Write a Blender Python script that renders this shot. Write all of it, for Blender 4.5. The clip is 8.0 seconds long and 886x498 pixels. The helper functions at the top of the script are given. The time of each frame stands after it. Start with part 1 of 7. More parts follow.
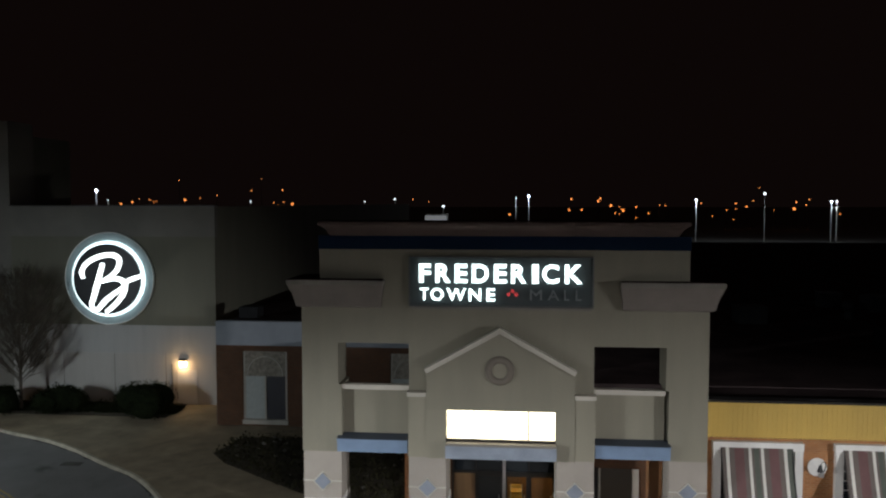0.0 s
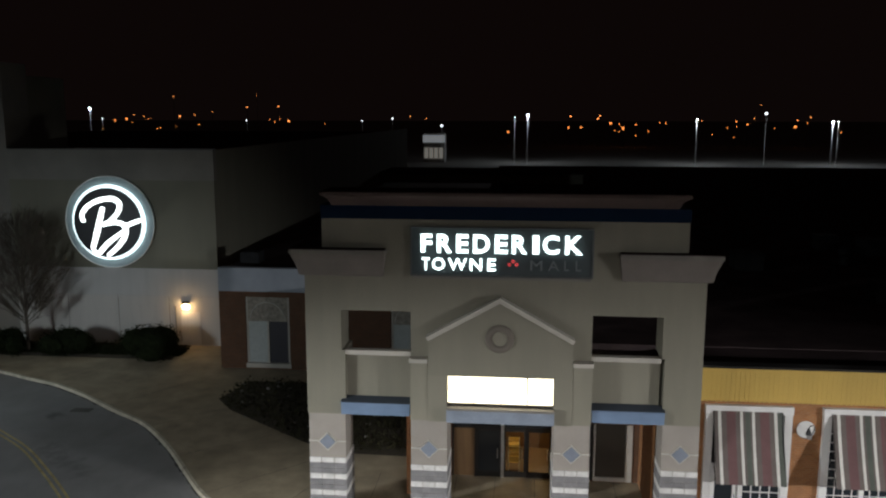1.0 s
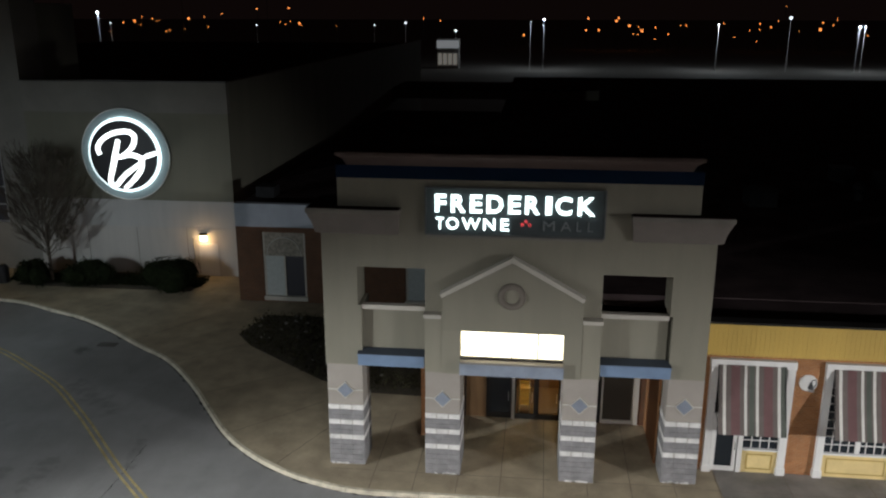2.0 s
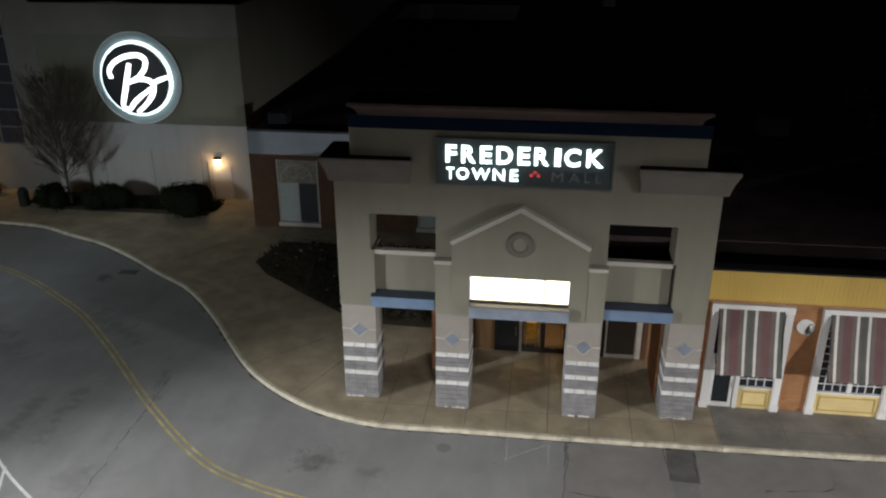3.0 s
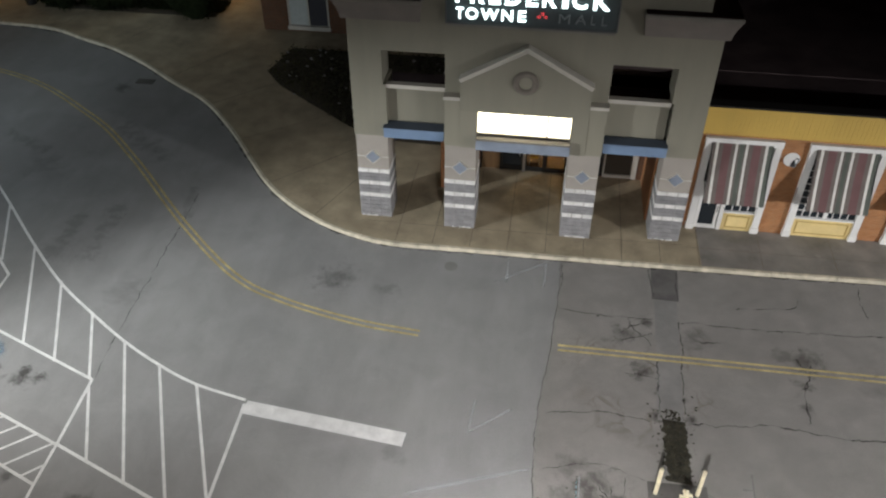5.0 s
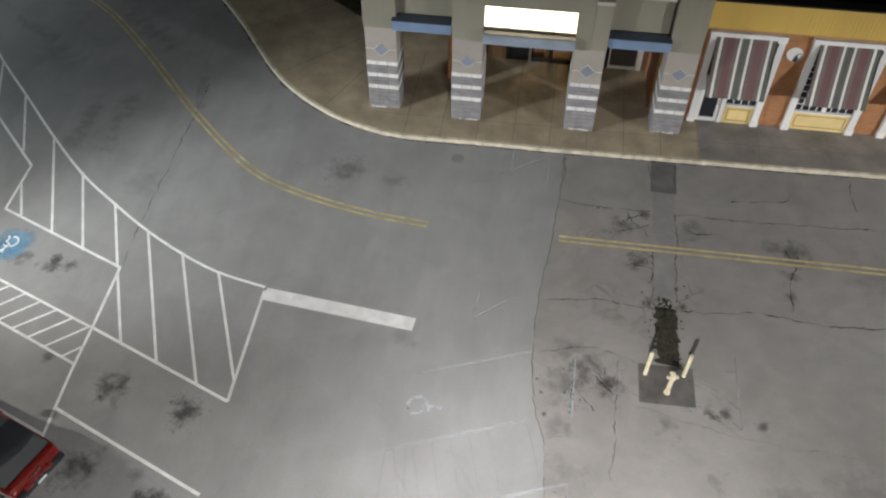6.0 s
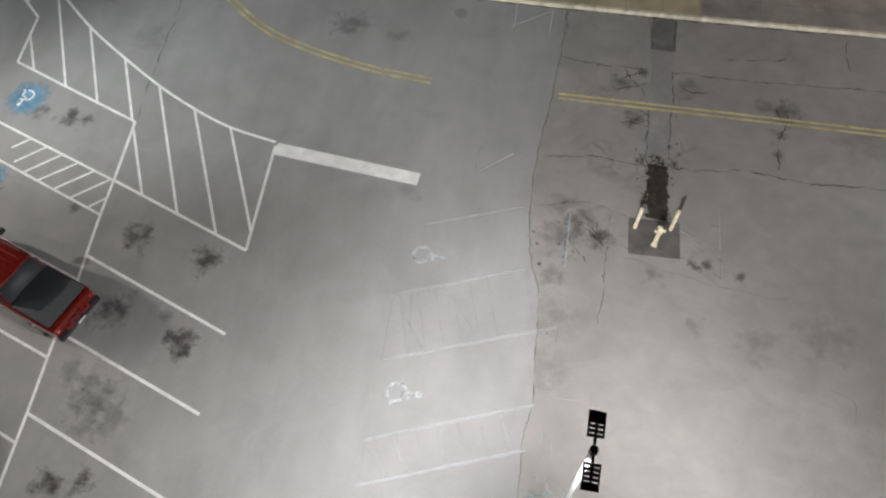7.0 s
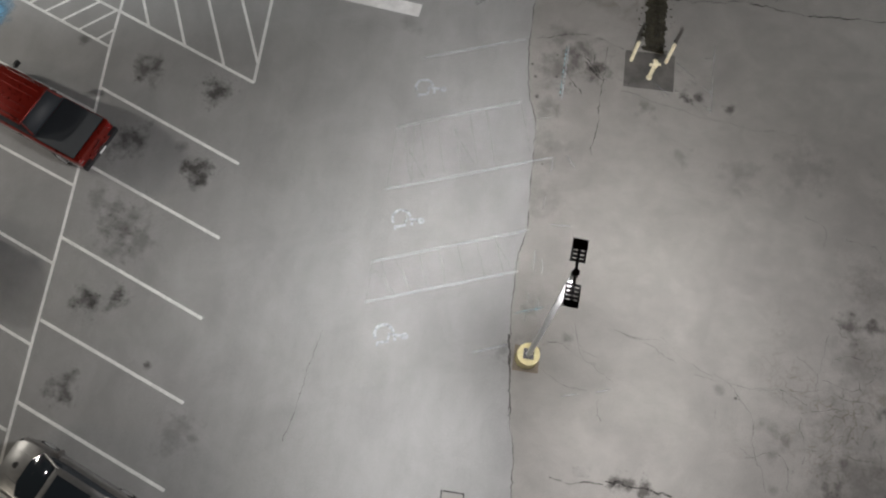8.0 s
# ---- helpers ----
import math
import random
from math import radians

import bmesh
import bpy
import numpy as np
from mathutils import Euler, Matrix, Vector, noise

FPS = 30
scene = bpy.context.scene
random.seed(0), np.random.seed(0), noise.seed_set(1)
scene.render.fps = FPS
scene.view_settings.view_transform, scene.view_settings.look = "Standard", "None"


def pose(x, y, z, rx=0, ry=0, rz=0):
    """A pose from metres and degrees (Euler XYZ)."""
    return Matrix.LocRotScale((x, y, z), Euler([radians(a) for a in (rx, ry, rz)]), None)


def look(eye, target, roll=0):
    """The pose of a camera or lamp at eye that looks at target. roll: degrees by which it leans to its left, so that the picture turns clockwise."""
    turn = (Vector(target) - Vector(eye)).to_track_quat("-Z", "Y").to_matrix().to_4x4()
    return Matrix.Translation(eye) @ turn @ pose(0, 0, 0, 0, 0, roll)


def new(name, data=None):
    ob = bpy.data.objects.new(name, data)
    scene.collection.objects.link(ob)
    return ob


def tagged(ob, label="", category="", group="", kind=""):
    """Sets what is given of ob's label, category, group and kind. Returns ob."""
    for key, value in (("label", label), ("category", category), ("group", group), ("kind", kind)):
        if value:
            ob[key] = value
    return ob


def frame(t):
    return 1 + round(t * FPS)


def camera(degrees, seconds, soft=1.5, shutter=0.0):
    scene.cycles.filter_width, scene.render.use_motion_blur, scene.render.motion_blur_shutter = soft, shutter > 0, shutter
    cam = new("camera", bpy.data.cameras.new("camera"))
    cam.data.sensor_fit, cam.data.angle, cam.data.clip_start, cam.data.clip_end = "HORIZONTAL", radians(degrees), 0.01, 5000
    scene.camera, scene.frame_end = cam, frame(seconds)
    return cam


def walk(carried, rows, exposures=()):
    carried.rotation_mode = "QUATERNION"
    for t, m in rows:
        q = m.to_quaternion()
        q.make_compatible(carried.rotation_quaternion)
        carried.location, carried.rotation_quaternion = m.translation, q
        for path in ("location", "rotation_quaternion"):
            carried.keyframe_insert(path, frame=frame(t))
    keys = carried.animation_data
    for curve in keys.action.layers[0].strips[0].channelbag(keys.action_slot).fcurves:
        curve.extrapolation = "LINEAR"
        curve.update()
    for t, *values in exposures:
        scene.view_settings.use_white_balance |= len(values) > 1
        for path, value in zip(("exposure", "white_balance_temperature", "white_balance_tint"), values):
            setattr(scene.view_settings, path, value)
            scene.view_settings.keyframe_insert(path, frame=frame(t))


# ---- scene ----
import itertools

cam = camera(56.9, 8.0, soft=2.2)
PATH = [
    (0, (0.426, 2.324, 12.641), (0.232, 4.311, 12.528), 0.0),
    (0.5, (0.348, 2.338, 13.58), (0.158, 4.318, 13.365), 0.1),
    (1, (0.301, 2.321, 14.494), (0.115, 4.286, 14.173), 0.1),
    (1.5, (0.266, 2.337, 15.457), (0.068, 4.279, 15.022), 0.1),
    (3, (0.352, 2.24, 18.376), (0.12, 4.062, 17.585), -0.0),
    (3.5, (0.378, 2.183, 19.319), (0.144, 3.947, 18.406), -0.0),
    (4, (0.372, 2.148, 20.23), (0.145, 3.836, 19.183), -0.1),
    (4.5, (0.381, 2.024, 21.023), (0.163, 3.629, 19.85), -0.0),
    (6, (0.276, 1.308, 23.202), (0.089, 2.611, 21.697), -0.0),
    (6.5, (0.222, 1.144, 23.998), (0.056, 2.301, 22.375), 0.2),
    (7, (0.153, 0.761, 24.764), (0.017, 1.755, 23.034), 0.7),
    (7.5, (0.213, 0.41, 25.478), (0.101, 1.219, 23.652), 0.7),
    (8, (0.236, 0.395, 26.374), (0.154, 0.995, 24.467), 0.8),
]
walk(cam, [(t, look(eye, target, roll)) for t, eye, target, roll in PATH], [(0.0, 0.0), (3.0, 0.0), (4.5, 0.1), (6.5, 0.16), (7.5, -0.14), (8.0, -0.33)])

# ---- light: a night sky, and the lamps of the car park ----
scene.view_settings.exposure = 0.0
world = bpy.data.worlds.new("night")
scene.world = world
world.use_nodes = True
world.node_tree.nodes["Background"].inputs[0].default_value = (0.9, 0.5, 0.45, 1)
world.node_tree.nodes["Background"].inputs[1].default_value = 0.0037

LAMP_COLOUR = (0.988, 0.963, 0.983)


def lamp_light(name, place, watt, colour, size):
    data = bpy.data.lights.new(name, "POINT")
    data.energy, data.color, data.shadow_soft_size = watt, colour, size
    ob = new(name, data)
    ob.location = place
    return ob


def beam(place, target, watt, half, blend=1.0):
    """One module of a lamp head, aimed at a place on the ground."""
    data = bpy.data.lights.new("lamp_module", "SPOT")
    data.energy, data.color, data.shadow_soft_size = watt, LAMP_COLOUR, 0.2
    data.spot_size, data.spot_blend = radians(2 * half), blend
    ob = new("lamp_module", data)
    ob.matrix_world = look(place, target)
    return ob


# lamp posts of the car park; those at the sides stand out of view
POLES = [(2.33, 5.42), (-34.2, 14.1), (36.1, 9.9), (-33.1, 7.5), (-28.1, -9.5)]
HEAD_FAR, HEAD_NEAR = (2.35, 5.93, 9.95), (2.3, 4.86, 9.95)
# the post in view: its modules throw light all round
beam(HEAD_FAR, (2.35, 6.0, 0), 1200, 60)
beam(HEAD_NEAR, (2.3, 4.7, 0), 1700, 60)
beam(HEAD_FAR, (2.3, 15.4, 0), 6100, 52)
beam(HEAD_FAR, (-8.2, 12.5, 0), 6600, 50)
beam(HEAD_FAR, (12.1, 12.3, 0), 4600, 50)
beam(HEAD_NEAR, (2.3, -3.6, 0), 5400, 52)
beam(HEAD_NEAR, (-9.0, 1.3, 0), 7100, 50)
beam(HEAD_NEAR, (13.9, 2.3, 0), 7000, 50)
beam(HEAD_FAR, (0.5, 19.5, 0), 4200, 23)
# the posts at the sides
COOL = (0.80, 0.92, 1.0)
LEFT, RIGHT, FRONT, BACK = (-34.1, 13.6, 10.0), (36.0, 9.4, 10.0), (-33.0, 8.0, 10.0), (-28.0, -9.0, 10.0)
beam(LEFT, (-24.0, 12.0, 0), 13000, 54).data.color = (1.0, 0.95, 0.88)
beam(FRONT, (-22.0, 8.0, 0), 5000, 50).data.color = (1.0, 0.95, 0.88)
beam(BACK, (-16.0, -3.0, 0), 4000, 36).data.color = (1.0, 0.90, 0.76)
beam(LEFT, (-23.0, 29.0, 0), 8000, 42).data.color = COOL
beam(LEFT, (-32.0, 48.0, 0), 10500, 28).data.color = COOL
beam(RIGHT, (27.0, 13.0, 0), 20800, 54)
beam(RIGHT, (10.0, 27.5, -1.0), 23000, 24).data.color = (0.95, 0.97, 1.0)
beam(FRONT, (-2.0, 29.0, -2.0), 43000, 17.5).data.color = (0.93, 0.97, 1.0)

# ---- materials ----


def node(tree, kind, **values):
    n = tree.nodes.new(kind)
    for key, value in values.items():
        n.inputs[key.replace("_", " ")].default_value = value
    return n


def material(name, colour, rough=0.7, vary=0.15, scale=3.0, fine=60.0, bump=0.15, metal=0.0, tint=None, streaks=False, speckle=0.0, stretch=None, gloss=0.5, mottle=0.0):
    """A surface with broad and fine variation of its colour, and a fine relief."""
    m = bpy.data.materials.new(name)
    m.use_nodes = True
    t = m.node_tree
    b = t.nodes["Principled BSDF"]
    b.inputs["Metallic"].default_value = metal
    b.inputs["Specular IOR Level"].default_value = gloss
    geo = t.nodes.new("ShaderNodeNewGeometry")
    mapping = t.nodes.new("ShaderNodeMapping")
    if stretch:
        mapping.inputs["Scale"].default_value = stretch
    if streaks:
        mapping.inputs["Scale"].default_value = (1.0, 1.0, 0.12)
    t.links.new(geo.outputs["Position"], mapping.inputs["Vector"])
    broad = node(t, "ShaderNodeTexNoise", Scale=scale, Detail=6.0, Roughness=0.6)
    grain = node(t, "ShaderNodeTexNoise", Scale=fine, Detail=3.0, Roughness=0.6)
    t.links.new(mapping.outputs[0], broad.inputs["Vector"])
    t.links.new(geo.outputs["Position"], grain.inputs["Vector"])
    ramp = t.nodes.new("ShaderNodeValToRGB")
    low = [c * (1 - vary) for c in colour]
    high = [min(1.0, c * (1 + vary)) for c in (tint or colour)]
    ramp.color_ramp.elements[0].color, ramp.color_ramp.elements[1].color = (*low, 1), (*high, 1)
    ramp.color_ramp.elements[0].position, ramp.color_ramp.elements[1].position = 0.32, 0.68
    t.links.new(broad.outputs["Fac"], ramp.inputs["Fac"])
    mix = t.nodes.new("ShaderNodeMix")
    mix.data_type, mix.blend_type = "RGBA", "MULTIPLY"
    mix.inputs["Factor"].default_value = 1.0
    span = node(t, "ShaderNodeMapRange", To_Min=0.86 - speckle, To_Max=1.14 + speckle)
    t.links.new(grain.outputs["Fac"], span.inputs["Value"])
    t.links.new(ramp.outputs["Color"], mix.inputs["A"])
    t.links.new(span.outputs["Result"], mix.inputs["B"])
    info = t.nodes.new("ShaderNodeObjectInfo")
    each = node(t, "ShaderNodeMapRange", To_Min=0.93, To_Max=1.07)
    t.links.new(info.outputs["Random"], each.inputs["Value"])
    mix2 = t.nodes.new("ShaderNodeMix")
    mix2.data_type, mix2.blend_type = "RGBA", "MULTIPLY"
    mix2.inputs["Factor"].default_value = 1.0
    t.links.new(mix.outputs["Result"], mix2.inputs["A"])
    t.links.new(each.outputs["Result"], mix2.inputs["B"])
    if mottle:
        cloud = node(t, "ShaderNodeTexNoise", Scale=0.5, Detail=9.0, Roughness=0.62, Distortion=0.6)
        t.links.new(geo.outputs["Position"], cloud.inputs["Vector"])
        shade = node(t, "ShaderNodeMapRange", From_Min=0.3, From_Max=0.7, To_Min=1 - mottle, To_Max=1 + mottle)
        t.links.new(cloud.outputs["Fac"], shade.inputs["Value"])
        mix3 = t.nodes.new("ShaderNodeMix")
        mix3.data_type, mix3.blend_type = "RGBA", "MULTIPLY"
        mix3.inputs["Factor"].default_value = 1.0
        t.links.new(mix2.outputs["Result"], mix3.inputs["A"])
        t.links.new(shade.outputs["Result"], mix3.inputs["B"])
        mix2 = mix3
    t.links.new(mix2.outputs["Result"], b.inputs["Base Color"])
    rr = node(t, "ShaderNodeMapRange", To_Min=max(0.02, rough - 0.1), To_Max=min(1.0, rough + 0.1))
    t.links.new(broad.outputs["Fac"], rr.inputs["Value"])
    t.links.new(rr.outputs["Result"], b.inputs["Roughness"])
    if bump:
        bp = node(t, "ShaderNodeBump", Strength=bump, Distance=0.02)
        t.links.new(grain.outputs["Fac"], bp.inputs["Height"])
        t.links.new(bp.outputs["Normal"], b.inputs["Normal"])
    return m


def glow(name, colour, strength):
    m = bpy.data.materials.new(name)
    m.use_nodes = True
    b = m.node_tree.nodes["Principled BSDF"]
    b.inputs["Base Color"].default_value = (*colour, 1)
    b.inputs["Emission Color"].default_value = (*colour, 1)
    b.inputs["Emission Strength"].default_value = strength
    return m


def plain(name, colour, rough=0.4, metal=0.0, coat=0.0):
    m = material(name, colour, rough, 0.08, 6.0, 40.0, 0.02, metal)
    m.node_tree.nodes["Principled BSDF"].inputs["Coat Weight"].default_value = coat
    return m


def stains(m, spots, dark=0.19, ragged=1.7, freq=2.4):
    """Oil stains and damp patches of the surface m, at places (x, y, radius, strength)."""
    t = m.node_tree
    b = t.nodes["Principled BSDF"]
    geo = t.nodes.new("ShaderNodeNewGeometry")
    rag = node(t, "ShaderNodeTexNoise", Scale=freq, Detail=9.0, Roughness=0.68)
    warp = node(t, "ShaderNodeTexNoise", Scale=1.3, Detail=3.0)
    t.links.new(geo.outputs["Position"], rag.inputs["Vector"])
    t.links.new(geo.outputs["Position"], warp.inputs["Vector"])
    off = t.nodes.new("ShaderNodeVectorMath")
    off.operation = "SUBTRACT"
    off.inputs[1].default_value = (0.5, 0.5, 0.5)
    t.links.new(warp.outputs["Color"], off.inputs[0])
    bent = t.nodes.new("ShaderNodeVectorMath")
    bent.operation = "MULTIPLY_ADD"
    bent.inputs[1].default_value = (1.5, 1.5, 0.0)
    t.links.new(off.outputs[0], bent.inputs[0])
    t.links.new(geo.outputs["Position"], bent.inputs[2])
    drops = node(t, "ShaderNodeTexNoise", Scale=7.0, Detail=3.0)
    t.links.new(geo.outputs["Position"], drops.inputs["Vector"])
    drip = node(t, "ShaderNodeMapRange", From_Min=0.60, From_Max=0.68)
    t.links.new(drops.outputs["Fac"], drip.inputs["Value"])
    total = None
    for x, y, r, strength in spots:
        away = t.nodes.new("ShaderNodeVectorMath")
        away.operation = "DISTANCE"
        away.inputs[1].default_value = (x, y, 0)
        t.links.new(bent.outputs[0] if r > 0.4 else geo.outputs["Position"], away.inputs[0])
        near = node(t, "ShaderNodeMapRange", From_Min=0.0, From_Max=r * 1.25, To_Min=1.0, To_Max=0.0)
        t.links.new(away.outputs["Value"], near.inputs["Value"])
        add = t.nodes.new("ShaderNodeMath")
        add.operation = "MULTIPLY_ADD"
        add.inputs[1].default_value = ragged
        t.links.new(rag.outputs["Fac"], add.inputs[0])
        t.links.new(near.outputs["Result"], add.inputs[2])
        cut = node(t, "ShaderNodeMapRange", From_Min=0.5 * ragged + 0.44, From_Max=0.5 * ragged + 0.92, To_Min=0.0, To_Max=strength)
        t.links.new(add.outputs[0], cut.inputs["Value"])
        spot = t.nodes.new("ShaderNodeMath")
        spot.operation = "MULTIPLY_ADD"
        fade = node(t, "ShaderNodeMapRange", From_Min=0.05, From_Max=0.5, To_Min=0.0, To_Max=strength * 0.4)
        t.links.new(near.outputs["Result"], fade.inputs["Value"])
        t.links.new(fade.outputs["Result"], spot.inputs[0])
        t.links.new(drip.outputs["Result"], spot.inputs[1])
        gate = t.nodes.new("ShaderNodeMath")
        gate.operation = "MULTIPLY"
        wide = node(t, "ShaderNodeMapRange", From_Min=0.0, From_Max=0.3)
        t.links.new(near.outputs["Result"], wide.inputs["Value"])
        t.links.new(cut.outputs["Result"], gate.inputs[0])
        t.links.new(wide.outputs["Result"], gate.inputs[1])
        t.links.new(gate.outputs[0], spot.inputs[2])
        if total is None:
            total = spot.outputs[0]
        else:
            more = t.nodes.new("ShaderNodeMath")
            more.operation = "MAXIMUM"
            t.links.new(total, more.inputs[0])
            t.links.new(spot.outputs[0], more.inputs[1])
            total = more.outputs[0]
    mx = t.nodes.new("ShaderNodeMix")
    mx.data_type, mx.blend_type = "RGBA", "MULTIPLY"
    mx.clamp_factor = True
    mx.inputs["B"].default_value = (dark, dark * 0.97, dark * 0.92, 1)
    t.links.new(total, mx.inputs["Factor"])
    t.links.new(b.inputs["Base Color"].links[0].from_socket, mx.inputs["A"])
    t.links.new(mx.outputs["Result"], b.inputs["Base Color"])


def brick_material(name, colour, colour2, mortar, w=0.21, h=0.072):
    m = bpy.data.materials.new(name)
    m.use_nodes = True
    t = m.node_tree
    b = t.nodes["Principled BSDF"]
    b.inputs["Roughness"].default_value = 0.85
    geo = t.nodes.new("ShaderNodeNewGeometry")
    sep = t.nodes.new("ShaderNodeSeparateXYZ")
    t.links.new(geo.outputs["Position"], sep.inputs[0])
    add = t.nodes.new("ShaderNodeMath")
    t.links.new(sep.outputs["X"], add.inputs[0])
    t.links.new(sep.outputs["Y"], add.inputs[1])
    com = t.nodes.new("ShaderNodeCombineXYZ")
    t.links.new(add.outputs[0], com.inputs["X"])
    t.links.new(sep.outputs["Z"], com.inputs["Y"])
    br = node(t, "ShaderNodeTexBrick", Scale=1.0, Mortar_Size=0.011, Brick_Width=w, Row_Height=h)
    br.inputs["Color1"].default_value, br.inputs["Color2"].default_value = (*colour, 1), (*colour2, 1)
    br.inputs["Mortar"].default_value = (*mortar, 1)
    t.links.new(com.outputs[0], br.inputs["Vector"])
    nz = node(t, "ShaderNodeTexNoise", Scale=1.6, Detail=6.0)
    t.links.new(geo.outputs["Position"], nz.inputs["Vector"])
    span = node(t, "ShaderNodeMapRange", To_Min=0.65, To_Max=1.3)
    t.links.new(nz.outputs["Fac"], span.inputs["Value"])
    mix = t.nodes.new("ShaderNodeMix")
    mix.data_type, mix.blend_type = "RGBA", "MULTIPLY"
    mix.inputs["Factor"].default_value = 1.0
    t.links.new(br.outputs["Color"], mix.inputs["A"])
    t.links.new(span.outputs["Result"], mix.inputs["B"])
    t.links.new(mix.outputs["Result"], b.inputs["Base Color"])
    bp = node(t, "ShaderNodeBump", Strength=0.5, Distance=0.01)
    bp.invert = True
    t.links.new(br.outputs["Fac"], bp.inputs["Height"])
    t.links.new(bp.outputs["Normal"], b.inputs["Normal"])
    return m


def glass(name, colour=(0.02, 0.025, 0.03), rough=0.05):
    m = bpy.data.materials.new(name)
    m.use_nodes = True
    b = m.node_tree.nodes["Principled BSDF"]
    b.inputs["Base Color"].default_value = (*colour, 1)
    b.inputs["Roughness"].default_value = rough
    return m


def clear_glass(name):
    m = bpy.data.materials.new(name)
    m.use_nodes = True
    b = m.node_tree.nodes["Principled BSDF"]
    b.inputs["Base Color"].default_value = (0.9, 0.92, 0.9, 1)
    b.inputs["Transmission Weight"].default_value = 1.0
    b.inputs["Roughness"].default_value = 0.03
    b.inputs["IOR"].default_value = 1.1
    return m


ASPHALT = material("asphalt", (0.262, 0.26, 0.254), 0.9, 0.06, 1.1, 42.0, 0.35, speckle=0.22, stretch=(1.0, 0.25, 1.0), gloss=0.25, mottle=0.09)
ASPHALT_OLD = material("old_asphalt", (0.222, 0.212, 0.197), 0.9, 0.06, 1.6, 36.0, 0.4, speckle=0.28, stretch=(0.8, 1.0, 1.0), gloss=0.25, mottle=0.11)
ASPHALT_DARK = material("patched_asphalt", (0.095, 0.091, 0.083), 0.85, 0.35, 1.2, 50.0, 0.35)
TRENCH = material("dark_patched_asphalt", (0.105, 0.1, 0.095), 0.85, 0.3, 1.2, 50.0, 0.35)
ASPHALT_MEND = material("mended_asphalt", (0.20, 0.195, 0.185), 0.9, 0.15, 1.2, 50.0, 0.35, gloss=0.25)
DIRT = material("damp_dirt", (0.030, 0.027, 0.016), 0.95, 0.5, 5.0, 40.0, 0.8)
CRACK = material("crack_dirt", (0.04, 0.037, 0.032), 0.95, 0.3, 5.0, 40.0, 0.2)
SEAM_DIRT = material("seam_dirt", (0.045, 0.042, 0.037), 0.95, 0.3, 5.0, 40.0, 0.2)
PAVING = material("concrete_paving", (0.30, 0.248, 0.166), 0.85, 0.22, 0.9, 50.0, 0.3, speckle=0.1, mottle=0.12)
PAVING_GREY = material("grey_concrete_paving", (0.21, 0.193, 0.168), 0.85, 0.25, 0.7, 50.0, 0.3, speckle=0.08)
JOINT = material("joint", (0.15, 0.125, 0.092), 0.95, 0.3, 3.0, 40.0, 0.2)
KERB = material("painted_kerb", (0.46, 0.415, 0.315), 0.8, 0.3, 2.6, 40.0, 0.4, speckle=0.15)
PAINT_WHITE = material("white_road_paint", (0.64, 0.635, 0.62), 0.7, 0.15, 2.0, 30.0, 0.1, speckle=0.12)
PAINT_WORN = material("worn_white_paint", (0.66, 0.71, 0.75), 0.85, 0.1, 5.0, 16.0, 0.1, speckle=0.1)
PAINT_GHOST = material("faint_white_paint", (0.74, 0.735, 0.725), 0.85, 0.1, 5.0, 16.0, 0.1, speckle=0.1)
PAINT_MARK = material("half_worn_white_paint", (0.70, 0.74, 0.77), 0.85, 0.1, 5.0, 16.0, 0.1, speckle=0.1)
PAINT_TEAL = material("worn_teal_paint", (0.30, 0.45, 0.47), 0.85, 0.1, 5.0, 16.0, 0.1, speckle=0.1)
PAINT_YELLOW = material("yellow_road_paint", (0.44, 0.355, 0.16), 0.8, 0.3, 1.4, 18.0, 0.1, speckle=0.25)
PAINT_BLUE = material("blue_road_paint", (0.15, 0.35, 0.52), 0.8, 0.35, 2.0, 20.0, 0.1, speckle=0.25)


def worn(m, scale, low, high):
    """Paint worn away in patches, so that the surface below shows between them."""
    t = m.node_tree
    geo = t.nodes.new("ShaderNodeNewGeometry")
    nz = node(t, "ShaderNodeTexNoise", Scale=scale, Detail=8.0, Roughness=0.75)
    t.links.new(geo.outputs["Position"], nz.inputs["Vector"])
    left = node(t, "ShaderNodeMapRange", From_Min=low, From_Max=high)
    t.links.new(nz.outputs["Fac"], left.inputs["Value"])
    t.links.new(left.outputs["Result"], t.nodes["Principled BSDF"].inputs["Alpha"])


worn(CRACK, 3.2, 0.36, 0.62)
worn(PAINT_WHITE, 9.0, 0.12, 0.36)
worn(PAINT_WORN, 5.0, 0.27, 1.6)
worn(PAINT_GHOST, 3.0, 0.38, 2.5)
worn(PAINT_MARK, 5.0, 0.12, 1.05)
worn(PAINT_TEAL, 5.0, 0.2, 0.9)
worn(PAINT_YELLOW, 3.0, -0.2, 0.55)


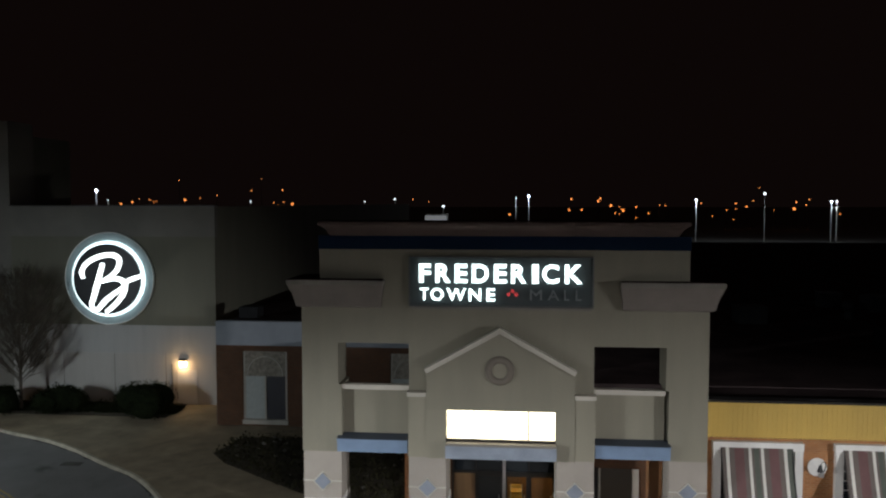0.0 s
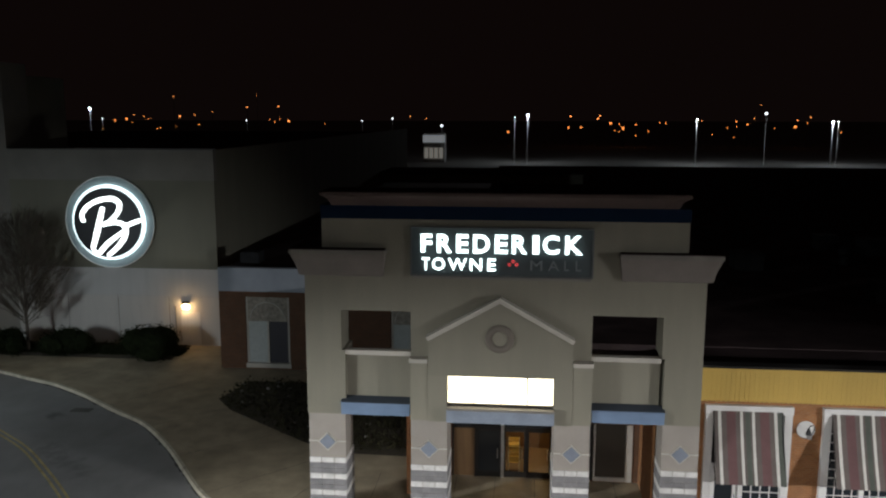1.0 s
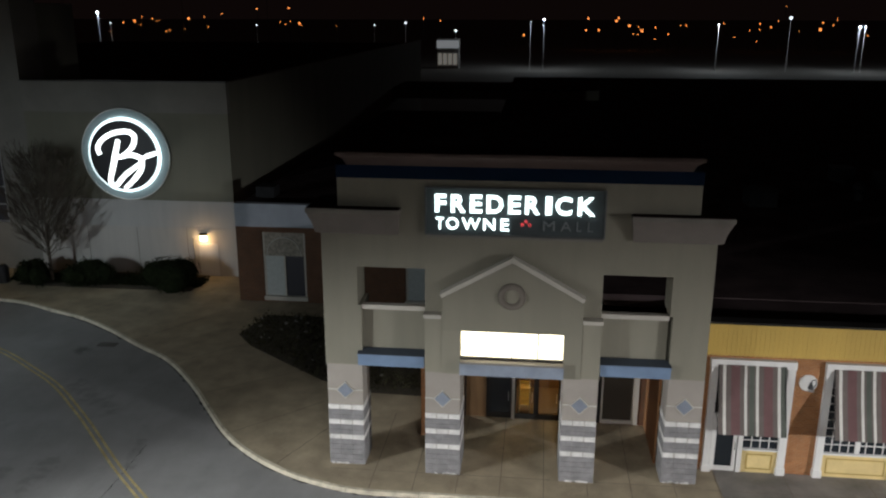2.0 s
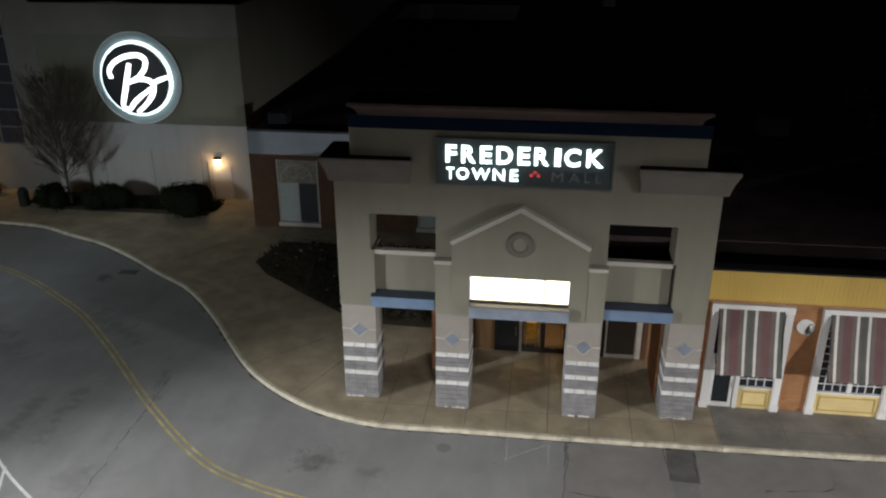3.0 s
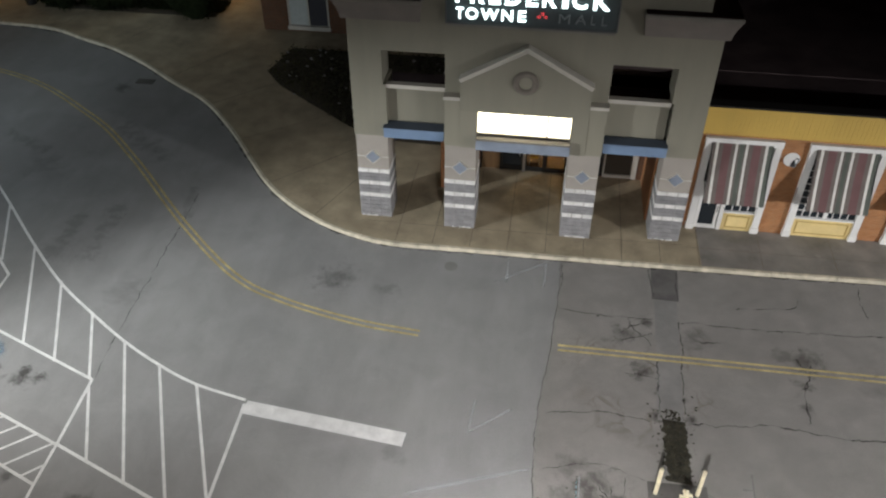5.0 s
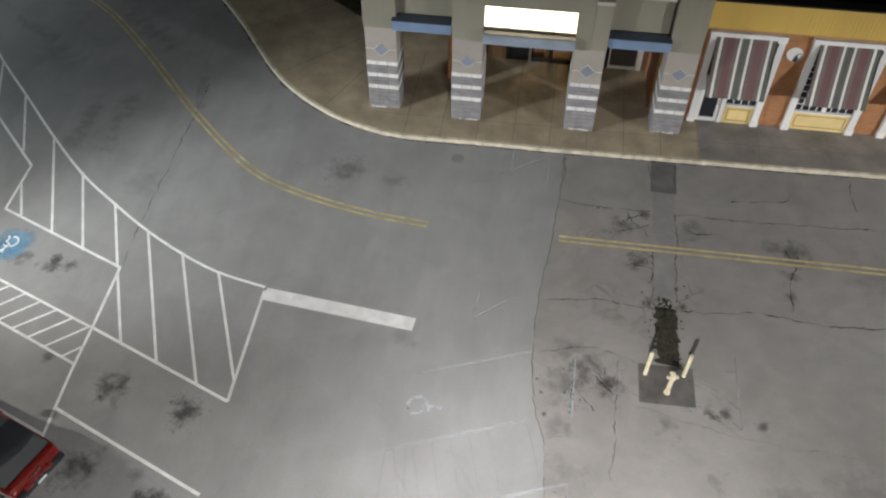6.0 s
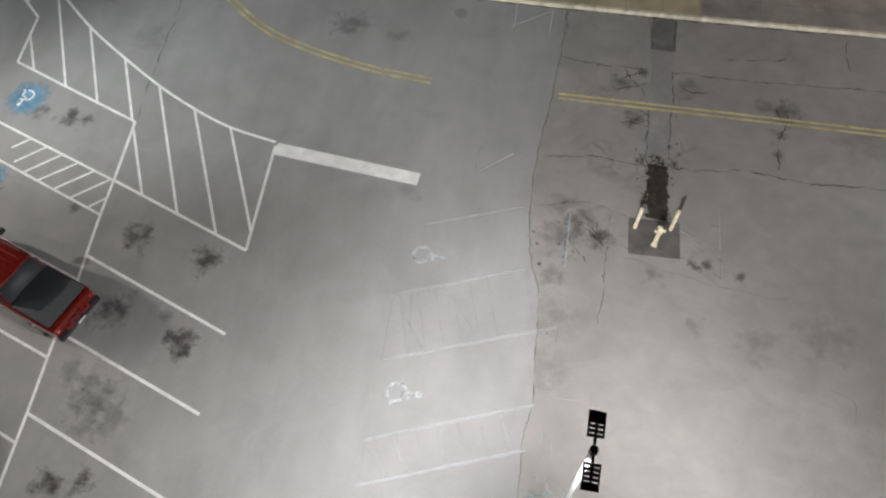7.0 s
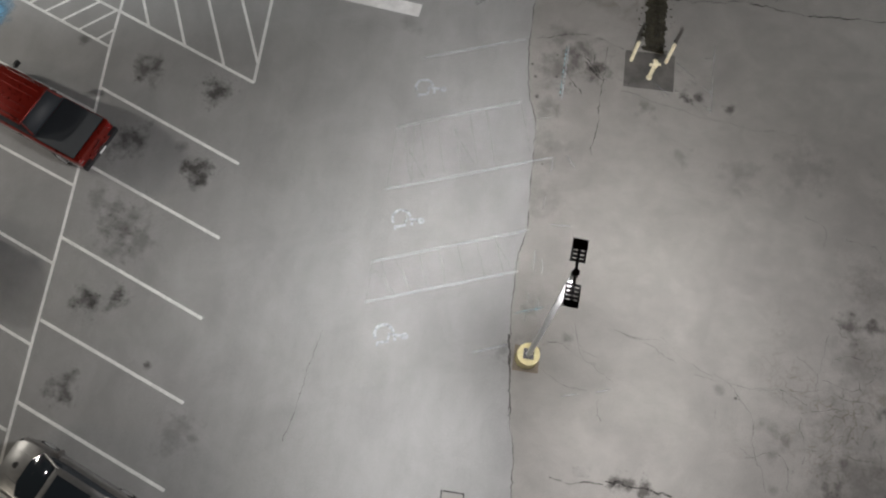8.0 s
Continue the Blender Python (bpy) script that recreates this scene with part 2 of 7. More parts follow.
def sprayed(m, reach):
    """Paint that thins out towards the ragged rim of its patch."""
    t = m.node_tree
    at = t.nodes.new("ShaderNodeTexCoord")
    nz = node(t, "ShaderNodeTexNoise", Scale=2.2, Detail=6.0, Roughness=0.6)
    t.links.new(at.outputs["Object"], nz.inputs["Vector"])
    far = t.nodes.new("ShaderNodeVectorMath")
    far.operation = "LENGTH"
    t.links.new(at.outputs["Object"], far.inputs[0])
    total = t.nodes.new("ShaderNodeMath")
    total.operation = "MULTIPLY_ADD"
    total.inputs[1].default_value = 0.9
    t.links.new(nz.outputs["Fac"], total.inputs[0])
    t.links.new(far.outputs["Value"], total.inputs[2])
    left = node(t, "ShaderNodeMapRange", From_Min=0.45 + 0.3 * reach, From_Max=0.45 + reach, To_Min=0.6, To_Max=0.0)
    t.links.new(total.outputs[0], left.inputs["Value"])
    t.links.new(left.outputs["Result"], t.nodes["Principled BSDF"].inputs["Alpha"])


sprayed(PAINT_BLUE, 0.85)
STUCCO = material("beige_stucco", (0.240, 0.225, 0.174), 0.9, 0.07, 1.1, 35.0, 0.25, streaks=True)
STUCCO_PINK = material("pinkish_stucco", (0.31, 0.28, 0.245), 0.9, 0.08, 0.8, 35.0, 0.25)
TRIM = material("cream_trim", (0.48, 0.45, 0.39), 0.8, 0.1, 1.0, 40.0, 0.1)
COPING = material("taupe_coping", (0.21, 0.195, 0.17), 0.9, 0.12, 1.0, 35.0, 0.2)
# dark colour stands in for the missing light above lamp height
CORNICE = material("unlit_cornice_stucco", (0.088, 0.06, 0.052), 0.85, 0.1, 0.8, 40.0, 0.1)
BLUE_BAND = material("blue_metal_band", (0.004, 0.014, 0.036), 0.7, 0.12, 0.8, 40.0, 0.05, gloss=0.08)
BLUE_CANOPY = material("blue_canopy", (0.155, 0.225, 0.335), 0.6, 0.12, 1.5, 30.0, 0.05)
# paler copy of BLUE_CANOPY for the transom light that falls on it
MIDDLE_CANOPY = material("transom_lit_canopy", (0.22, 0.255, 0.31), 0.6, 0.15, 1.5, 30.0, 0.05)
# dark blue for the shade along the tops of the side canopies
CANOPY_SHADE = material("dark_blue_shade", (0.035, 0.045, 0.06), 0.6, 0.12, 1.5, 30.0, 0.05)
DIAMOND = material("blue_tile", (0.19, 0.215, 0.26), 0.6, 0.1, 3.0, 30.0, 0.05)
BLOCK_GREY = material("grey_split_block", (0.21, 0.205, 0.205), 0.95, 0.2, 2.5, 30.0, 0.9, speckle=0.12)
BLOCK_WHITE = material("white_block", (0.60, 0.585, 0.56), 0.9, 0.15, 4.0, 30.0, 0.3)
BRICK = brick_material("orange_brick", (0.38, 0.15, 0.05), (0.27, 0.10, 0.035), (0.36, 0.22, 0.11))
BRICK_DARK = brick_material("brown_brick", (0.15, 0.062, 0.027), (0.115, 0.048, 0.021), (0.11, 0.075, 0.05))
YELLOW = material("yellow_metal_siding", (0.55, 0.37, 0.085), 0.65, 0.08, 1.0, 30.0, 0.05, streaks=True)
YELLOW_PANEL = material("yellow_panel", (0.66, 0.51, 0.23), 0.6, 0.08, 2.0, 30.0, 0.05)
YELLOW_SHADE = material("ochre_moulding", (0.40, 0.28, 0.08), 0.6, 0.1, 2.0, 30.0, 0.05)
WHITE_WOOD = material("white_painted_wood", (0.70, 0.69, 0.66), 0.6, 0.08, 2.0, 30.0, 0.05, streaks=True)
ROOFING = material("dark_roofing", (0.066, 0.050, 0.050), 0.95, 0.3, 0.5, 20.0, 0.3, gloss=0.0)
ROOF_METAL = material("dull_roof_metal", (0.018, 0.018, 0.019), 0.7, 0.3, 2.0, 20.0, 0.1, gloss=0.2)
STORE_WALL = material("greige_wall", (0.205, 0.198, 0.152), 0.9, 0.1, 0.5, 30.0, 0.2, streaks=True)
STORE_COPING = material("greige_coping", (0.23, 0.22, 0.195), 0.9, 0.1, 0.5, 30.0, 0.2)
STORE_WHITE = material("whitewashed_wall", (0.46, 0.45, 0.43), 0.9, 0.1, 0.6, 30.0, 0.2, streaks=True)
STORE_BASE = material("pale_base_wall", (0.50, 0.47, 0.43), 0.9, 0.12, 0.6, 30.0, 0.2, streaks=True)
SERVICE_WHITE = material("white_steel", (0.58, 0.57, 0.55), 0.6, 0.08, 1.0, 30.0, 0.05)
FASCIA = material("pale_blue_fascia", (0.30, 0.33, 0.37), 0.7, 0.1, 0.8, 30.0, 0.1)
STONE_INFILL = material("mottled_infill", (0.32, 0.29, 0.24), 0.9, 0.35, 5.0, 30.0, 0.2)
DARK_GLASS = glass("dark_glass")
CAB_GLASS = glass("dull_cab_glass", (0.026, 0.030, 0.034), 0.45)
# greyer than DARK_GLASS: the reflections of the panes put into the colour
TOWER_GLASS = glass("grey_reflection_glass", (0.06, 0.058, 0.068), 0.35)
CAB_GLASS.node_tree.nodes["Principled BSDF"].inputs["Specular IOR Level"].default_value = 0.15
# brown of what shows in the pane put into its colour
BROWN_GLASS = glass("browned_pane_glass", (0.06, 0.05, 0.04), 0.12)
CLEAR = clear_glass("clear_glass")
FROSTED = plain("pale_window_blind", (0.48, 0.52, 0.50), 0.35)
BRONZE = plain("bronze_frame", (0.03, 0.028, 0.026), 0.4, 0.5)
ALUMINIUM = plain("aluminium", (0.55, 0.56, 0.57), 0.35, 0.9)
STEEL_WHITE = plain("painted_pole", (0.62, 0.63, 0.62), 0.5)
BLACK_METAL = plain("black_metal", (0.012, 0.012, 0.013), 0.5)
CONCRETE_YELLOW = material("yellow_painted_concrete", (0.66, 0.58, 0.31), 0.8, 0.2, 3.0, 30.0, 0.2)
CREAM_PAINT = material("cream_painted_steel", (0.66, 0.60, 0.42), 0.6, 0.15, 5.0, 30.0, 0.1)
BOARD = material("brown_board", (0.16, 0.09, 0.038), 0.6, 0.25, 2.5, 20.0, 0.05, streaks=True)
CANVAS = {
    "maroon": material("maroon_canvas", (0.135, 0.07, 0.069), 0.9, 0.12, 2.0, 60.0, 0.1),
    "brown": material("taupe_canvas", (0.13, 0.108, 0.095), 0.9, 0.12, 2.0, 60.0, 0.1),
    "green": material("green_canvas", (0.085, 0.095, 0.078), 0.9, 0.12, 2.0, 60.0, 0.1),
    "white": material("white_canvas", (0.62, 0.60, 0.55), 0.9, 0.08, 2.0, 60.0, 0.1),
}
BARK = material("bark", (0.10, 0.084, 0.066), 0.9, 0.3, 8.0, 50.0, 0.4)
LEAF = material("dark_leaf", (0.012, 0.016, 0.007), 0.9, 0.45, 4.0, 20.0, 0.2, gloss=0.05)
LEAF_DRY = material("dry_ground_cover", (0.045, 0.043, 0.022), 0.95, 0.6, 3.0, 20.0, 0.2, gloss=0.05)
ROCK = material("pale_rock", (0.25, 0.235, 0.22), 0.9, 0.2, 5.0, 30.0, 0.3)
MULCH = material("mulch", (0.05, 0.04, 0.026), 0.95, 0.5, 6.0, 30.0, 0.8)
SIGN_PANEL = material("grey_sign_panel", (0.05, 0.068, 0.072), 0.6, 0.1, 2.0, 30.0, 0.02)
SIGN_FRAME = plain("sign_frame", (0.10, 0.11, 0.11), 0.5)
LETTER = glow("lit_letter", (0.84, 1.0, 1.0), 3.4)
LETTER_OFF = plain("unlit_letter", (0.19, 0.215, 0.23), 0.5)
LETTER_RED = glow("red_lamp", (1.0, 0.09, 0.10), 0.5)
HALO = glow("halo", (0.80, 0.97, 1.0), 2.2)
STROKE = glow("lit_stroke", (0.92, 1.0, 1.0), 3.0)
HALO_BACK = material("pale_sign_back", (0.42, 0.52, 0.54), 0.6, 0.05, 1.0, 20.0, 0.02)
SIGN_BLACK = plain("black_sign_face", (0.006, 0.007, 0.009), 0.4)
TRANSOM = glow("lit_transom", (1.0, 0.90, 0.66), 3.6)
WARM_LAMP = glow("warm_lamp", (1.0, 0.72, 0.36), 14.0)
FAR_WARM = glow("far_warm_lamp", (1.0, 0.30, 0.07), 1.7)
FAR_WHITE = glow("far_white_lamp", (0.85, 0.93, 1.0), 1.6)
RED_CAR = plain("red_car_paint", (0.20, 0.013, 0.007), 0.3, 0.5, 1.0)
SILVER_CAR = plain("silver_car_paint", (0.21, 0.207, 0.20), 0.38, 0.7, 1.0)
BLACK_VINYL = material("black_vinyl", (0.02, 0.021, 0.023), 0.6, 0.15, 2.0, 60.0, 0.1)
COVER_VINYL = material("grey_black_vinyl", (0.026, 0.031, 0.036), 0.7, 0.12, 2.0, 60.0, 0.1)
# darker than STUCCO: the shade on the corner cornices is in the colour
CAP_STUCCO = material("shaded_stucco", (0.185, 0.163, 0.143), 0.9, 0.1, 1.0, 35.0, 0.2)
RING_STUCCO = material("taupe_stucco", (0.17, 0.148, 0.122), 0.9, 0.1, 2.0, 35.0, 0.2)
RUBBER = plain("rubber", (0.015, 0.015, 0.015), 0.85)
CHROME = plain("chrome", (0.7, 0.7, 0.7), 0.15, 1.0)
TAIL_RED = plain("tail_lamp_red", (0.25, 0.012, 0.012), 0.2, 0.0, 1.0)
YELLOW_PLASTIC = plain("yellow_plastic", (0.60, 0.36, 0.05), 0.45)
CARPET = material("interior_floor", (0.18, 0.13, 0.08), 0.7, 0.15, 2.0, 30.0, 0.05)

# ---- mesh helpers ----


def link(name, bm, mat, parent=None, label=""):
    me = bpy.data.meshes.new(name)
    bmesh.ops.recalc_face_normals(bm, faces=bm.faces[:])
    bm.to_mesh(me)
    bm.free()
    for mm in mat if isinstance(mat, (list, tuple)) else [mat]:
        me.materials.append(mm)
    ob = new(name, me)
    ob.parent = parent
    if label:
        ob["label"] = label
    return ob


def part(name, bm, mat, parent, label=""):
    return link(name, bm, mat, parent, label)


def empty(name, place=(0, 0, 0)):
    ob = new(name)
    ob.location = place
    return ob


def smooth(ob, angle=40):
    for p in ob.data.polygons:
        p.use_smooth = True
    ob.data.set_sharp_from_angle(angle=radians(angle))
    return ob


def box(x0, x1, y0, y1, z0, z1, bevel=0.0, bm=None):
    bm = bm or bmesh.new()
    made = bmesh.ops.create_cube(bm, size=1.0, matrix=Matrix.Translation(((x0 + x1) / 2, (y0 + y1) / 2, (z0 + z1) / 2))
                                 @ Matrix.Diagonal((x1 - x0, y1 - y0, z1 - z0, 1)))
    if bevel:
        edges = {e for v in made["verts"] for e in v.link_edges}
        bmesh.ops.bevel(bm, geom=list(edges), offset=bevel, segments=2, affect="EDGES")
    return bm


def prism(outline, axis, a, b, bm=None):
    """A flat outline drawn out along an axis from a to b. axis y: outline in (x, z); axis z: in (x, y); axis x: in (y, z)."""
    bm = bm or bmesh.new()

    def at(u, v, w):
        return {"y": (u, w, v), "z": (u, v, w), "x": (w, u, v)}[axis]
    one = [bm.verts.new(at(u, v, a)) for u, v in outline]
    two = [bm.verts.new(at(u, v, b)) for u, v in outline]
    bm.faces.new(one)
    bm.faces.new(two[::-1])
    n = len(outline)
    for i in range(n):
        bm.faces.new((one[i], one[(i + 1) % n], two[(i + 1) % n], two[i]))
    return bm


def cylinder(place, r, h, seg=24, r2=None, bm=None, turn=None):
    bm = bm or bmesh.new()
    m = Matrix.Translation(place) @ (turn or Matrix()) @ Matrix.Translation((0, 0, h / 2))
    bmesh.ops.create_cone(bm, cap_ends=True, segments=seg, radius1=r, radius2=r if r2 is None else r2, depth=h, matrix=m)
    return bm


def tube(points, radii, seg=8, bm=None):
    """A round bar along points."""
    bm = bm or bmesh.new()
    rings = []
    pts = [Vector(p) for p in points]
    for i, p in enumerate(pts):
        d = (pts[min(i + 1, len(pts) - 1)] - pts[max(i - 1, 0)]).normalized()
        side = d.orthogonal().normalized()
        up = d.cross(side)
        r = radii[i] if isinstance(radii, (list, tuple)) else radii
        rings.append([bm.verts.new(p + r * (math.cos(k * 2 * math.pi / seg) * side + math.sin(k * 2 * math.pi / seg) * up)) for k in range(seg)])
    for i in range(len(rings) - 1):
        a = rings[i]
        best = min(range(seg), key=lambda s: sum((a[k].co - rings[i + 1][(k + s) % seg].co).length for k in range(seg)))
        b = rings[i + 1][best:] + rings[i + 1][:best]
        rings[i + 1] = b
        for k in range(seg):
            bm.faces.new((a[k], a[(k + 1) % seg], b[(k + 1) % seg], b[k]))
    bm.faces.new(rings[0][::-1])
    bm.faces.new(rings[-1])
    return bm


def spline(points, step=0.5):
    """A smooth line through points (x, y)."""
    p = [Vector(q) for q in points]
    p = [2 * p[0] - p[1], *p, 2 * p[-1] - p[-2]]
    out = []
    for i in range(1, len(p) - 2):
        n = max(2, int((p[i + 1] - p[i]).length / step))
        for k in range(n):
            t = k / n
            out.append(0.5 * (2 * p[i] + (p[i + 1] - p[i - 1]) * t + (2 * p[i - 1] - 5 * p[i] + 4 * p[i + 1] - p[i + 2]) * t * t
                              + (3 * p[i] - p[i - 1] - 3 * p[i + 1] + p[i + 2]) * t ** 3))
    out.append(p[-2])
    return out


def normals(line):
    out = []
    for i in range(len(line)):
        d = (line[min(i + 1, len(line) - 1)] - line[max(i - 1, 0)]).normalized()
        out.append(Vector((-d.y, d.x)))
    return out


def strip(line, width, z, bm=None, offset=0.0, thick=0.0):
    """A painted band along a line on the ground."""
    bm = bm or bmesh.new()
    ns = normals(line)
    a = [bm.verts.new((*(p + n * (offset + width / 2)), z)) for p, n in zip(line, ns)]
    b = [bm.verts.new((*(p + n * (offset - width / 2)), z)) for p, n in zip(line, ns)]
    for i in range(len(line) - 1):
        bm.faces.new((a[i], b[i], b[i + 1], a[i + 1]))
    return bm


def straight(a, b, n=1):
    a, b = Vector(a), Vector(b)
    return [a + (b - a) * k / n for k in range(n + 1)]


def wall_with_holes(x0, x1, z0, z1, y0, y1, holes, bm=None):
    """A wall along x with rectangular openings (x0, x1, z0, z1) that go through it."""
    bm = bm or bmesh.new()
    xs = sorted({x0, x1, *[h[0] for h in holes], *[h[1] for h in holes]})
    zs = sorted({z0, z1, *[h[2] for h in holes], *[h[3] for h in holes]})
    solid = {}
    for i in range(len(xs) - 1):
        for k in range(len(zs) - 1):
            cx, cz = (xs[i] + xs[i + 1]) / 2, (zs[k] + zs[k + 1]) / 2
            solid[i, k] = not any(h[0] < cx < h[1] and h[2] < cz < h[3] for h in holes)
    verts = {}

    def v(i, k, y):
        key = (i, k, y)
        if key not in verts:
            verts[key] = bm.verts.new((xs[i], y, zs[k]))
        return verts[key]
    for (i, k), s in solid.items():
        if not s:
            continue
        bm.faces.new((v(i, k, y0), v(i + 1, k, y0), v(i + 1, k + 1, y0), v(i, k + 1, y0)))
        bm.faces.new((v(i, k, y1), v(i, k + 1, y1), v(i + 1, k + 1, y1), v(i + 1, k, y1)))
        for di, dk, p, q in ((-1, 0, (i, k), (i, k + 1)), (1, 0, (i + 1, k), (i + 1, k + 1)), (0, -1, (i, k), (i + 1, k)), (0, 1, (i, k + 1), (i + 1, k + 1))):
            if not solid.get((i + di, k + dk), False):
                bm.faces.new((v(*p, y0), v(*q, y0), v(*q, y1), v(*p, y1)))
    return bm


# ---- ground ----
bm = bmesh.new()
ROWS = [-400, -60, 0, 60, 170, 330, 700, 2500]
COLS = [-2500, -700, -250, -60, 60, 250, 700, 2500]
grid = [[bm.verts.new((x, y, 0.0)) for x in COLS] for y in ROWS]
for j in range(len(ROWS) - 1):
    for i in range(len(COLS) - 1):
        bm.faces.new((grid[j][i], grid[j][i + 1], grid[j + 1][i + 1], grid[j + 1][i]))
ground = tagged(link("ground", bm, ASPHALT_OLD), "worn grey asphalt of the car park, cracked and stained", "ground", kind="structure")

SEAM = spline([(1.68, 27.5), (1.64, 25.6), (1.55, 24.35), (1.38, 22.07), (1.14, 20.0), (1.07, 18.2), (1.09, 16.8), (1.2, 15.8), (1.35, 14.8), (1.68, 13.7), (1.74, 12.0), (1.82, 9.95), (1.66, 8.8), (1.66, 6.73), (1.79, 5.42), (2.03, 3.44), (2.36, 1.06), (2.42, -8.0), (2.5, -60.0)], 0.6)
bm = bmesh.new()
left_edge = [Vector((-120.0, p.y)) for p in SEAM]
a = [bm.verts.new((p.x + 0.03 * noise.noise((p.x, p.y * 1.7, 3)), p.y, 0.004)) for p in SEAM]
b = [bm.verts.new((p.x, p.y, 0.004)) for p in left_edge]
for i in range(len(SEAM) - 1):
    bm.faces.new((b[i], b[i + 1], a[i + 1], a[i]))
far_l = [bm.verts.new((-120, 52, 0.004)), bm.verts.new((SEAM[0].x, 52, 0.004))]
bm.faces.new((b[0], a[0], far_l[1], far_l[0]))
road = tagged(link("road", bm, ASPHALT), "smoother pale grey asphalt, sweeping round the pavement", "road", kind="structure")

KERB_LINE = spline([(-80, 46.2), (-66, 46.0), (-54, 45.85), (-46, 45.7), (-39, 45.45), (-33.0, 45.05), (-29.6, 44.7), (-26.74, 43.53), (-24.52, 42.6), (-22.11, 41.11), (-19.69, 39.32), (-17.2, 37.55), (-14.96, 35.07), (-13.3, 32.85), (-11.9, 31.0), (-10.41, 29.56),
                    (-8.57, 28.34), (-7.0, 27.7), (-5.4, 27.38), (-2.7, 27.38), (1.84, 27.4), (6.67, 27.48), (10.5, 27.56), (14.04, 27.66), (18.0, 27.74), (22.5, 27.82), (28.0, 27.92), (35.0, 28.04), (46.0, 28.2), (60.0, 28.4)], 0.5)
ns = normals(KERB_LINE)
# pavement top, from the kerb's back to the buildings
bm = bmesh.new()
inner = [p + n * 0.15 for p, n in zip(KERB_LINE, ns)]
a = [bm.verts.new((p.x, p.y, 0.15)) for p in inner]
b = [bm.verts.new((p.x, 57.0, 0.15)) for p in inner]
for i in range(len(inner) - 1):
    bm.faces.new((a[i], a[i + 1], b[i + 1], b[i]))
pavement = tagged(link("pavement", bm, PAVING), "tan concrete pavement with joints, dirty in places", "pavement", kind="structure")
# the greyer stretch before the shops
before_shops = [p for p in inner if p.x > 6.72]
part("grey_slab", prism([(p.x, p.y) for p in before_shops] + [(before_shops[-1].x, 30.3), (before_shops[0].x, 30.3)], "z", 0.1, 0.154), PAVING_GREY, pavement, "greyer concrete slab before the shops")
for x in [-5.2 + 1.55 * k for k in range(9)] + [9.7, 12.6, 15.5, 18.4]:
    w = 0.022
    part("joint", strip(straight((x, 27.6 if x < 8 else 27.85), (x + 0.05, 33.35 if x < 6.4 else 30.25)), w, 0.1565), JOINT, pavement)
part("joint", strip(straight((-6.88, 28.77), (6.62, 28.91)), 0.022, 0.1565), JOINT, pavement)
part("joint", strip(straight((6.67, 28.81), (30.41, 28.94)), 0.022, 0.1585), JOINT, pavement)
for p, q in (((-9.04, 28.69), (-7.07, 33.23)), ((-11.53, 30.95), (-7.39, 35.12)), ((-14.02, 34.29), (-10.66, 36.84)), ((-16.91, 37.14), (-13.80, 40.19)),
             ((-20.09, 39.59), (-17.02, 44.43)), ((-24.94, 42.41), (-22.43, 47.95)), ((-29.34, 43.97), (-28.50, 47.84))):
    part("joint", strip(straight(p, q), 0.03, 0.1565), JOINT, pavement)

kerb = tagged(empty("kerb"), "low concrete kerb with worn cream paint", "kerb", kind="structure")
KSTEP = 5
for i in range(0, len(KERB_LINE) - 1, KSTEP):
    j = min(i + KSTEP, len(KERB_LINE) - 1)
    if KERB_LINE[j].x < -62 or KERB_LINE[i].x > 40:
        continue
    bm = bmesh.new()
    rings = []
    for k in range(i, j + 1):
        p, n = KERB_LINE[k], ns[k]
        d = Vector((n.y, -n.x))
        sh = 0.012 if k == i else (-0.012 if k == j else 0)
        wob = 0.012 * noise.noise((p.x * 1.3, p.y * 1.3, 0))
        prof = [(0.0 + wob, 0.0), (0.02 + wob, 0.12), (0.045 + wob, 0.155), (0.17, 0.160), (0.17, 0.0)]
        rings.append([bm.verts.new((*(p + n * u + d * sh), v)) for u, v in prof])
    for r, s in zip(rings, rings[1:]):
        for k in range(4):
            bm.faces.new((r[k], r[k + 1], s[k + 1], s[k]))
    bm.faces.new(rings[0])
    bm.faces.new(rings[-1][::-1])
    part("kerb_stone", bm, KERB, kerb)

# ---- paint on the ground ----
Z1 = 0.009
LAYER = itertools.count(1)


def paint(name, a, b, width=0.1, mat=PAINT_WHITE, z=0.009, parent=road, label=""):
    """A painted line; each lies a hair above the one before."""
    return part(name, strip(straight(a, b, 1), width, z + 0.00015 * next(LAYER)), mat, parent, label)


DOUBLE = spline([(-57.14, 42.49), (-40.28, 41.11), (-29.10, 39.26), (-22.60, 35.59), (-18.86, 32.28), (-14.60, 27.78), (-11.28, 24.77), (-8.96, 23.62), (-5.92, 22.85), (-3.39, 22.56)], 0.5)
for o in (-0.12, 0.12):
    part("yellow_line", strip(DOUBLE, 0.10, Z1, None, o), PAINT_YELLOW, road, "faded yellow centre line")
for o in (-0.12, 0.12):
    part("yellow_line", strip(straight((1.69, 22.55 + o), (40, 22.6 + o)), 0.10, Z1), PAINT_YELLOW, ground, "faded yellow centre line")

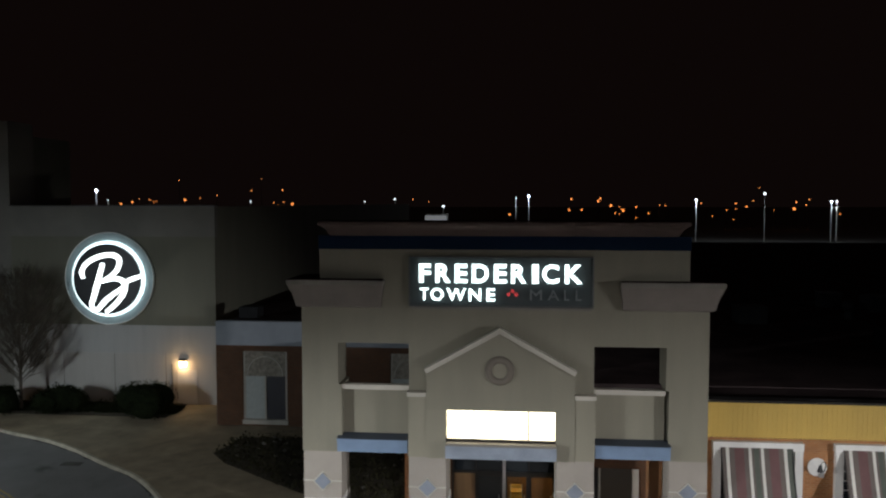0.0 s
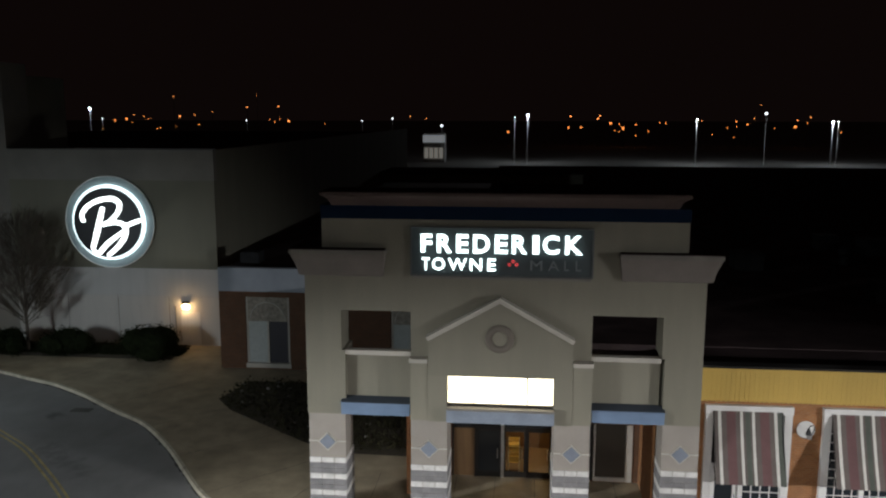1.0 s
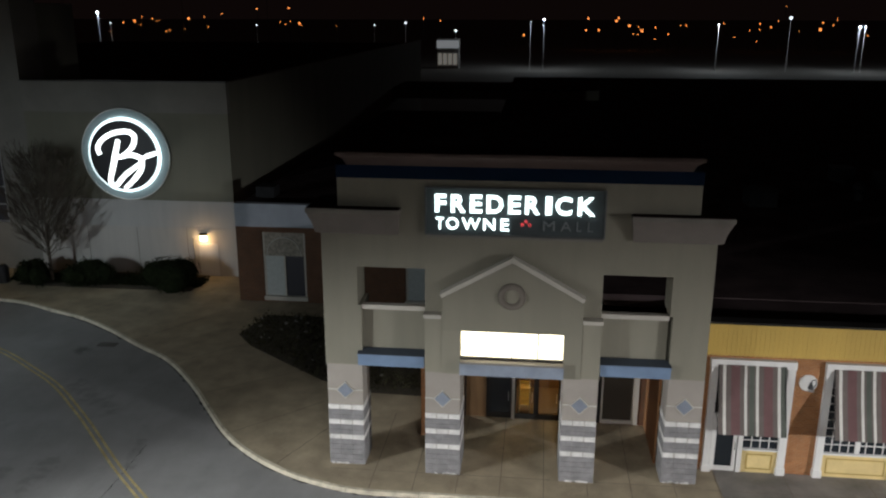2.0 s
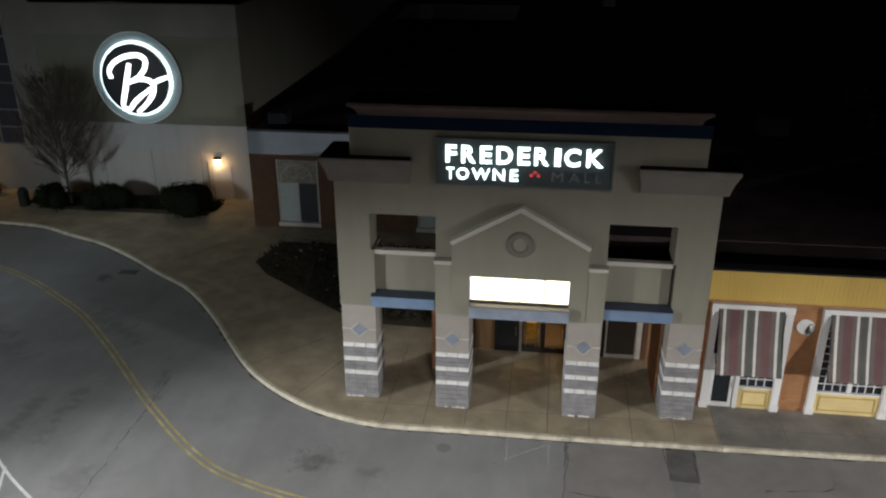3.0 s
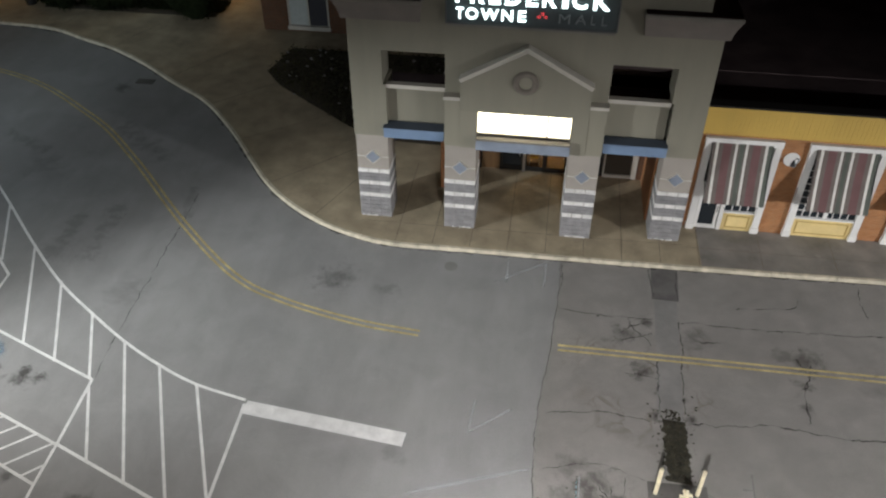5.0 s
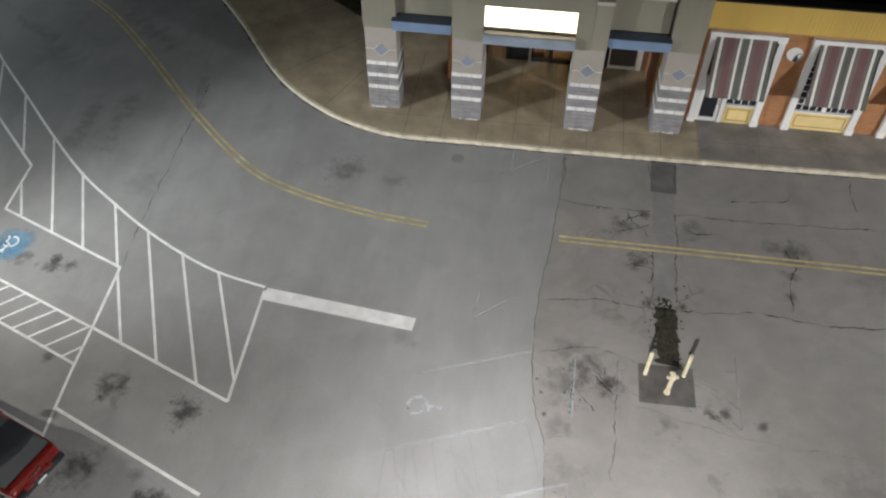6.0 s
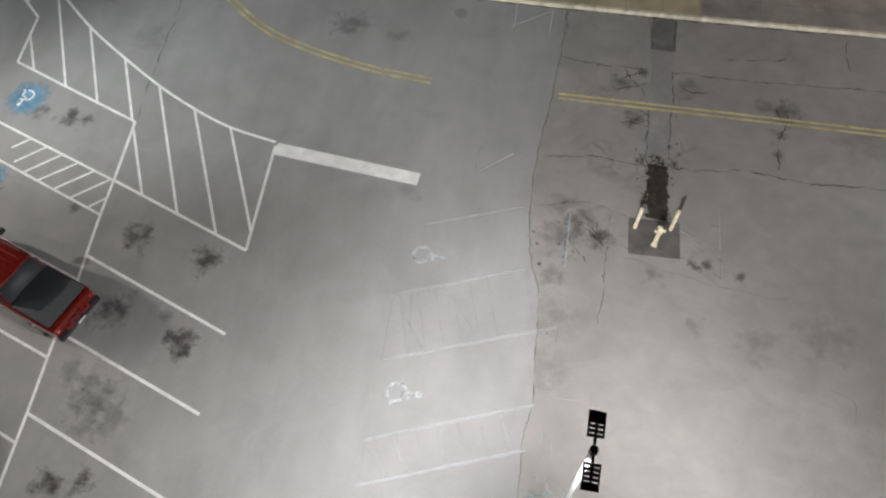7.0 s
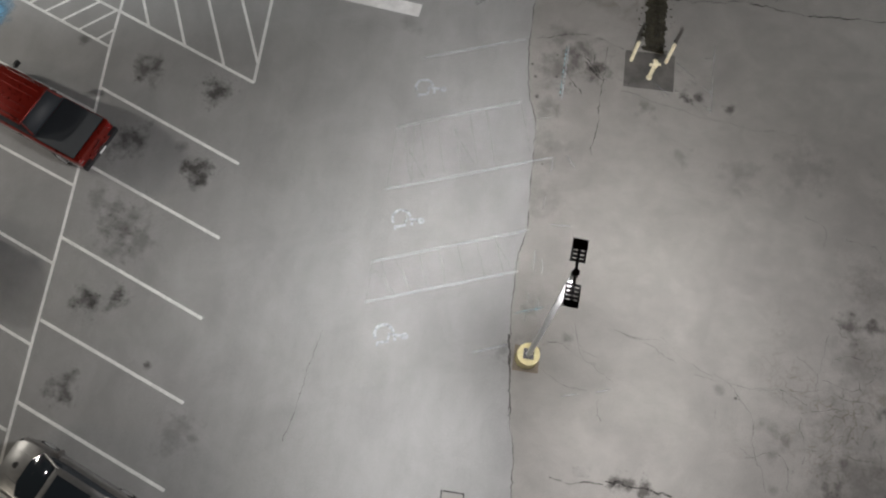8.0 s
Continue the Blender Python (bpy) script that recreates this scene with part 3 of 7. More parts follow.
ARC = spline([(-34, 40.5), (-29.2, 34.9), (-25.01, 30.33), (-22.6, 27.93), (-20.06, 25.4), (-17.82, 23.35), (-15.86, 21.93), (-13.97, 20.69), (-12.24, 19.76), (-10.63, 19.09), (-8.72, 18.66)], 0.5)
part("arc_line", strip(ARC, 0.11, Z1), PAINT_WHITE, road, "white line round the hatched island")
part("stop_bar", strip(straight((-8.66, 18.37), (-3.11, 17.78)), 0.56, Z1), PAINT_WHITE, road, "broad white stop bar")
ISLAND = [((-8.70, 18.5), (-8.59, 13.9)), ((-8.59, 13.9), (-14.16, 16.07)), ((-14.16, 16.07), (-14.29, 18.8)), ((-14.29, 18.8), (-19.96, 21.03)),
          ((-19.96, 21.03), (-20.12, 23.53)), ((-20.12, 23.53), (-25.3, 28.4)), ((-25.3, 28.4), (-29.3, 34.0))]
for a, b in ISLAND:
    paint("island_line", a, b, 0.11)
HATCH = [((-10.61, 19.08), (-8.63, 14.71)), ((-12.25, 19.78), (-9.79, 14.35)), ((-13.96, 20.7), (-11.39, 14.94)), ((-15.81, 21.94), (-14.41, 18.83)), ((-14.24, 18.45), (-12.9, 15.54)),
         ((-17.84, 23.45), (-16.02, 19.41)), ((-20.04, 25.44), (-17.58, 20.09)), ((-22.62, 28.0), (-20.86, 24.3)), ((-20.1, 22.62), (-19.17, 20.77)), ((-24.8, 30.1), (-23.3, 26.6))]
for a, b in HATCH:
    paint("hatch_line", a, b, 0.10)
# the row of slanting parking bays
ROWX = [(-14.29, 18.8), (-14.16, 16.06), (-14.12, 14.55), (-14.02, 12.93), (-13.94, 11.91), (-13.88, 9.4), (-13.78, 7.17), (-13.66, 3.45), (-13.58, 1.6), (-13.5, -0.3), (-13.3, -6.0)]
for a, b in zip(ROWX[1:], ROWX[2:]):
    paint("bay_line", a, b, 0.10)
BAYS = [((-13.97, 12.87), (-8.41, 10.7)), ((-13.86, 9.98), (-8.45, 7.93)), ((-13.76, 7.17), (-8.37, 5.12)), ((-13.62, 4.3), (-8.31, 2.35)), ((-13.57, 1.61), (-8.24, -0.35)), ((-13.5, -1.1), (-8.2, -3.05)), ((-13.4, -3.8), (-8.1, -5.75))]
BAYS_BEHIND = [((-13.94, 11.91), (-19.2, 13.8)), ((-13.87, 9.05), (-19.1, 10.93)), ((-13.75, 6.22), (-19.0, 8.2)), ((-13.65, 3.44), (-18.9, 5.4)), ((-13.61, 0.69), (-18.9, 2.6)), ((-13.5, -2.1), (-18.8, -0.2)), ((-14.12, 14.55), (-19.4, 16.58)), ((-14.16, 16.05), (-20.0, 18.22))]
for a, b in BAYS:
    paint("bay_line", a, b, 0.11)
for a, b in BAYS_BEHIND:
    paint("bay_line", a, b, 0.10)
for a, b in (((-17.87, 17.44), (-18.46, 16.91)), ((-17.13, 17.18), (-18.1, 16.3)), ((-16.42, 16.92), (-17.6, 15.88)), ((-15.69, 16.64), (-16.9, 15.65)), ((-14.99, 16.37), (-16.18, 15.37)), ((-14.25, 16.11), (-15.43, 15.1)), ((-14.1, 15.32), (-14.7, 14.76))):
    paint("hatch_line", a, b, 0.09)


def wheelchair_mark(x, y, turn, size, mat, parent, label):
    """A painted wheelchair sign: head, back, seat, legs and the wheel's arc."""
    m = Matrix.Rotation(radians(turn), 2)
    o = Vector((x, y))
    bm = bmesh.new()

    def put(pts, w=0.15):
        strip([o + m @ (Vector(q) * size) for q in pts], w * size, 0.024 + 0.0002 * next(LAYER) / 10, bm)
    put([(-0.05, 0.62), (-0.05, 0.05), (0.3, 0.02), (0.42, -0.42), (0.58, -0.38)])
    put([(-0.05, 0.34), (0.24, 0.32)], 0.13)
    put([(0.42 * math.cos(r) - 0.02, 0.42 * math.sin(r) - 0.18) for r in [radians(110 + 20 * k) for k in range(11)]], 0.14)
    put([(-0.05 + 0.09 * math.cos(r), 0.74 + 0.09 * math.sin(r)) for r in [radians(30 * k) for k in range(13)]], 0.15)
    return part("wheelchair_mark", bm, mat, parent, label)


for x, y in ((-2.33, 14.62), (-2.33, 9.54), (-2.24, 5.5)):
    wheelchair_mark(x, y, -90, 0.74, PAINT_MARK, road, "worn white wheelchair sign")
for x, y in ((-18.9, 19.34), (-18.95, 15.4)):
    patch = part("blue_patch", cylinder((0, 0, 0), 1.15, 0.001, 32), PAINT_BLUE, road, "sprayed patch of faded blue paint")
    patch.location = (x + 0.1, y - 0.05, 0.0088)
    wheelchair_mark(x, y, 158, 0.56, PAINT_WHITE, road, "white wheelchair sign on a blue patch")
# worn bay lines about the old bays
WORN = [((-3.17, 12.93), (1.04, 14.6)), ((-3.19, 10.53), (2.4, 12.6)), ((-2.7, 15.82), (0.95, 17.2)), ((-3.18, 7.9), (1.88, 9.79)), ((-3.18, 6.48), (1.71, 8.3)), ((0.59, 5.33), (1.67, 5.77)),
        ((-0.43, 27.2), (-0.43, 25.75)), ((1.1, 27.15), (-0.9, 25.75)), ((1.1, 27.15), (1.05, 25.75)), ((-1.1, 18.35), (0.25, 19.5)), ((-1.1, 18.4), (-1.0, 19.7))]
GHOST = [((-3.20, 12.88), (-3.15, 10.56)), ((-3.17, 7.92), (-3.15, 6.54)), ((-2.58, 13.03), (-2.33, 10.87)), ((-2.95, 12.58), (-1.92, 11.17)), ((-2.45, 8.12), (-1.73, 7.11)), ((-3.07, 7.61), (-2.24, 6.90)), ((1.08, 14.49), (1.60, 12.70)), ((0.76, 9.35), (1.48, 8.34)),
         ((-1.19, 13.19), (-0.26, 11.89)), ((6.31, 16.81), (7.24, 16.22)), ((6.53, 15.91), (7.77, 14.92)), ((4.16, 16.20), (5.09, 15.71)), ((5.60, 16.01), (6.12, 15.61))]
GHOST += [((-2.98 + 0.57 * k, 13.04 + 0.2 * k), (-2.42 + 0.57 * k, 11.08 + 0.2 * k)) for k in range(6)] + [((-2.93 + 0.62 * k, 8.06 + 0.22 * k), (-2.48 + 0.62 * k, 6.93 + 0.2 * k)) for k in range(7)]
for a, b in GHOST:
    paint("faint_line", a, b, 0.08, PAINT_GHOST, parent=road if a[0] < 1.2 else ground, label="faint remains of a painted line")
for a, b in WORN:
    paint("worn_line", a, b, 0.09, PAINT_WORN, label="worn white line")
WORN2 = [((7.83, 17.95), (7.81, 16.64)), ((7.81, 16.4), (7.82, 15.21)), ((6.4, 17.05), (7.16, 16.5)), ((7.5, 16.19), (7.85, 15.9)), ((5.66, 16.11), (6.28, 15.64)), ((7.5, 17.35), (7.85, 17.37)), ((7.55, 15.42), (7.82, 15.21)), ((1.7, 14.05), (2.2, 14.18)), ((2.42, 12.62), (2.4, 12.0)), ((2.9, 12.75), (3.2, 12.3)),
         ((2.14, 7.57), (2.16, 7.28)), ((2.47, 7.44), (2.5, 7.09)), ((2.13, 6.93), (2.13, 6.62)), ((2.48, 8.77), (2.51, 8.27)), ((3.55, 4.35), (4.05, 4.5)), ((4.65, 4.65), (5.1, 4.8)), ((2.3, 11.1), (2.28, 10.6)), ((2.2, 9.1), (2.18, 8.4)), ((2.6, 10.1), (3.3, 10.15))]
paint("worn_line", (2.52, 17.17), (2.48, 14.9), 0.035, PAINT_MARK, parent=ground, label="worn white line")
paint("teal_line", (1.77, 6.84), (2.68, 7.17), 0.07, PAINT_TEAL, parent=ground, label="worn teal line")
paint("teal_line", (2.44, 17.15), (2.40, 15.0), 0.05, PAINT_TEAL, parent=ground, label="worn teal line")
paint("worn_patch", (4.15, 2.1), (4.72, 2.14), 0.32, PAINT_GHOST, parent=ground, label="faint patch of old white paint")
for a, b in WORN2:
    paint("worn_line", a, b, 0.055, PAINT_WORN, parent=ground, label="worn white line")


def crack(points, width=0.03, z=0.0075, parent=ground, wander=0.12, name="crack"):
    line = spline(points, 0.1)
    jag = random.Random(int(100 * points[0][0]) + 7)
    line = [p + Vector((jag.gauss(0, 0.02), jag.gauss(0, 0.02))) for p in line]
    line = [p + Vector((wander * noise.noise((p.x * 1.1, p.y * 1.1, 7)) + 0.4 * wander * noise.noise((p.x * 4, p.y * 4, 9)), wander * noise.noise((p.x * 1.1, p.y * 1.1, 21)))) for p in line]
    bm = bmesh.new()
    n2 = normals(line)
    a = [bm.verts.new((*(p + n * width * max(0.04, 0.4 + 0.9 * noise.noise((p.x * 2.2, p.y * 2.2, 2)))), z)) for p, n in zip(line, n2)]
    b = [bm.verts.new((*(p - n * width * max(0.04, 0.4 + 0.9 * noise.noise((p.x * 2.2, p.y * 2.2, 5)))), z)) for p, n in zip(line, n2)]
    for i in range(len(line) - 1):
        bm.faces.new((a[i], b[i], b[i + 1], a[i + 1]))
    return part(name, bm, SEAM_DIRT if name == "seam" else CRACK, parent)


crack([tuple(q) for q in SEAM if q.y > -14], 0.026, 0.008, road, 0.04, "seam")
CRACKS_KERB = [[(1.68, 24.63), (3.16, 24.46), (5.22, 24.47)], [(6.2, 24.42), (9.67, 24.49), (13.16, 24.64), (17.41, 24.8)], [(8.32, 25.43), (10.48, 25.82), (10.82, 26.31)], [(13.28, 27.41), (13.16, 26.41), (13.25, 25.59)], [(10.49, 22.93), (10.15, 21.49), (10.02, 20.17)], [(10.14, 23.15), (10.35, 22.28), (10.05, 21.69)], [(3.96, 23.6), (4.53, 24.09), (4.99, 24.34)], [(3.62, 23.21), (4.43, 23.41), (5.14, 23.7)], [(4.32, 24.37), (4.63, 23.7), (5.04, 23.12)], [(1.71, 27.17), (1.78, 26.41), (1.71, 25.75)], [(5.14, 27.38), (5.23, 25.78)], [(6.21, 27.29), (6.24, 25.78)], [(5.2, 22.44), (5.19, 21.37), (5.18, 19.98)], [(6.15, 24.48), (6.11, 23.42), (6.17, 22.26)], [(6.46, 23.81), (6.97, 23.52), (7.79, 23.63)]]
CRACKS_TRENCH = [[(1.35, 19.51), (3.12, 19.77), (4.86, 19.68)], [(6.19, 19.66), (7.62, 19.79), (8.9, 19.96), (11.61, 19.77), (14.33, 19.92), (18.66, 19.94)], [(4.09, 21.66), (4.7, 21.65), (5.15, 21.47)], [(6.14, 22.26), (6.07, 21.27), (5.98, 20.08)]]
CRACKS_HYDRANT = [[(3.33, 17.19), (3.54, 16.5), (3.96, 15.9)], [(3.03, 16.89), (3.75, 16.1)], [(1.38, 17.28), (2.51, 17.59), (3.33, 17.69), (4.56, 17.3)], [(3.9, 17.29), (3.86, 15.3), (3.72, 12.9)], [(4.37, 15.6), (6.43, 15.21), (8.29, 14.82), (10.87, 14.73)]]
CRACKS_POLE = [[(2.94, 6.1), (3.97, 5.78), (5.12, 5.07)], [(4.49, 6.82), (5.83, 6.62), (7.18, 6.0)], [(6.66, 6.72), (7.49, 6.1), (8.33, 5.7)], [(8.33, 5.8), (8.95, 5.49), (9.59, 4.57), (9.81, 3.14)], [(3.76, 6.82), (4.07, 6.09), (4.59, 5.79)], [(2.73, 5.16), (3.56, 4.76), (4.39, 4.66)], [(4.81, 5.17), (4.71, 4.35), (4.92, 3.73)], [(2.85, 6.0), (3.11, 6.07), (3.34, 6.14)], [(3.61, 6.73), (3.7, 6.54)], [(3.82, 6.7), (3.97, 6.24), (4.18, 5.72), (4.6, 5.52)], [(5.37, 6.72), (6.11, 6.66), (6.79, 6.59)]]
CRACKS_CRAZED = [[(7.81, 5.69), (8.82, 5.59), (9.82, 5.59), (10.82, 5.6), (11.81, 5.78), (12.52, 5.64), (13.57, 5.55)], [(9.82, 5.52), (10.67, 5.54), (11.39, 5.26)], [(10.6, 5.57), (10.64, 5.32), (10.9, 5.11)], [(11.22, 4.88), (11.19, 4.52), (11.27, 4.04), (11.31, 3.57), (11.23, 3.32)], [(10.8, 3.22), (10.85, 2.96), (10.81, 2.48)], [(9.33, 3.61), (9.68, 3.46), (9.86, 3.22), (9.98, 2.96), (10.13, 2.38)], [(11.73, 6.17), (11.8, 6.69), (11.94, 7.15), (12.08, 7.7)], [(11.94, 6.86), (12.37, 6.89), (12.51, 6.58), (12.48, 6.07)], [(11.87, 6.12), (12.51, 5.96), (13.15, 6.02)], [(12.51, 5.93), (12.55, 5.22)]]
CRACKS_BROKEN = [[(13.53, 4.59), (13.42, 4.23), (13.7, 4.07), (13.7, 3.18)], [(9.65, 4.43), (9.73, 3.99)], [(8.47, 4.67), (8.48, 4.43)], [(11.25, 5.02), (11.81, 5.11), (12.52, 5.21), (13.22, 5.21)], [(11.41, 3.86), (12.24, 3.92), (12.93, 3.81), (13.49, 3.83)], [(13.08, 6.3), (13.15, 5.81)], [(13.51, 6.8), (13.89, 6.75)], [(12.37, 8.04), (12.48, 7.68), (12.87, 7.59), (13.31, 7.7)]]
CRACKS = [*CRACKS_KERB, *CRACKS_TRENCH, *CRACKS_HYDRANT, *CRACKS_POLE, *CRACKS_CRAZED, *CRACKS_BROKEN]
random.seed(5)
for k in range(12):
    x, y, ang = random.gauss(12.9, 1.6), random.gauss(5.5, 2.1), random.uniform(0, 3.1)
    length = random.uniform(0.5, 1.6)
    CRACKS.append([(x, y), (x + length * 0.5 * math.cos(ang), y + length * 0.5 * math.sin(ang)), (x + length * math.cos(ang + 0.5), y + length * math.sin(ang + 0.5))])
for c in CRACKS:
    crack(c, 0.045 if c[0][1] > 18.5 else 0.03 if c[0][1] > 15.8 else 0.012)
crack([(1.66, 6.1), (1.80, 5.2), (1.92, 4.4), (2.03, 3.5)], 0.05, 0.0085, road, 0.02, "seam")
crack([(3.16, 16.56), (3.88, 15.88)], 0.06, 0.0085)
crack([(2.73, 15.85), (3.2, 15.28)], 0.05, 0.0085)
crack([(3.48, 1.78), (4.52, 1.83), (5.46, 1.83)], 0.05)
crack([(5.04, 1.88), (5.87, 1.94), (6.81, 1.84), (7.23, 1.79)], 0.07, wander=0.3)
crack([(-4.42, 5.36), (-4.64, 3.70), (-4.96, 1.65)], 0.016, parent=road)
crack([(-14.27, 18.91), (-14.43, 22.39), (-14.55, 27.78), (-14.61, 29.85)], 0.04, parent=road)
gutter = [(q.x - n.x * 0.03, q.y - n.y * 0.03) for q, n in list(zip(KERB_LINE, ns))[::6] if -34 < q.x < 26]
crack(gutter, 0.09, 0.0115, road, 0.03, "gutter_dirt")

part("trench_patch", strip(straight((5.79, 27.44), (5.72, 25.6), 6), 1.03, 0.0055), TRENCH, ground, "narrow strip of patched asphalt, darkest at the kerb")
part("trench_patch", strip(straight((5.72, 25.59), (5.5, 19.7), 12), 0.84, 0.0055), ASPHALT_MEND, ground, "narrow strip of mended asphalt")
part("square_patch", strip(straight((4.61, 16.53), (6.42, 16.56), 6), 1.5, 0.0065), ASPHALT_DARK, ground, "dark square patch round the hydrant")
bm = bmesh.new()
ring = []
for k in range(60):
    t = k / 60
    y = 17.30 + 2.5 * min(1, 2 * t) if t < 0.5 else 19.80 - 2.5 * (2 * t - 1)
    x = 5.60 + (0.38 if t < 0.5 else -0.38) * (1 + 0.55 * noise.noise((y * 5.3, 4 if t < 0.5 else 8, 0)))
    ring.append(bm.verts.new((x, y + 0.12 * noise.noise((k * 0.9, 0, 3)), 0.0105)))
bm.faces.new(ring)
part("dirt_strip", bm, DIRT, ground, "dark strip of damp dirt and weeds")



def on_strip(r):
    x, y = r.gauss(5.60, 0.2), r.uniform(17.4, 20.15)
    if r.random() < 0.05:
        x, y = r.choice((r.gauss(4.88, 0.12), r.gauss(6.25, 0.12))), r.uniform(15.8, 21.0)
    return Vector((x, y, 0.012 + abs(r.gauss(0, 0.03))))


def leaf_mesh(n, where, size, seed):
    """Many small leaves as one mesh."""
    r = random.Random(seed)
    verts, faces = [], []
    for _ in range(n):
        c = where(r)
        if c is None:
            continue
        q = size * r.uniform(0.6, 1.4)
        d = Vector((r.gauss(0, 1), r.gauss(0, 1), r.gauss(0, 1))).normalized()
        e = d.orthogonal().normalized()
        k = len(verts)
        verts += [c + d * q, c + e * q * 0.45, c - d * q, c - e * q * 0.45]
        faces.append((k, k + 1, k + 2, k + 3))
    me = bpy.data.meshes.new("foliage")
    me.from_pydata([tuple(v) for v in verts], [], faces)
    return me


weeds_mesh = leaf_mesh(650, on_strip, 0.05, 31)
weeds_mesh.materials.append(DIRT)
weeds = tagged(new("weeds", weeds_mesh), "dark damp weeds along the dirt strip by the hydrant", "weeds", kind="stuff")

SCUFFS = [((-19.10, 27.57), (-19.15, 24.98), 0.45), ((-17.73, 28.29), (-17.40, 24.98), 0.45), ((-20.30, 34.69), (-17.31, 32.43), 0.6), ((-25.59, 33.53), (-23.37, 32.28), 0.5), ((-14.95, 30.12), (-14.62, 28.31), 0.35)]
SCUFF_SPOTS = [(p[0] + (q[0] - p[0]) * f, p[1] + (q[1] - p[1]) * f, r * 1.3, 0.24) for p, q, r in SCUFFS for f in (0.0, 0.2, 0.4, 0.6, 0.8, 1.0)]
stains(ASPHALT, [*SCUFF_SPOTS, (-12.48, 13.90, 0.9, 0.75), (-9.89, 13.42, 0.85, 0.9), (-9.75, 10.13, 0.75, 0.95), (-10.56, 11.06, 0.4, 0.5), (-12.41, 10.99, 1.1, 0.8), (-16.61, 18.43, 0.7, 0.9), (-17.1, 18.5, 0.45, 0.6), (-18.11, 18.77, 0.45, 0.6), (-15.12, 14.72, 0.4, 0.6), (-12.35, 5.09, 0.85, 0.9), (-11.27, 5.35, 0.6, 0.9),
                 (-12.28, 2.28, 0.7, 0.75), (-7.78, 1.34, 0.3, 0.4), (1.5, 5.6, 0.55, 0.35), (-9.75, 3.38, 0.26, 0.9), (-11.77, 7.79, 1.5, 0.6), (-11.16, 7.38, 0.8, 0.4), (-8.29, 1.42, 1.0, 0.35), (-12.80, 8.60, 0.8, 0.4), (-7.15, 25.22, 1.2, 0.5), (-22.47, 30.85, 1.6, 0.2), (-5.03, 24.65, 0.8, 0.3), (-15.23, 23.26, 1.2, 0.2), (-22.18, 38.63, 1.0, 0.55), (-3.24, 17.26, 0.6, 0.2),
                 (-2.73, 26.43, 0.34, 0.6)])


def crazing(m, x, y, reach, scale=1.5):
    """Fine crazed cracks in the surface m, thinning out away from a place."""
    t = m.node_tree
    b = t.nodes["Principled BSDF"]
    geo = t.nodes.new("ShaderNodeNewGeometry")
    warp = node(t, "ShaderNodeTexNoise", Scale=1.1, Detail=5.0)
    t.links.new(geo.outputs["Position"], warp.inputs["Vector"])
    bend = t.nodes.new("ShaderNodeVectorMath")
    bend.operation = "MULTIPLY_ADD"
    bend.inputs[1].default_value = (1.6, 1.6, 0.0)
    t.links.new(warp.outputs["Color"], bend.inputs[0])
    t.links.new(geo.outputs["Position"], bend.inputs[2])
    cells = node(t, "ShaderNodeTexVoronoi", Scale=scale)
    cells.feature = "DISTANCE_TO_EDGE"
    t.links.new(bend.outputs[0], cells.inputs["Vector"])
    line = node(t, "ShaderNodeMapRange", From_Min=0.004, From_Max=0.045, To_Min=1.0, To_Max=0.0)
    t.links.new(cells.outputs["Distance"], line.inputs["Value"])
    away = t.nodes.new("ShaderNodeVectorMath")
    away.operation = "DISTANCE"
    away.inputs[1].default_value = (x, y, 0)
    t.links.new(geo.outputs["Position"], away.inputs[0])
    near = node(t, "ShaderNodeMapRange", From_Min=reach * 0.3, From_Max=reach, To_Min=0.9, To_Max=0.0)
    t.links.new(away.outputs["Value"], near.inputs["Value"])
    patchy = node(t, "ShaderNodeTexNoise", Scale=0.45, Detail=4.0)
    t.links.new(geo.outputs["Position"], patchy.inputs["Vector"])
    gate = node(t, "ShaderNodeMapRange", From_Min=0.45, From_Max=0.62)
    t.links.new(patchy.outputs["Fac"], gate.inputs["Value"])
    one = t.nodes.new("ShaderNodeMath")
    one.operation = "MULTIPLY"
    t.links.new(line.outputs["Result"], one.inputs[0])
    t.links.new(near.outputs["Result"], one.inputs[1])
    two = t.nodes.new("ShaderNodeMath")
    two.operation = "MULTIPLY"
    t.links.new(one.outputs[0], two.inputs[0])
    t.links.new(gate.outputs["Result"], two.inputs[1])
    mx = t.nodes.new("ShaderNodeMix")
    mx.data_type, mx.blend_type = "RGBA", "MULTIPLY"
    mx.inputs["B"].default_value = (0.50, 0.43, 0.35, 1)
    t.links.new(two.outputs[0], mx.inputs["Factor"])
    t.links.new(b.inputs["Base Color"].links[0].from_socket, mx.inputs["A"])
    t.links.new(mx.outputs["Result"], b.inputs["Base Color"])


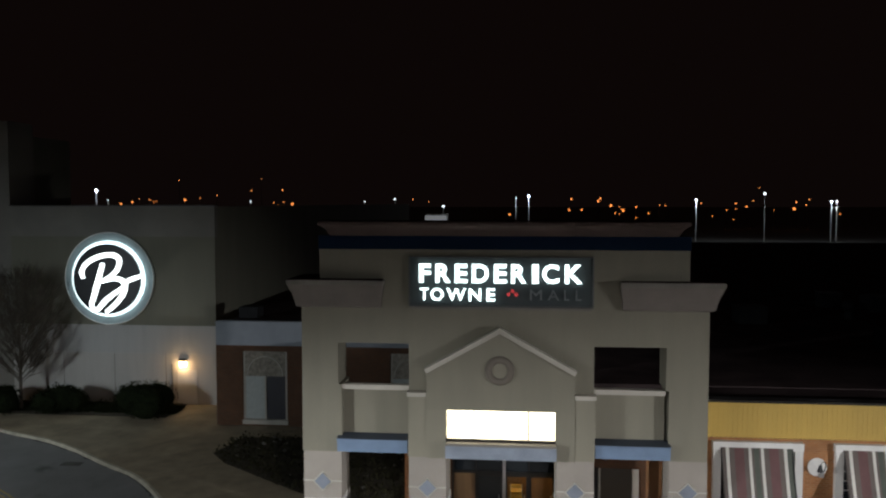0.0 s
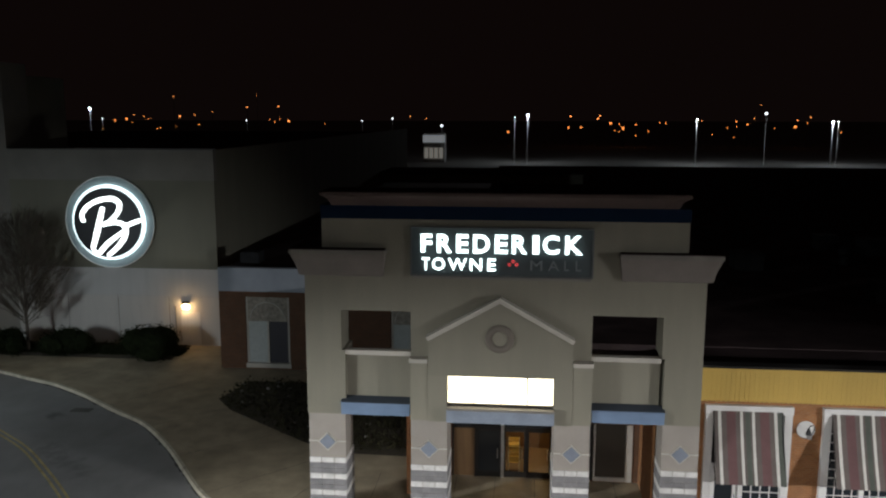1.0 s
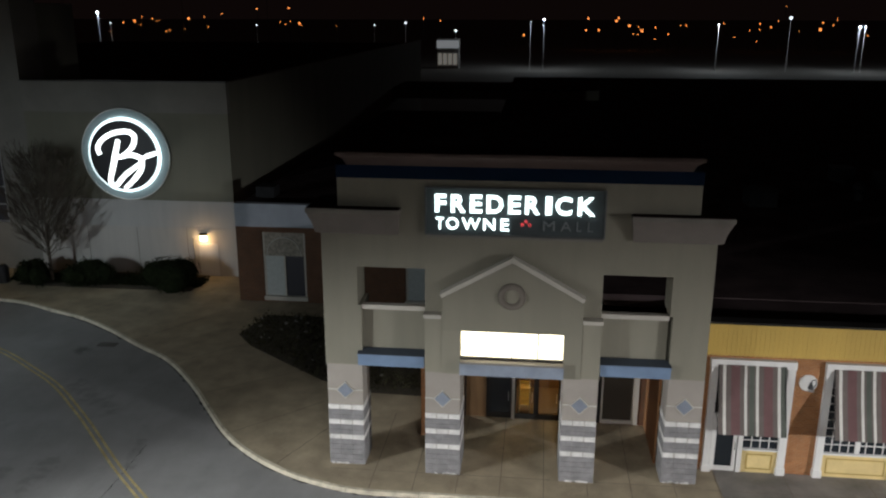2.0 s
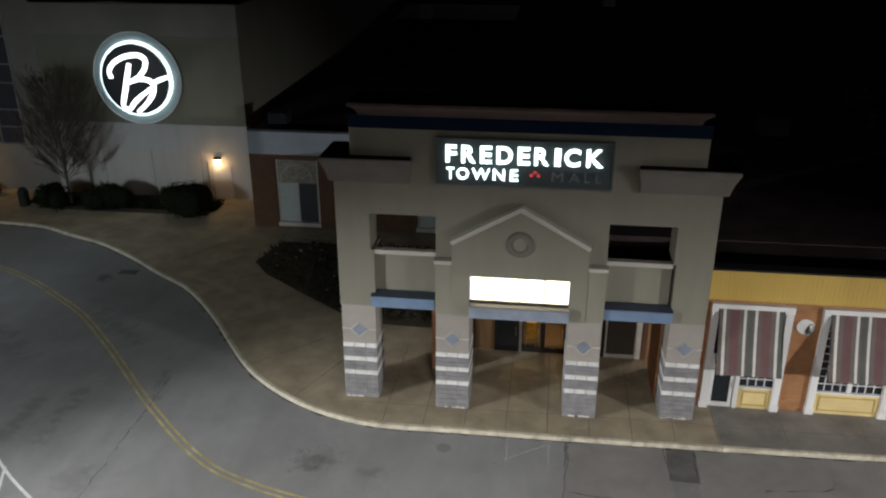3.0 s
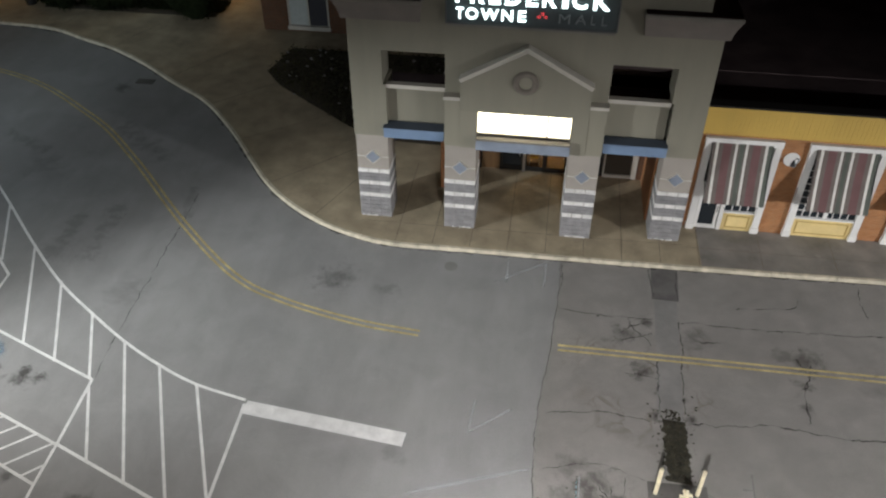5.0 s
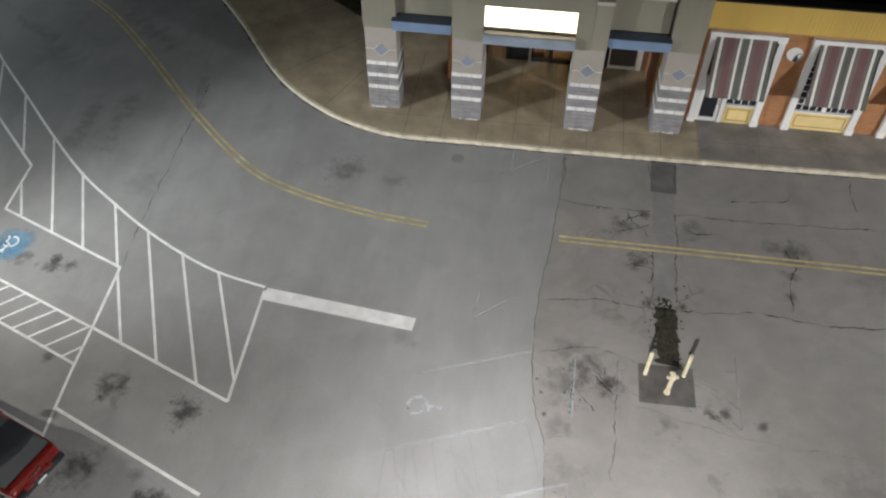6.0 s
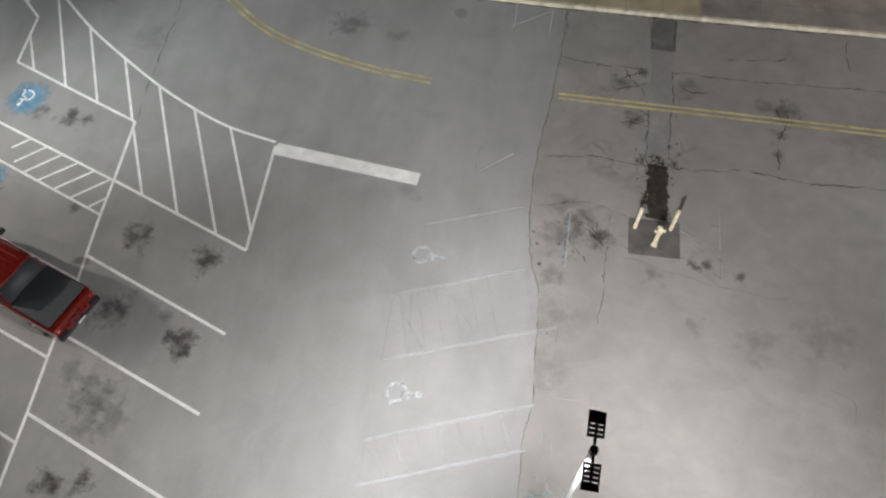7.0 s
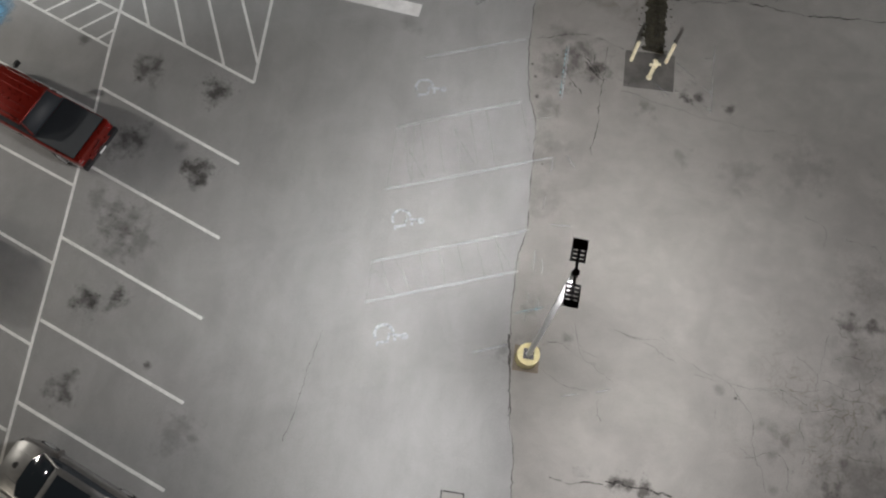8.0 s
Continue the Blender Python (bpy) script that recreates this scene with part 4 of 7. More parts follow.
DEBRIS = [(2.15, 16.69, 0.1, 0.9), (2.21, 15.80, 0.12, 0.9), (1.44, 15.69, 0.12, 0.9), (1.59, 14.89, 0.13, 0.95), (1.28, 16.19, 0.1, 0.8), (2.72, 15.60, 0.14, 0.8), (1.65, 12.30, 0.1, 0.9), (2.07, 12.30, 0.09, 0.9)]
OLD_STAINS = [(10.44, 22.96, 0.9, 0.65), (10.15, 21.88, 0.5, 0.6), (10.06, 20.9, 0.4, 0.55), (9.63, 23.24, 0.7, 0.4), (4.02, 23.5, 0.8, 0.6), (4.93, 24.28, 0.4, 0.8), (4.54, 21.66, 0.6, 0.75), (5.21, 20.87, 0.35, 0.8), (5.97, 20.68, 0.3, 0.7), (6.67, 23.62, 0.9, 0.35), (5.06, 19.88, 0.4, 0.9), (6.19, 19.89, 0.35, 0.8), (13.6, 22.28, 2.0, 0.25), (3.16, 24.41, 0.12, 1.0)]
POLE_STAINS = [(5.67, 1.94, 0.5, 0.8), (6.39, 1.89, 0.6, 0.85), (2.12, 11.08, 1.2, 0.25), (12.86, 7.66, 0.8, 0.5), (13.47, 8.17, 0.5, 0.8), (13.08, 6.84, 1.6, 0.3), (12.49, 4.79, 2.0, 0.3), (13.83, 5.31, 0.5, 0.8), (13.45, 9.29, 1.6, 0.3), (16.56, 2.82, 0.7, 0.7), (13.14, 2.74, 2.6, 0.4), (9.12, 5.14, 0.1, 1.0), (3.59, 6.25, 0.35, 0.4), (2.27, 7.1, 0.5, 0.35), (1.95, 5.55, 0.55, 0.3), (10.0, 4.45, 0.35, 0.35), (10.36, 4.19, 0.48, 0.35), (10.64, 3.88, 0.48, 0.35), (10.31, 3.52, 0.40, 0.35), (8.58, 5.33, 0.32, 0.35), (12.8, 3.25, 0.64, 0.35), (12.18, 3.36, 0.48, 0.35), (12.52, 3.61, 0.35, 0.6), (10.37, 2.48, 0.32, 0.35), (12.25, 2.56, 0.6, 0.7), (13.35, 4.29, 0.48, 0.35), (12.73, 8.25, 0.6, 0.7)]
HYDRANT_STAINS = [(3.54, 16.3, 0.8, 0.85), (3.23, 17.19, 0.7, 0.6), (6.94, 15.69, 0.45, 0.9), (7.35, 15.72, 0.35, 0.8), (2.22, 12.9, 1.2, 0.3), (2.31, 16.29, 1.3, 0.5), (11.19, 13.53, 1.6, 0.25), (15.02, 12.83, 2.0, 0.3), (8.93, 12.92, 1.0, 0.25), (2.72, 16.5, 0.9, 0.65), (2.11, 14.6, 0.7, 0.4), (2.31, 17.68, 0.8, 0.4), (8.49, 15.42, 0.35, 0.8), (5.51, 14.91, 0.5, 0.4), (6.86, 13.21, 0.6, 0.3)]
stains(ASPHALT_OLD, [*OLD_STAINS, *POLE_STAINS, *HYDRANT_STAINS, *DEBRIS])

crazing(ASPHALT_OLD, 13.8, 5.2, 6.0, 2.8)
crazing(ASPHALT_OLD, 4.4, 21.8, 4.0, 1.0)

stains(PAVING, [(0.07, 31.05, 1.6, 0.45), (-1.33, 31.93, 1.1, 0.4), (3.98, 31.94, 1.3, 0.5), (4.70, 30.23, 0.8, 0.35), (-4.54, 30.91, 1.3, 0.4), (-9.35, 30.36, 1.1, 0.3), (-10.06, 32.67, 1.4, 0.3), (-14.92, 37.93, 1.6, 0.3), (-24.13, 44.22, 1.8, 0.3), (-29.72, 44.94, 1.0, 0.5), (2.08, 28.13, 0.7, 0.35)], 0.5)
stains(PAVING_GREY, [(9.14, 29.49, 1.2, 0.35), (12.38, 29.33, 1.4, 0.35), (7.44, 28.44, 0.8, 0.3)], 0.5)

# manhole and the drain at the kerb
manhole = tagged(link("manhole_cover", cylinder((-2.71, 26.44, 0.0), 0.27, 0.012, 28), ASPHALT_MEND), "round worn grey manhole cover set in the asphalt", "manhole cover")
cover = tagged(empty("utility_cover", (0.57, 0.58, 0.0)), "square iron utility cover flush in the asphalt", "utility cover")
part("plate", box(-0.33, 0.33, -0.33, 0.33, 0.0, 0.0085), ASPHALT_MEND, cover)
part("rim", wall_with_holes(-0.37, 0.37, -0.37, 0.37, -0.001, 0.0, [(-0.33, 0.33, -0.33, 0.33)]), CRACK, cover).matrix_local = Matrix.Translation((0, 0, 0.0095)) @ Matrix.Rotation(radians(-90), 4, "X")
bm = box(-21.76, -20.76, 39.08, 39.64, 0.0, 0.014, 0.004)
drain = tagged(link("drain_grate", bm, ASPHALT_DARK), "dark iron drain grate beside the kerb", "drain")

# ---- the mall's entrance ----
FY, GY = 29.12, 28.80      # front of the wall, front of the gable and the middle piers
TH = 1.30
entrance = tagged(empty("mall_entrance", (-0.3, 29.7, 0.15)), "beige stucco mall entrance with four piers, a gable and blue canopies", "building")
ORIGIN = Matrix.Translation((0.3, -29.7, -0.15))


def epart(name, bm, mat, label="", parent=None):
    bm.transform(ORIGIN)
    return part(name, bm, mat, parent or entrance, label)


HOLES = [(-5.74, -3.34, 6.53, 7.95), (2.77, 5.08, 6.53, 7.95)]
LX, RX = -6.98, 6.42
bm = wall_with_holes(LX, RX, 4.23, 9.15, FY, FY + TH, HOLES + [(-5.62, -3.34, 4.23, 6.53), (2.77, 5.18, 4.23, 6.53), (-2.06, 1.52, 4.23, 5.83)])
epart("wall", bm, STUCCO)
epart("upper_wall", box(-6.35, 5.78, FY, FY + TH, 9.15, 11.12), STUCCO)
epart("blue_band", box(-6.38, 5.81, FY - 0.03, FY + TH + 0.03, 11.1, 11.55, 0.01), BLUE_BAND, "dark blue metal band under the cornice")
bm = bmesh.new()
prof = [(11.55, 0.03, 0.34), (11.58, 0.05, 0.32), (11.64, 0.06, 0.29), (11.74, 0.09, 0.23), (11.82, 0.15, 0.15), (11.88, 0.24, 0.05), (11.9, 0.30, 0.0), (12.0, 0.31, 0.0), (12.02, 0.29, 0.02)]
rings = []
for z, o, short in prof:
    xa, xb = -6.33 + short, 5.76 - short
    rings.append([bm.verts.new(c) for c in ((xa, FY - o, z), (xb, FY - o, z), (xb, FY + TH, z), (xa, FY + TH, z))])
for r, s in zip(rings, rings[1:]):
    for k in range(4):
        bm.faces.new((r[k], r[(k + 1) % 4], s[(k + 1) % 4], s[k]))
bm.faces.new(rings[0][::-1])
bm.faces.new(rings[-1])
cornice = epart("cornice", bm, CORNICE, "pinkish moulded cornice, darkened for its lack of light")
epart("roof_sheet", box(-6.29, 5.72, FY - 0.25, FY + TH - 0.02, 12.02, 12.04), ROOFING, "dark roofing on the cornice", cornice)


def capital(x0, x1, flare_left, flare_right):
    """The short flared cornice at a corner, with a flat slab on it."""
    bm = bmesh.new()
    rings = []
    for z, o in ((9.14, 0.02), (9.17, 0.10), (9.2, 0.16), (9.42, 0.2), (9.62, 0.26), (9.8, 0.34), (9.93, 0.38)):
        xa, xb = x0 - (o if flare_left else o * 0.4), x1 + (o if flare_right else o * 0.4)
        rings.append([bm.verts.new(c) for c in ((xa, FY - o, z), (xb, FY - o, z), (xb, FY + TH + o, z), (xa, FY + TH + o, z))])
    for r, s in zip(rings, rings[1:]):
        for k in range(4):
            bm.faces.new((r[k], r[(k + 1) % 4], s[(k + 1) % 4], s[k]))
    bm.faces.new(rings[0][::-1])
    bm.faces.new(rings[-1])
    cap = epart("corner_cornice", bm, CAP_STUCCO, "flared stucco cornice at the corner")
    o = 0.42
    epart("coping", box(x0 - (o if flare_left else 0.17), x1 + (o if flare_right else 0.17), FY - o, FY + TH + o, 9.93, 10.09, 0.015), COPING, "dull taupe flat coping", cap)
    epart("roof_sheet", box(x0 - (o - 0.05 if flare_left else 0.12), x1 + (o - 0.05 if flare_right else 0.12), FY - o + 0.05, FY + TH + o - 0.05, 10.092, 10.11), ROOFING, "dark roofing on the coping", cap)


capital(LX, -4.3, True, False)
capital(3.72, RX, False, True)

BLOCK_MESH = {}


def block(name, mat, parent, place, size):
    """A wall block; alike blocks share one mesh."""
    key = (mat.name, size)
    if key not in BLOCK_MESH:
        bm = box(-size[0] / 2, size[0] / 2, -size[1] / 2, size[1] / 2, -size[2] / 2, size[2] / 2)
        bmesh.ops.bevel(bm, geom=bm.edges[:], offset=0.008, segments=1, affect="EDGES")
        me = bpy.data.meshes.new(name)
        bm.to_mesh(me)
        bm.free()
        me.materials.append(mat)
        BLOCK_MESH[key] = me
    ob = new(name, BLOCK_MESH[key])
    ob.parent = parent
    ob.location = Vector(place) + Vector((0.3, -29.7, -0.15))
    return ob


PIERS = [(-6.97, -5.63, FY), (-3.32, -2.04, GY), (1.54, 2.79, GY), (5.19, 6.45, FY)]
PIER_OBS = []
for x0, x1, y0 in PIERS:
    y1 = FY + TH
    pier = epart("pier", box(x0 + 0.03, x1 - 0.03, y0 + 0.03, y1 - 0.03, 0.15, 4.22), STUCCO_PINK, "square pier with a block base and a stucco shaft")
    PIER_OBS.append((pier, x0, x1, y0, y1))
    # upper stucco panel with a groove and a raised diamond
    epart("shaft", box(x0 + 0.02, x1 - 0.02, y0 + 0.02, y1 - 0.02, 3.195, 4.23), STUCCO_PINK, "", pier)
    epart("lower_shaft", box(x0 + 0.02, x1 - 0.02, y0 + 0.02, y1 - 0.02, 2.60, 3.195), STUCCO_PINK, "", pier)
    cx = (x0 + x1) / 2
    for s, mm, nm, yy in ((0.345, TRIM, "diamond_border", 0.0), (0.29, DIAMOND, "diamond_tile", -0.02)):
        epart(nm, prism([(cx - s, 3.19), (cx, 3.19 - s), (cx + s, 3.19), (cx, 3.19 + s)], "y", y0 - 0.005 + yy, y0 + 0.04), mm, "", pier)
    for xa, xb in ((x0 + 0.01, cx - 0.345), (cx + 0.345, x1 - 0.01)):
        epart("groove_trim", box(xa, xb, y0 + 0.004, y0 + 0.03, 3.185, 3.225), TRIM, "", pier)

# stucco shafts that stand on the middle piers beside the gable
for x0, x1, y0 in (PIERS[1], PIERS[2]):
    epart("pier_top", box(x0 if x0 < 0 else 2.145, -2.725 if x0 < 0 else x1, y0, FY + 0.1, 4.23, 6.25), STUCCO)
    ca, cb = (x0 - 0.04, -2.725) if x0 < 0 else (2.145, x1 + 0.04)
    epart("pier_cap", box(ca, cb, y0 - 0.05, FY + 0.1, 6.25, 6.39, 0.012), TRIM, "pale cap on the pier")

# gable over the doors
GX, GL, GR, GE, GA = -0.30, -2.72, 2.14, 7.15, 8.5
bm = bmesh.new()
outline = [(GL, 5.83), (GL, GE), (GX, GA), (GR, GE), (GR, 5.83)]
epart("gable", prism(outline, "y", GY - 0.03, FY + 0.05, bm), STUCCO, "stucco gable over the doors")
for x0, x1 in ((GL, -2.06), (1.52, GR)):
    epart("gable_side", box(x0, x1, GY - 0.03, FY + 0.05, 4.21, 5.83), STUCCO)
for sx, ex in ((GX, GL - 0.03), (GX, GR + 0.03)):
    d = Vector((ex - sx, GE - 0.02 - GA)).normalized()
    up = Vector((-d.y, d.x)) if d.x > 0 else Vector((d.y, -d.x))
    a, b = Vector((sx, GA)) - d * 0.05, Vector((ex, GE - 0.02))
    epart("raking_trim", prism([a - up * 0.10, b - up * 0.10, b + up * 0.05, a + up * 0.05], "y", GY - (0.10 if ex < sx else 0.104), FY + (0.02 if ex < sx else 0.024)), TRIM, "pale raking trim")
ring_pts = [(GX + 0.365 * math.cos(k * math.pi / 20), GY - 0.03, 7.17 + 0.365 * math.sin(k * math.pi / 20)) for k in range(41)]
ob = epart("ring", tube(ring_pts, 0.12, 10), RING_STUCCO, "round stucco ring moulding")
smooth(ob)
epart("ring_disc", cylinder((GX, GY - 0.03, 7.17), 0.3, 0.02, 32, turn=Matrix.Rotation(radians(90), 4, "X")), STUCCO)

# lit transom over the canopy
for k in range(4):
    xa = -2.04 + 0.89 * k
    epart("transom_pane", box(xa + 0.01, xa + 0.88, GY + 0.10, GY + 0.13, 4.87, 5.81), TRANSOM, "brightly lit transom pane")
for xa, top in ((-1.17, 4.91), (-0.28, 4.93), (0.62, 5.81)):
    epart("mullion", box(xa, xa + 0.05, GY + 0.06, GY + 0.095, 4.87, top), BRONZE)
# dark bronze stands in for the shadow line below the transom
epart("transom_ledge", box(-2.06, 1.52, GY - 0.02, GY + 0.3, 4.79, 4.87, 0.01), BRONZE, "sill under the lit transom, dark for its shadow line")


def canopy(x0, x1, y, z0, z1, out):
    """A shallow blue canopy; a dark sheet stands in for shade on its sloping top."""
    c = epart("canopy", prism([(y + 0.2, z0), (y - out, z0), (y - out, z0 + 0.43), (y + 0.2, z1)], "x", x0, x1), BLUE_CANOPY, "faded blue metal canopy")
    epart("canopy_sheet", prism([(y + 0.2, z1 + 0.004), (y - out - 0.01, z0 + 0.435), (y - out - 0.01, z0 + 0.45), (y + 0.2, z1 + 0.03)], "x", x0 - 0.01, x1 + 0.01), CANOPY_SHADE, "dark blue sheet laid on for the shade of the canopy top", c)
    epart("canopy_edge", box(x0 - 0.01, x1 + 0.01, y - out - 0.015, y - out + 0.03, z0 + 0.37, z0 + 0.425), BLUE_CANOPY, "", c)


canopy(-5.75, -3.37, FY, 4.29, 4.82, 0.19)
canopy(2.82, 5.22, FY, 4.30, 4.83, 0.19)
c = epart("canopy", box(-2.06, 1.55, GY - 0.28, GY + 0.4, 4.28, 4.70, 0.01), MIDDLE_CANOPY, "blue metal canopy over the doors, paler for the transom light")
epart("canopy_top", box(-2.05, 1.54, GY - 0.29, GY + 0.1, 4.704, 4.785, 0.01), COPING, "pale top of the canopy", c)

# recessed panels and sills below the openings
for (x0, x1, z0, z1) in HOLES:
    epart("panel", box(x0, x1, FY + 0.28, FY + 0.55, 4.26, z0 - 0.17), STUCCO, "recessed stucco panel")
    epart("sill", box(x0 + 0.003, x1 - 0.003, FY + 0.05, FY + 0.34, z0 - 0.17, z0 - 0.002, 0.012), TRIM, "pale sill of the opening")

# roof of the porch and its walls
epart("porch_roof", box(LX + 0.1, RX - 0.1, FY + TH, 33.5, 4.45, 4.75), ROOFING, "flat dark porch roof")
epart("porch_ceiling", box(LX + 0.1, RX - 0.1, FY + 0.6, 33.4, 4.35, 4.44), STUCCO)
bm = wall_with_holes(-3.6, 6.4, 0.15, 4.34, 33.4, 33.6, [(-2.25, 1.75, 0.15, 2.75), (2.95, 4.75, 0.18, 2.55)])
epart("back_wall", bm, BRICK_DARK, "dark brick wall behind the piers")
epart("side_wall", box(5.12, 6.40, FY + TH + 0.02, 33.4, 0.15, 4.34), BRICK, "orange brick side wall")
epart("side_wall", box(-3.85, -3.62, 31.6, 33.6, 0.15, 4.34), BRICK, "orange brick side wall")

# doors
door_frame = epart("door_frame", box(-2.25, 1.75, 33.42, 33.52, 2.18, 2.28), BRONZE, "dark bronze shopfront frame")
for x in (-2.25, -1.35, 0.68, 1.69):
    epart("upright", box(x, x + 0.06, 33.4, 33.52, 0.15, 2.75), BRONZE, "", door_frame)
epart("upright", box(-0.30, -0.18, 33.38, 33.52, 0.15, 2.75), ALUMINIUM, "aluminium upright", door_frame)
epart("transom_glass", box(-2.19, 1.69, 33.46, 33.47, 2.28, 2.75), DARK_GLASS, "", door_frame)
# side light of dark glass; BOARD puts its brown reflection into the colour
epart("board", box(-2.19, -1.35, 33.45, 33.48, 0.17, 2.18), BOARD, "side light pane, painted brown for the reflection in its glass", door_frame)


def leaf(x0, x1, label, pane):
    d = epart("door", box(x0, x1, 33.42, 33.46, 0.17, 0.40), BRONZE, label)
    epart("rail", box(x0, x1, 33.42, 33.46, 2.08, 2.18), BRONZE, "", d)
    for x in (x0, x1 - 0.07):
        epart("stile", box(x, x + 0.07, 33.42, 33.46, 0.40, 2.08), BRONZE, "", d)
    p = epart("pane", box(x0 + 0.07, x1 - 0.07, 33.435, 33.445, 0.40, 2.08), pane, "", d)
    p.visible_shadow = pane is not CLEAR
    epart("handle", tube([(x1 - 0.14, 33.42, 0.95), (x1 - 0.14, 33.35, 0.97), (x1 - 0.14, 33.35, 1.35), (x1 - 0.14, 33.42, 1.37)], 0.015), ALUMINIUM, "aluminium pull handle", d)


leaf(-1.29, -0.30, "dark glass door in a bronze frame", DARK_GLASS)
leaf(-0.18, 0.68, "glass door with the lit lobby behind", CLEAR)
leaf(0.74, 1.69, "glass door with the lit lobby behind", CLEAR)
# lobby behind the doors
lobby = tagged(empty("lobby"), "small lit lobby with brown panelled walls behind the doors", "room", kind="structure")
part("lobby_floor", box(-2.3, 1.8, 33.6, 36.5, 0.1, 0.16), CARPET, lobby)
part("lobby_wall", box(-2.4, 1.9, 36.5, 36.6, 0.16, 2.9), BOARD, lobby, "brown panelled wall")
part("lobby_wall", box(-2.4, -2.3, 33.6, 36.5, 0.16, 2.9), BOARD, lobby)
part("lobby_wall", box(1.8, 1.9, 33.6, 36.5, 0.16, 2.9), BOARD, lobby)
part("lobby_ceiling", box(-2.4, 1.9, 33.6, 36.6, 2.9, 3.0), STUCCO, lobby)
part("lobby_lamp", cylinder((0.6, 35.1, 2.84), 0.2, 0.05), glow("lobby_lamp_glow", (1.0, 0.72, 0.38), 8.0), lobby)
lamp_light("lobby_light", (0.6, 35.1, 2.7), 55.0, (1.0, 0.66, 0.30), 0.12)
stack = tagged(empty("chair_stack", (0.22, 34.1, 0.16)), "stack of yellow plastic chairs behind the glass door", "chairs")
for k in range(4):
    z = 0.42 + 0.24 * k
    part("seat", box(-0.24, 0.24, -0.22, 0.22, z, z + 0.04, 0.015), YELLOW_PLASTIC, stack)
    part("backrest", box(-0.24, 0.24, 0.20, 0.24, z + 0.05, z + 0.20, 0.015), YELLOW_PLASTIC, stack)
for sx in (-0.22, 0.22):
    for sy in (-0.2, 0.2):
        part("leg", tube([(sx, sy, 0.0), (sx, sy, 1.35)], 0.014, 6), ALUMINIUM, stack)

# window and door behind the right opening of the porch
wf = epart("side_window", box(3.35, 4.6, 33.36, 33.48, 0.18, 0.34, 0.01), TRIM, "cream-framed dark window")
epart("frame", box(4.6, 4.86, 33.34, 33.48, 0.18, 2.55, 0.01), TRIM, "", wf)
epart("frame", box(3.35, 3.42, 33.37, 33.48, 0.34, 2.55, 0.01), TRIM, "", wf)
epart("pane", box(3.42, 4.6, 33.43, 33.45, 0.34, 2.55), BROWN_GLASS, "", wf)
dd = epart("side_door", box(2.98, 3.33, 33.42, 33.46, 0.18, 2.5, 0.01), BRONZE, "narrow dark metal door")
epart("frame", box(2.95, 3.35, 33.4, 33.48, 2.5, 2.56), BRONZE, "", dd)

# the lit sign
sign = tagged(empty("mall_sign", (-0.3, FY - 0.02, 9.05)), "lit channel-letter sign on a grey panel over the gable", "sign")
SO = Matrix.Translation((0.3, -(FY - 0.02), -9.05))


def spart(name, bm, mat, label="", parent=None):
    bm.transform(SO)
    return part(name, bm, mat, parent or sign, label)


SX0, SX1, SZ0, SZ1 = -3.27, 2.68, 9.27, 10.83
spart("panel", box(SX0, SX1, FY - 0.09, FY - 0.004, SZ0, SZ1), SIGN_PANEL, "grey sign panel")
for a in (box(SX0 - 0.04, SX1 + 0.04, FY - 0.13, FY - 0.004, SZ0 - 0.05, SZ0), box(SX0 - 0.04, SX1 + 0.04, FY - 0.13, FY - 0.004, SZ1, SZ1 + 0.05),
          box(SX0 - 0.05, SX0, FY - 0.13, FY - 0.004, SZ0, SZ1), box(SX1, SX1 + 0.05, FY - 0.13, FY - 0.004, SZ0, SZ1)):
    spart("sign_frame", a, SIGN_FRAME)
spart("sign_ledge", box(SX0 + 0.02, SX1 - 0.02, FY - 0.16, FY - 0.004, SZ0 - 0.14, SZ0 - 0.054, 0.01), COPING, "pale ledge under the sign")


def letter(ch, x0, x1, z0, z1, mat, bold, label=""):
    """One raised letter that fills the given width and height."""
    cu = bpy.data.curves.new("letter", "FONT")
    cu.body, cu.size, cu.extrude, cu.offset = ch, 1.0, 0.03, bold
    tmp = bpy.data.objects.new("letter", cu)
    me = bpy.data.meshes.new_from_object(tmp)
    bpy.data.objects.remove(tmp)
    xs = [v.co.x for v in me.vertices]
    ys = [v.co.y for v in me.vertices]
    sx, sy = (x1 - x0) / (max(xs) - min(xs)), (z1 - z0) / (max(ys) - min(ys))
    for v in me.vertices:
        v.co = Vector((x0 + (v.co.x - min(xs)) * sx + 0.3, (-0.13 - v.co.z) + 0.02, z0 + (v.co.y - min(ys)) * sy - 9.05))
    me.materials.clear()
    me.materials.append(mat)
    ob = new("letter", me)
    ob.parent = sign
    if label:
        ob["label"] = label


ROW1 = "FREDERICK"
EDGE1 = [(-2.96, -2.59), (-2.42, -1.94), (-1.78, -1.38), (-1.22, -0.68), (-0.50, -0.09), (0.06, 0.54), (0.74, 0.94), (1.07, 1.60), (1.80, 2.36)]
for ch, (a, b) in zip(ROW1, EDGE1):
    letter(ch, a, b, 10.02, 10.63, LETTER, 0.022, "lit white letter")
for ch, (a, b) in zip("TOWNE", [(-2.93, -2.67), (-2.58, -2.17), (-2.05, -1.43), (-1.32, -0.93), (-0.74, -0.47)]):
    letter(ch, a, b, 9.43, 9.83, LETTER, 0.006, "lit white letter")
for ch, (a, b) in zip("MALL", [(0.67, 1.06), (1.25, 1.61), (1.78, 1.94), (2.15, 2.33)]):
    letter(ch, a, b, 9.47, 9.80, LETTER_OFF, 0.0, "unlit pale letter")
